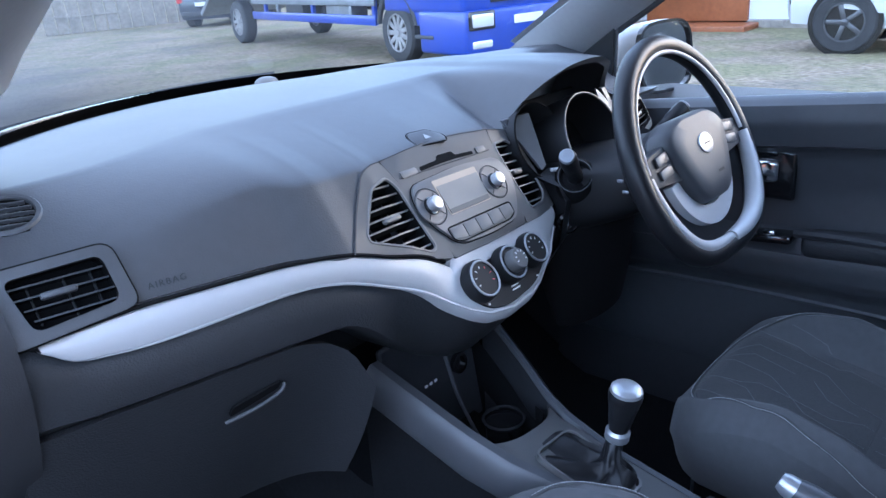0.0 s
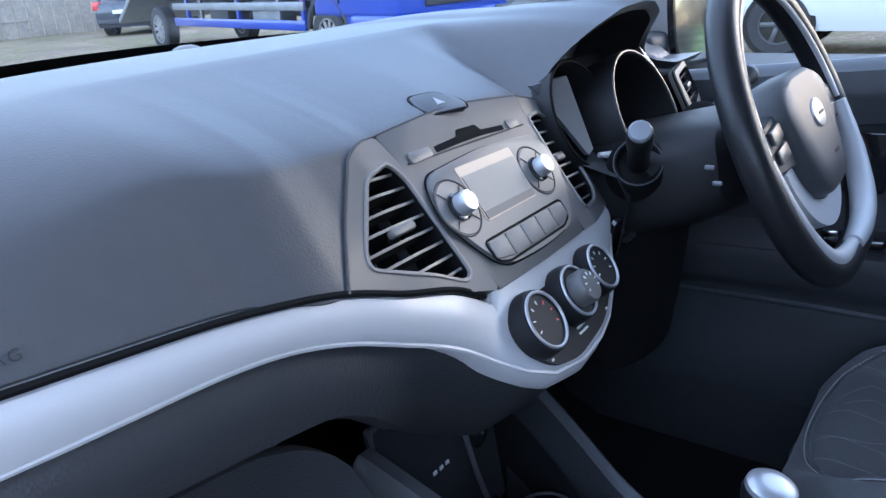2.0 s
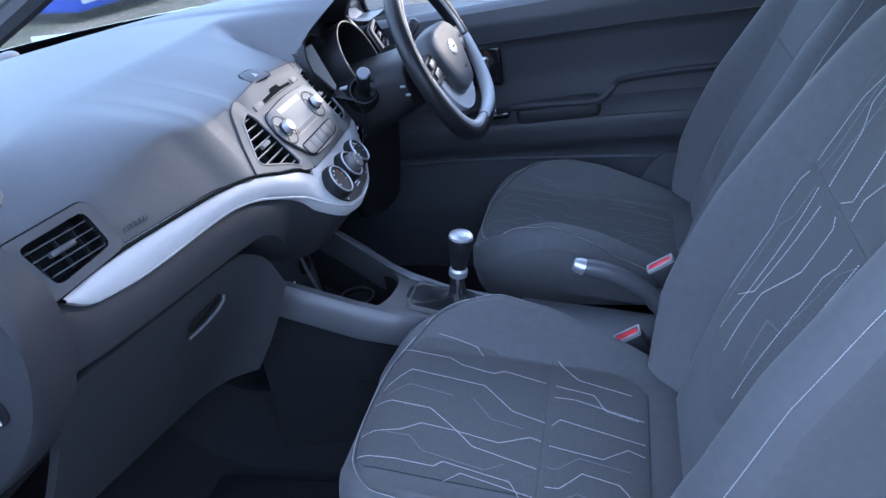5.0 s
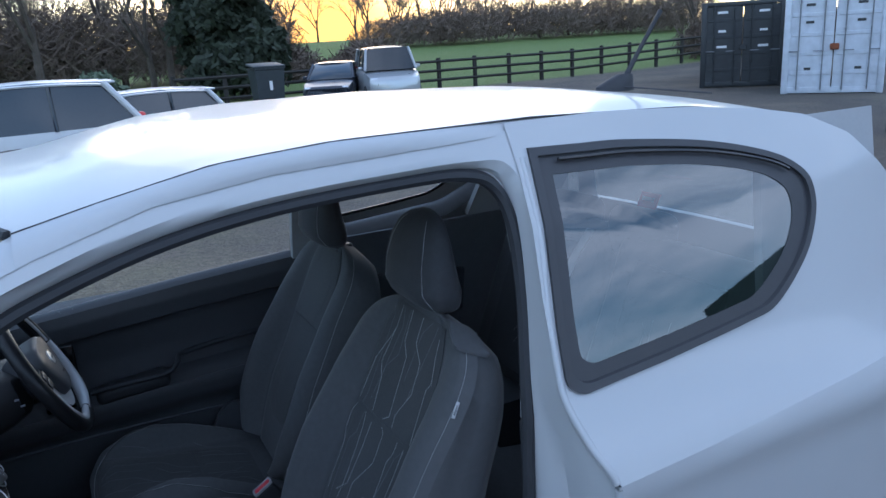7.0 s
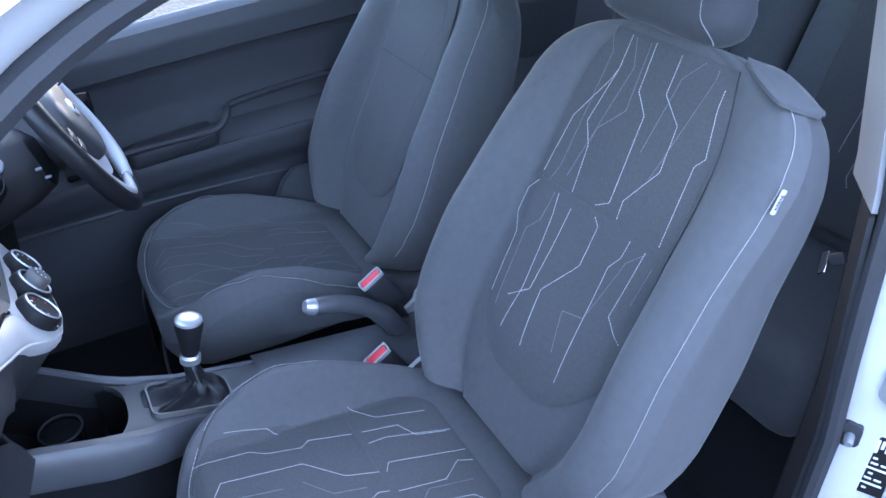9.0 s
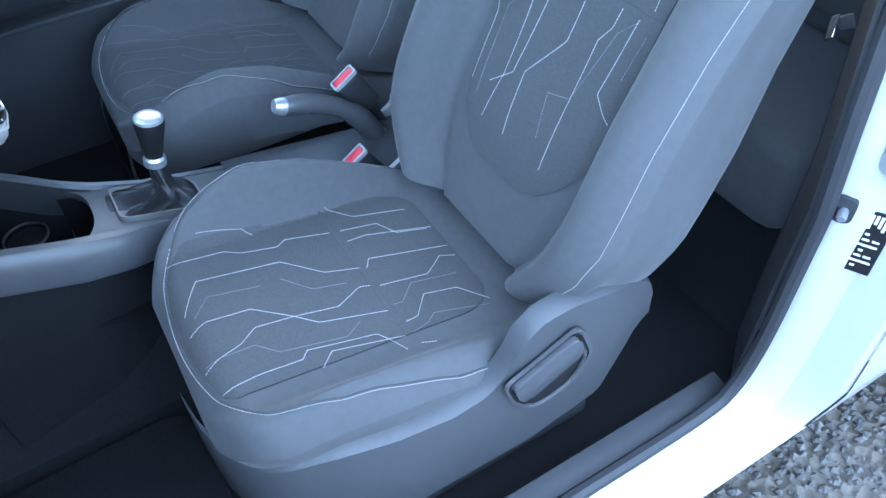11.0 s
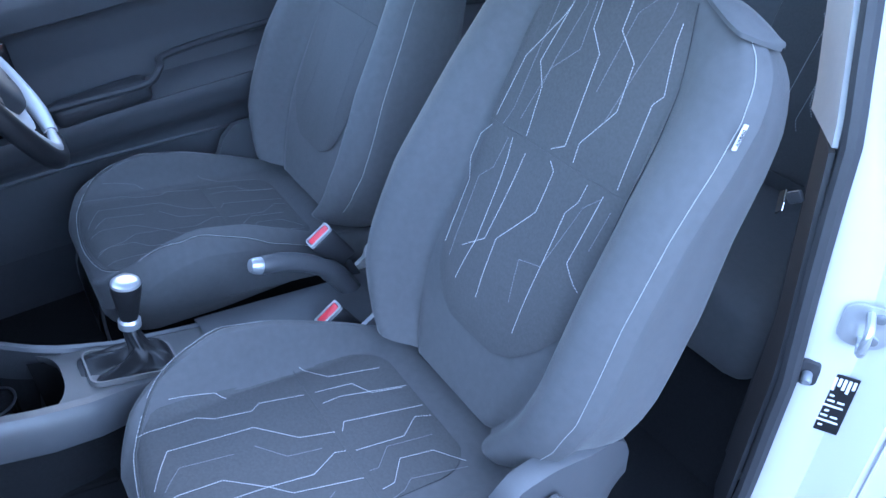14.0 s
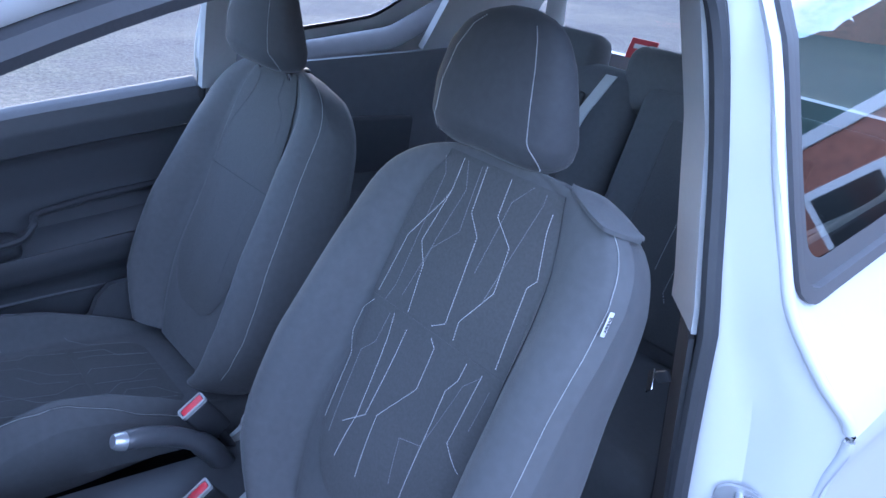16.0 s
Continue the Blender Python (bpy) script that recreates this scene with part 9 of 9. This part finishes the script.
# big dark evergreen with a trunk, left of the sunset
for az, r, h, w, sd in ((-13.2, 33, 6.0, 2.2, 3), (-10.4, 36, 6.4, 2.0, 5)):
    x, y = az_place(az, r)
    o = thing("evergreen_tree", "dense dark evergreen tree", "tree", (x, y, gz(x, y)), "evergreens")
    part("trunk", tube([(x, y, gz(x, y) - 0.1), (x, y, gz(x, y) + h * 0.8)], [0.25, 0.08], 8), "bark", o)
    cs = []
    rng = random.Random(sd)
    for k in range(16):
        t = k / 15
        a = rng.uniform(0, 6.28)
        q = w * (1 - 0.6 * t)
        cs.append((x + 0.5 * q * math.cos(a), y + 0.5 * q * math.sin(a), gz(x, y) + 0.8 + (h - 1.2) * t, q * 0.7, q * 0.7, 1.0))
    c = clump_mass("crown", "", "", cs, "leaf", sd, 0.16, 900)
    c.parent, c.matrix_parent_inverse = o, o.matrix_basis.inverted()
rng = random.Random(21)
for k in range(34):
    az = -75 + 88 * k / 33 + rng.uniform(-1.2, 1.2)
    r = rng.uniform(42, 62)
    if -44 < az < -24:
        r = rng.uniform(75, 95)
    if -22.5 < az < -17.5:
        r = 90
    x, y = az_place(az, r)
    bare_tree(x, y, rng.uniform(7, 10) if az > -24 else rng.uniform(6.0, 8.0), 100 + k)
for k in range(10):
    az = 40 + 12 * k + rng.uniform(-3, 3)
    x, y = az_place(az, rng.uniform(45, 60))
    bare_tree(x, y, rng.uniform(7, 9), 300 + k)
for k in range(18):
    x, y = az_place(-15 + 28 * k / 17 + rng.uniform(-0.8, 0.8), rng.uniform(36, 48))
    bare_tree(x, y, rng.uniform(8, 11), 400 + k)
for k in range(30):
    x, y = az_place(-22 - 24 * k / 29 + rng.uniform(-0.5, 0.5), rng.uniform(72, 92))
    bare_tree(x, y, rng.uniform(6.5, 9.0), 500 + k, 1.2)
cs = []
for k in range(120):
    az = -80 + 100 * k / 119
    r = 70 if -46 < az < -23 else 44
    x, y = az_place(az + rng.uniform(-0.6, 0.6), r * rng.uniform(0.97, 1.06))
    h = (rng.uniform(3.2, 4.8) if az > -16 else rng.uniform(1.2, 2.0)) if az > -23 or az < -46 else rng.uniform(2.2, 3.2)
    if -22.0 < az < -16.6:
        h *= 0.35
    cs.append((x, y, gz(x, y) + h * 0.45, 2.0 * r / 44, 2.0 * r / 44, h * 0.75))
clump_mass("far_woodland", "brown winter hedge and woodland beyond the field", "hedge", cs, "hedge", 31, 0.42, 900, "stuff", 0.10)
x, y = az_place(-3.5, 24)
clump_mass("round_shrub", "rounded pale green shrub", "shrub", [(x, y, gz(x, y) + 0.75, 0.95, 0.95, 0.95), (x + 0.2, y + 0.6, gz(x, y) + 0.6, 0.6, 0.6, 0.7)], "shrub", 41, 0.07, 2600)
cs = []
for k in range(90):
    az = 25 + 310 * k / 89
    if az > 265:
        continue
    x, y = az_place(az, 55)
    cs.append((x, y, gz(x, y) + 1.2, 3.4, 3.4, 2.6))
clump_mass("far_hedge", "brown winter hedge round the yard", "hedge", cs, "hedge", 51, 0.6, 300, "stuff", 0.12)


def garage():
    """Low brick buildings across the yard, behind the open door; the garage is added unseen, to block low sky."""
    # garage out of view, set close to cut off the low left sky
    o = thing("brick_garage", "unseen red brick garage with a dark door, added to block low sky", "building", (-9.0, -1, 0))
    z0 = gz(-9, -1) - 0.05
    part("wall", rbox((0.25, 11.0, 3.0), pose(-9.1, 0.0, z0 + 1.5), 0.01, 1), "brick", o, "red brick wall")
    part("door", rbox((0.06, 2.3, 2.1), pose(-8.96, -1.0, z0 + 1.05), 0.02, 1), "binpl", o, "dark garage door")
    part("window", rbox((0.06, 1.0, 0.9), pose(-8.96, 2.2, z0 + 1.5), 0.02, 1), "wall", o)
    part("roof", rbox((4.0, 11.6, 0.1), pose(-10.8, 0.0, z0 + 3.4, 0, 14), 0.02, 1), "roof", o, "tiled roof")
    w = thing("brick_workshop", "brick workshop with green cladding and a pale lintel", "building", (-4, -9.4, 0))
    zw = gz(-4, -9) - 0.05
    part("wall", rbox((10.0, 0.25, 2.3), pose(-4.2, -9.4, zw + 1.15), 0.01, 1), "brick", w, "red brick wall")
    part("lintel", rbox((10.0, 0.30, 0.16), pose(-4.2, -9.38, zw + 2.38), 0.01, 1), "wall", w, "pale lintel band")
    part("cladding", rbox((10.0, 0.20, 1.5), pose(-4.2, -9.4, zw + 3.2), 0.01, 1), "cladding", w, "dark green cladding")
    for x in (-2.2, -4.6, -7.2):
        wn_ = part("window", rbox((1.1, 0.06, 0.9), pose(x, -9.26, zw + 1.35), 0.01, 1), "wall", w, "white window frame")
        part("pane", rbox((0.9, 0.03, 0.7), pose(x, -9.225, zw + 1.35), 0.006, 1), "carglass", wn_)
    y = thing("yellow_crate", "yellow plastic crate on the ground", "crate", (-3.0, -7.6, gz(-3, -7.6)))
    part("crate_body", rbox((0.8, 0.5, 0.45), pose(-3.0, -7.6, gz(-3, -7.6) + 0.225), 0.04, 2), "yellow", y)
    part("crate_rim", rbox((0.86, 0.56, 0.06), pose(-3.0, -7.6, gz(-3, -7.6) + 0.44), 0.02, 2), "yellow", y)
    b = thing("brick_store", "red brick store beside the containers", "building", (4.6, -13.2, 0))
    z1 = gz(5, -13) - 0.05
    part("wall", rbox((3.4, 0.25, 3.0), pose(4.62, -13.3, z1 + 1.5, 0, 0, 12), 0.01, 1), "brick", b, "red brick wall")
    part("door_post", rbox((0.22, 0.30, 3.0), pose(6.46, -12.95, z1 + 1.5, 0, 0, 12), 0.02, 1), "binpl", b, "dark green post")


garage()

for sd in (-1, 1):
    for y in (0.98, -1.37):
        wheel(car, (sd * 0.685, y, 0.29), 0.29, 0.17, "alloy", 7)
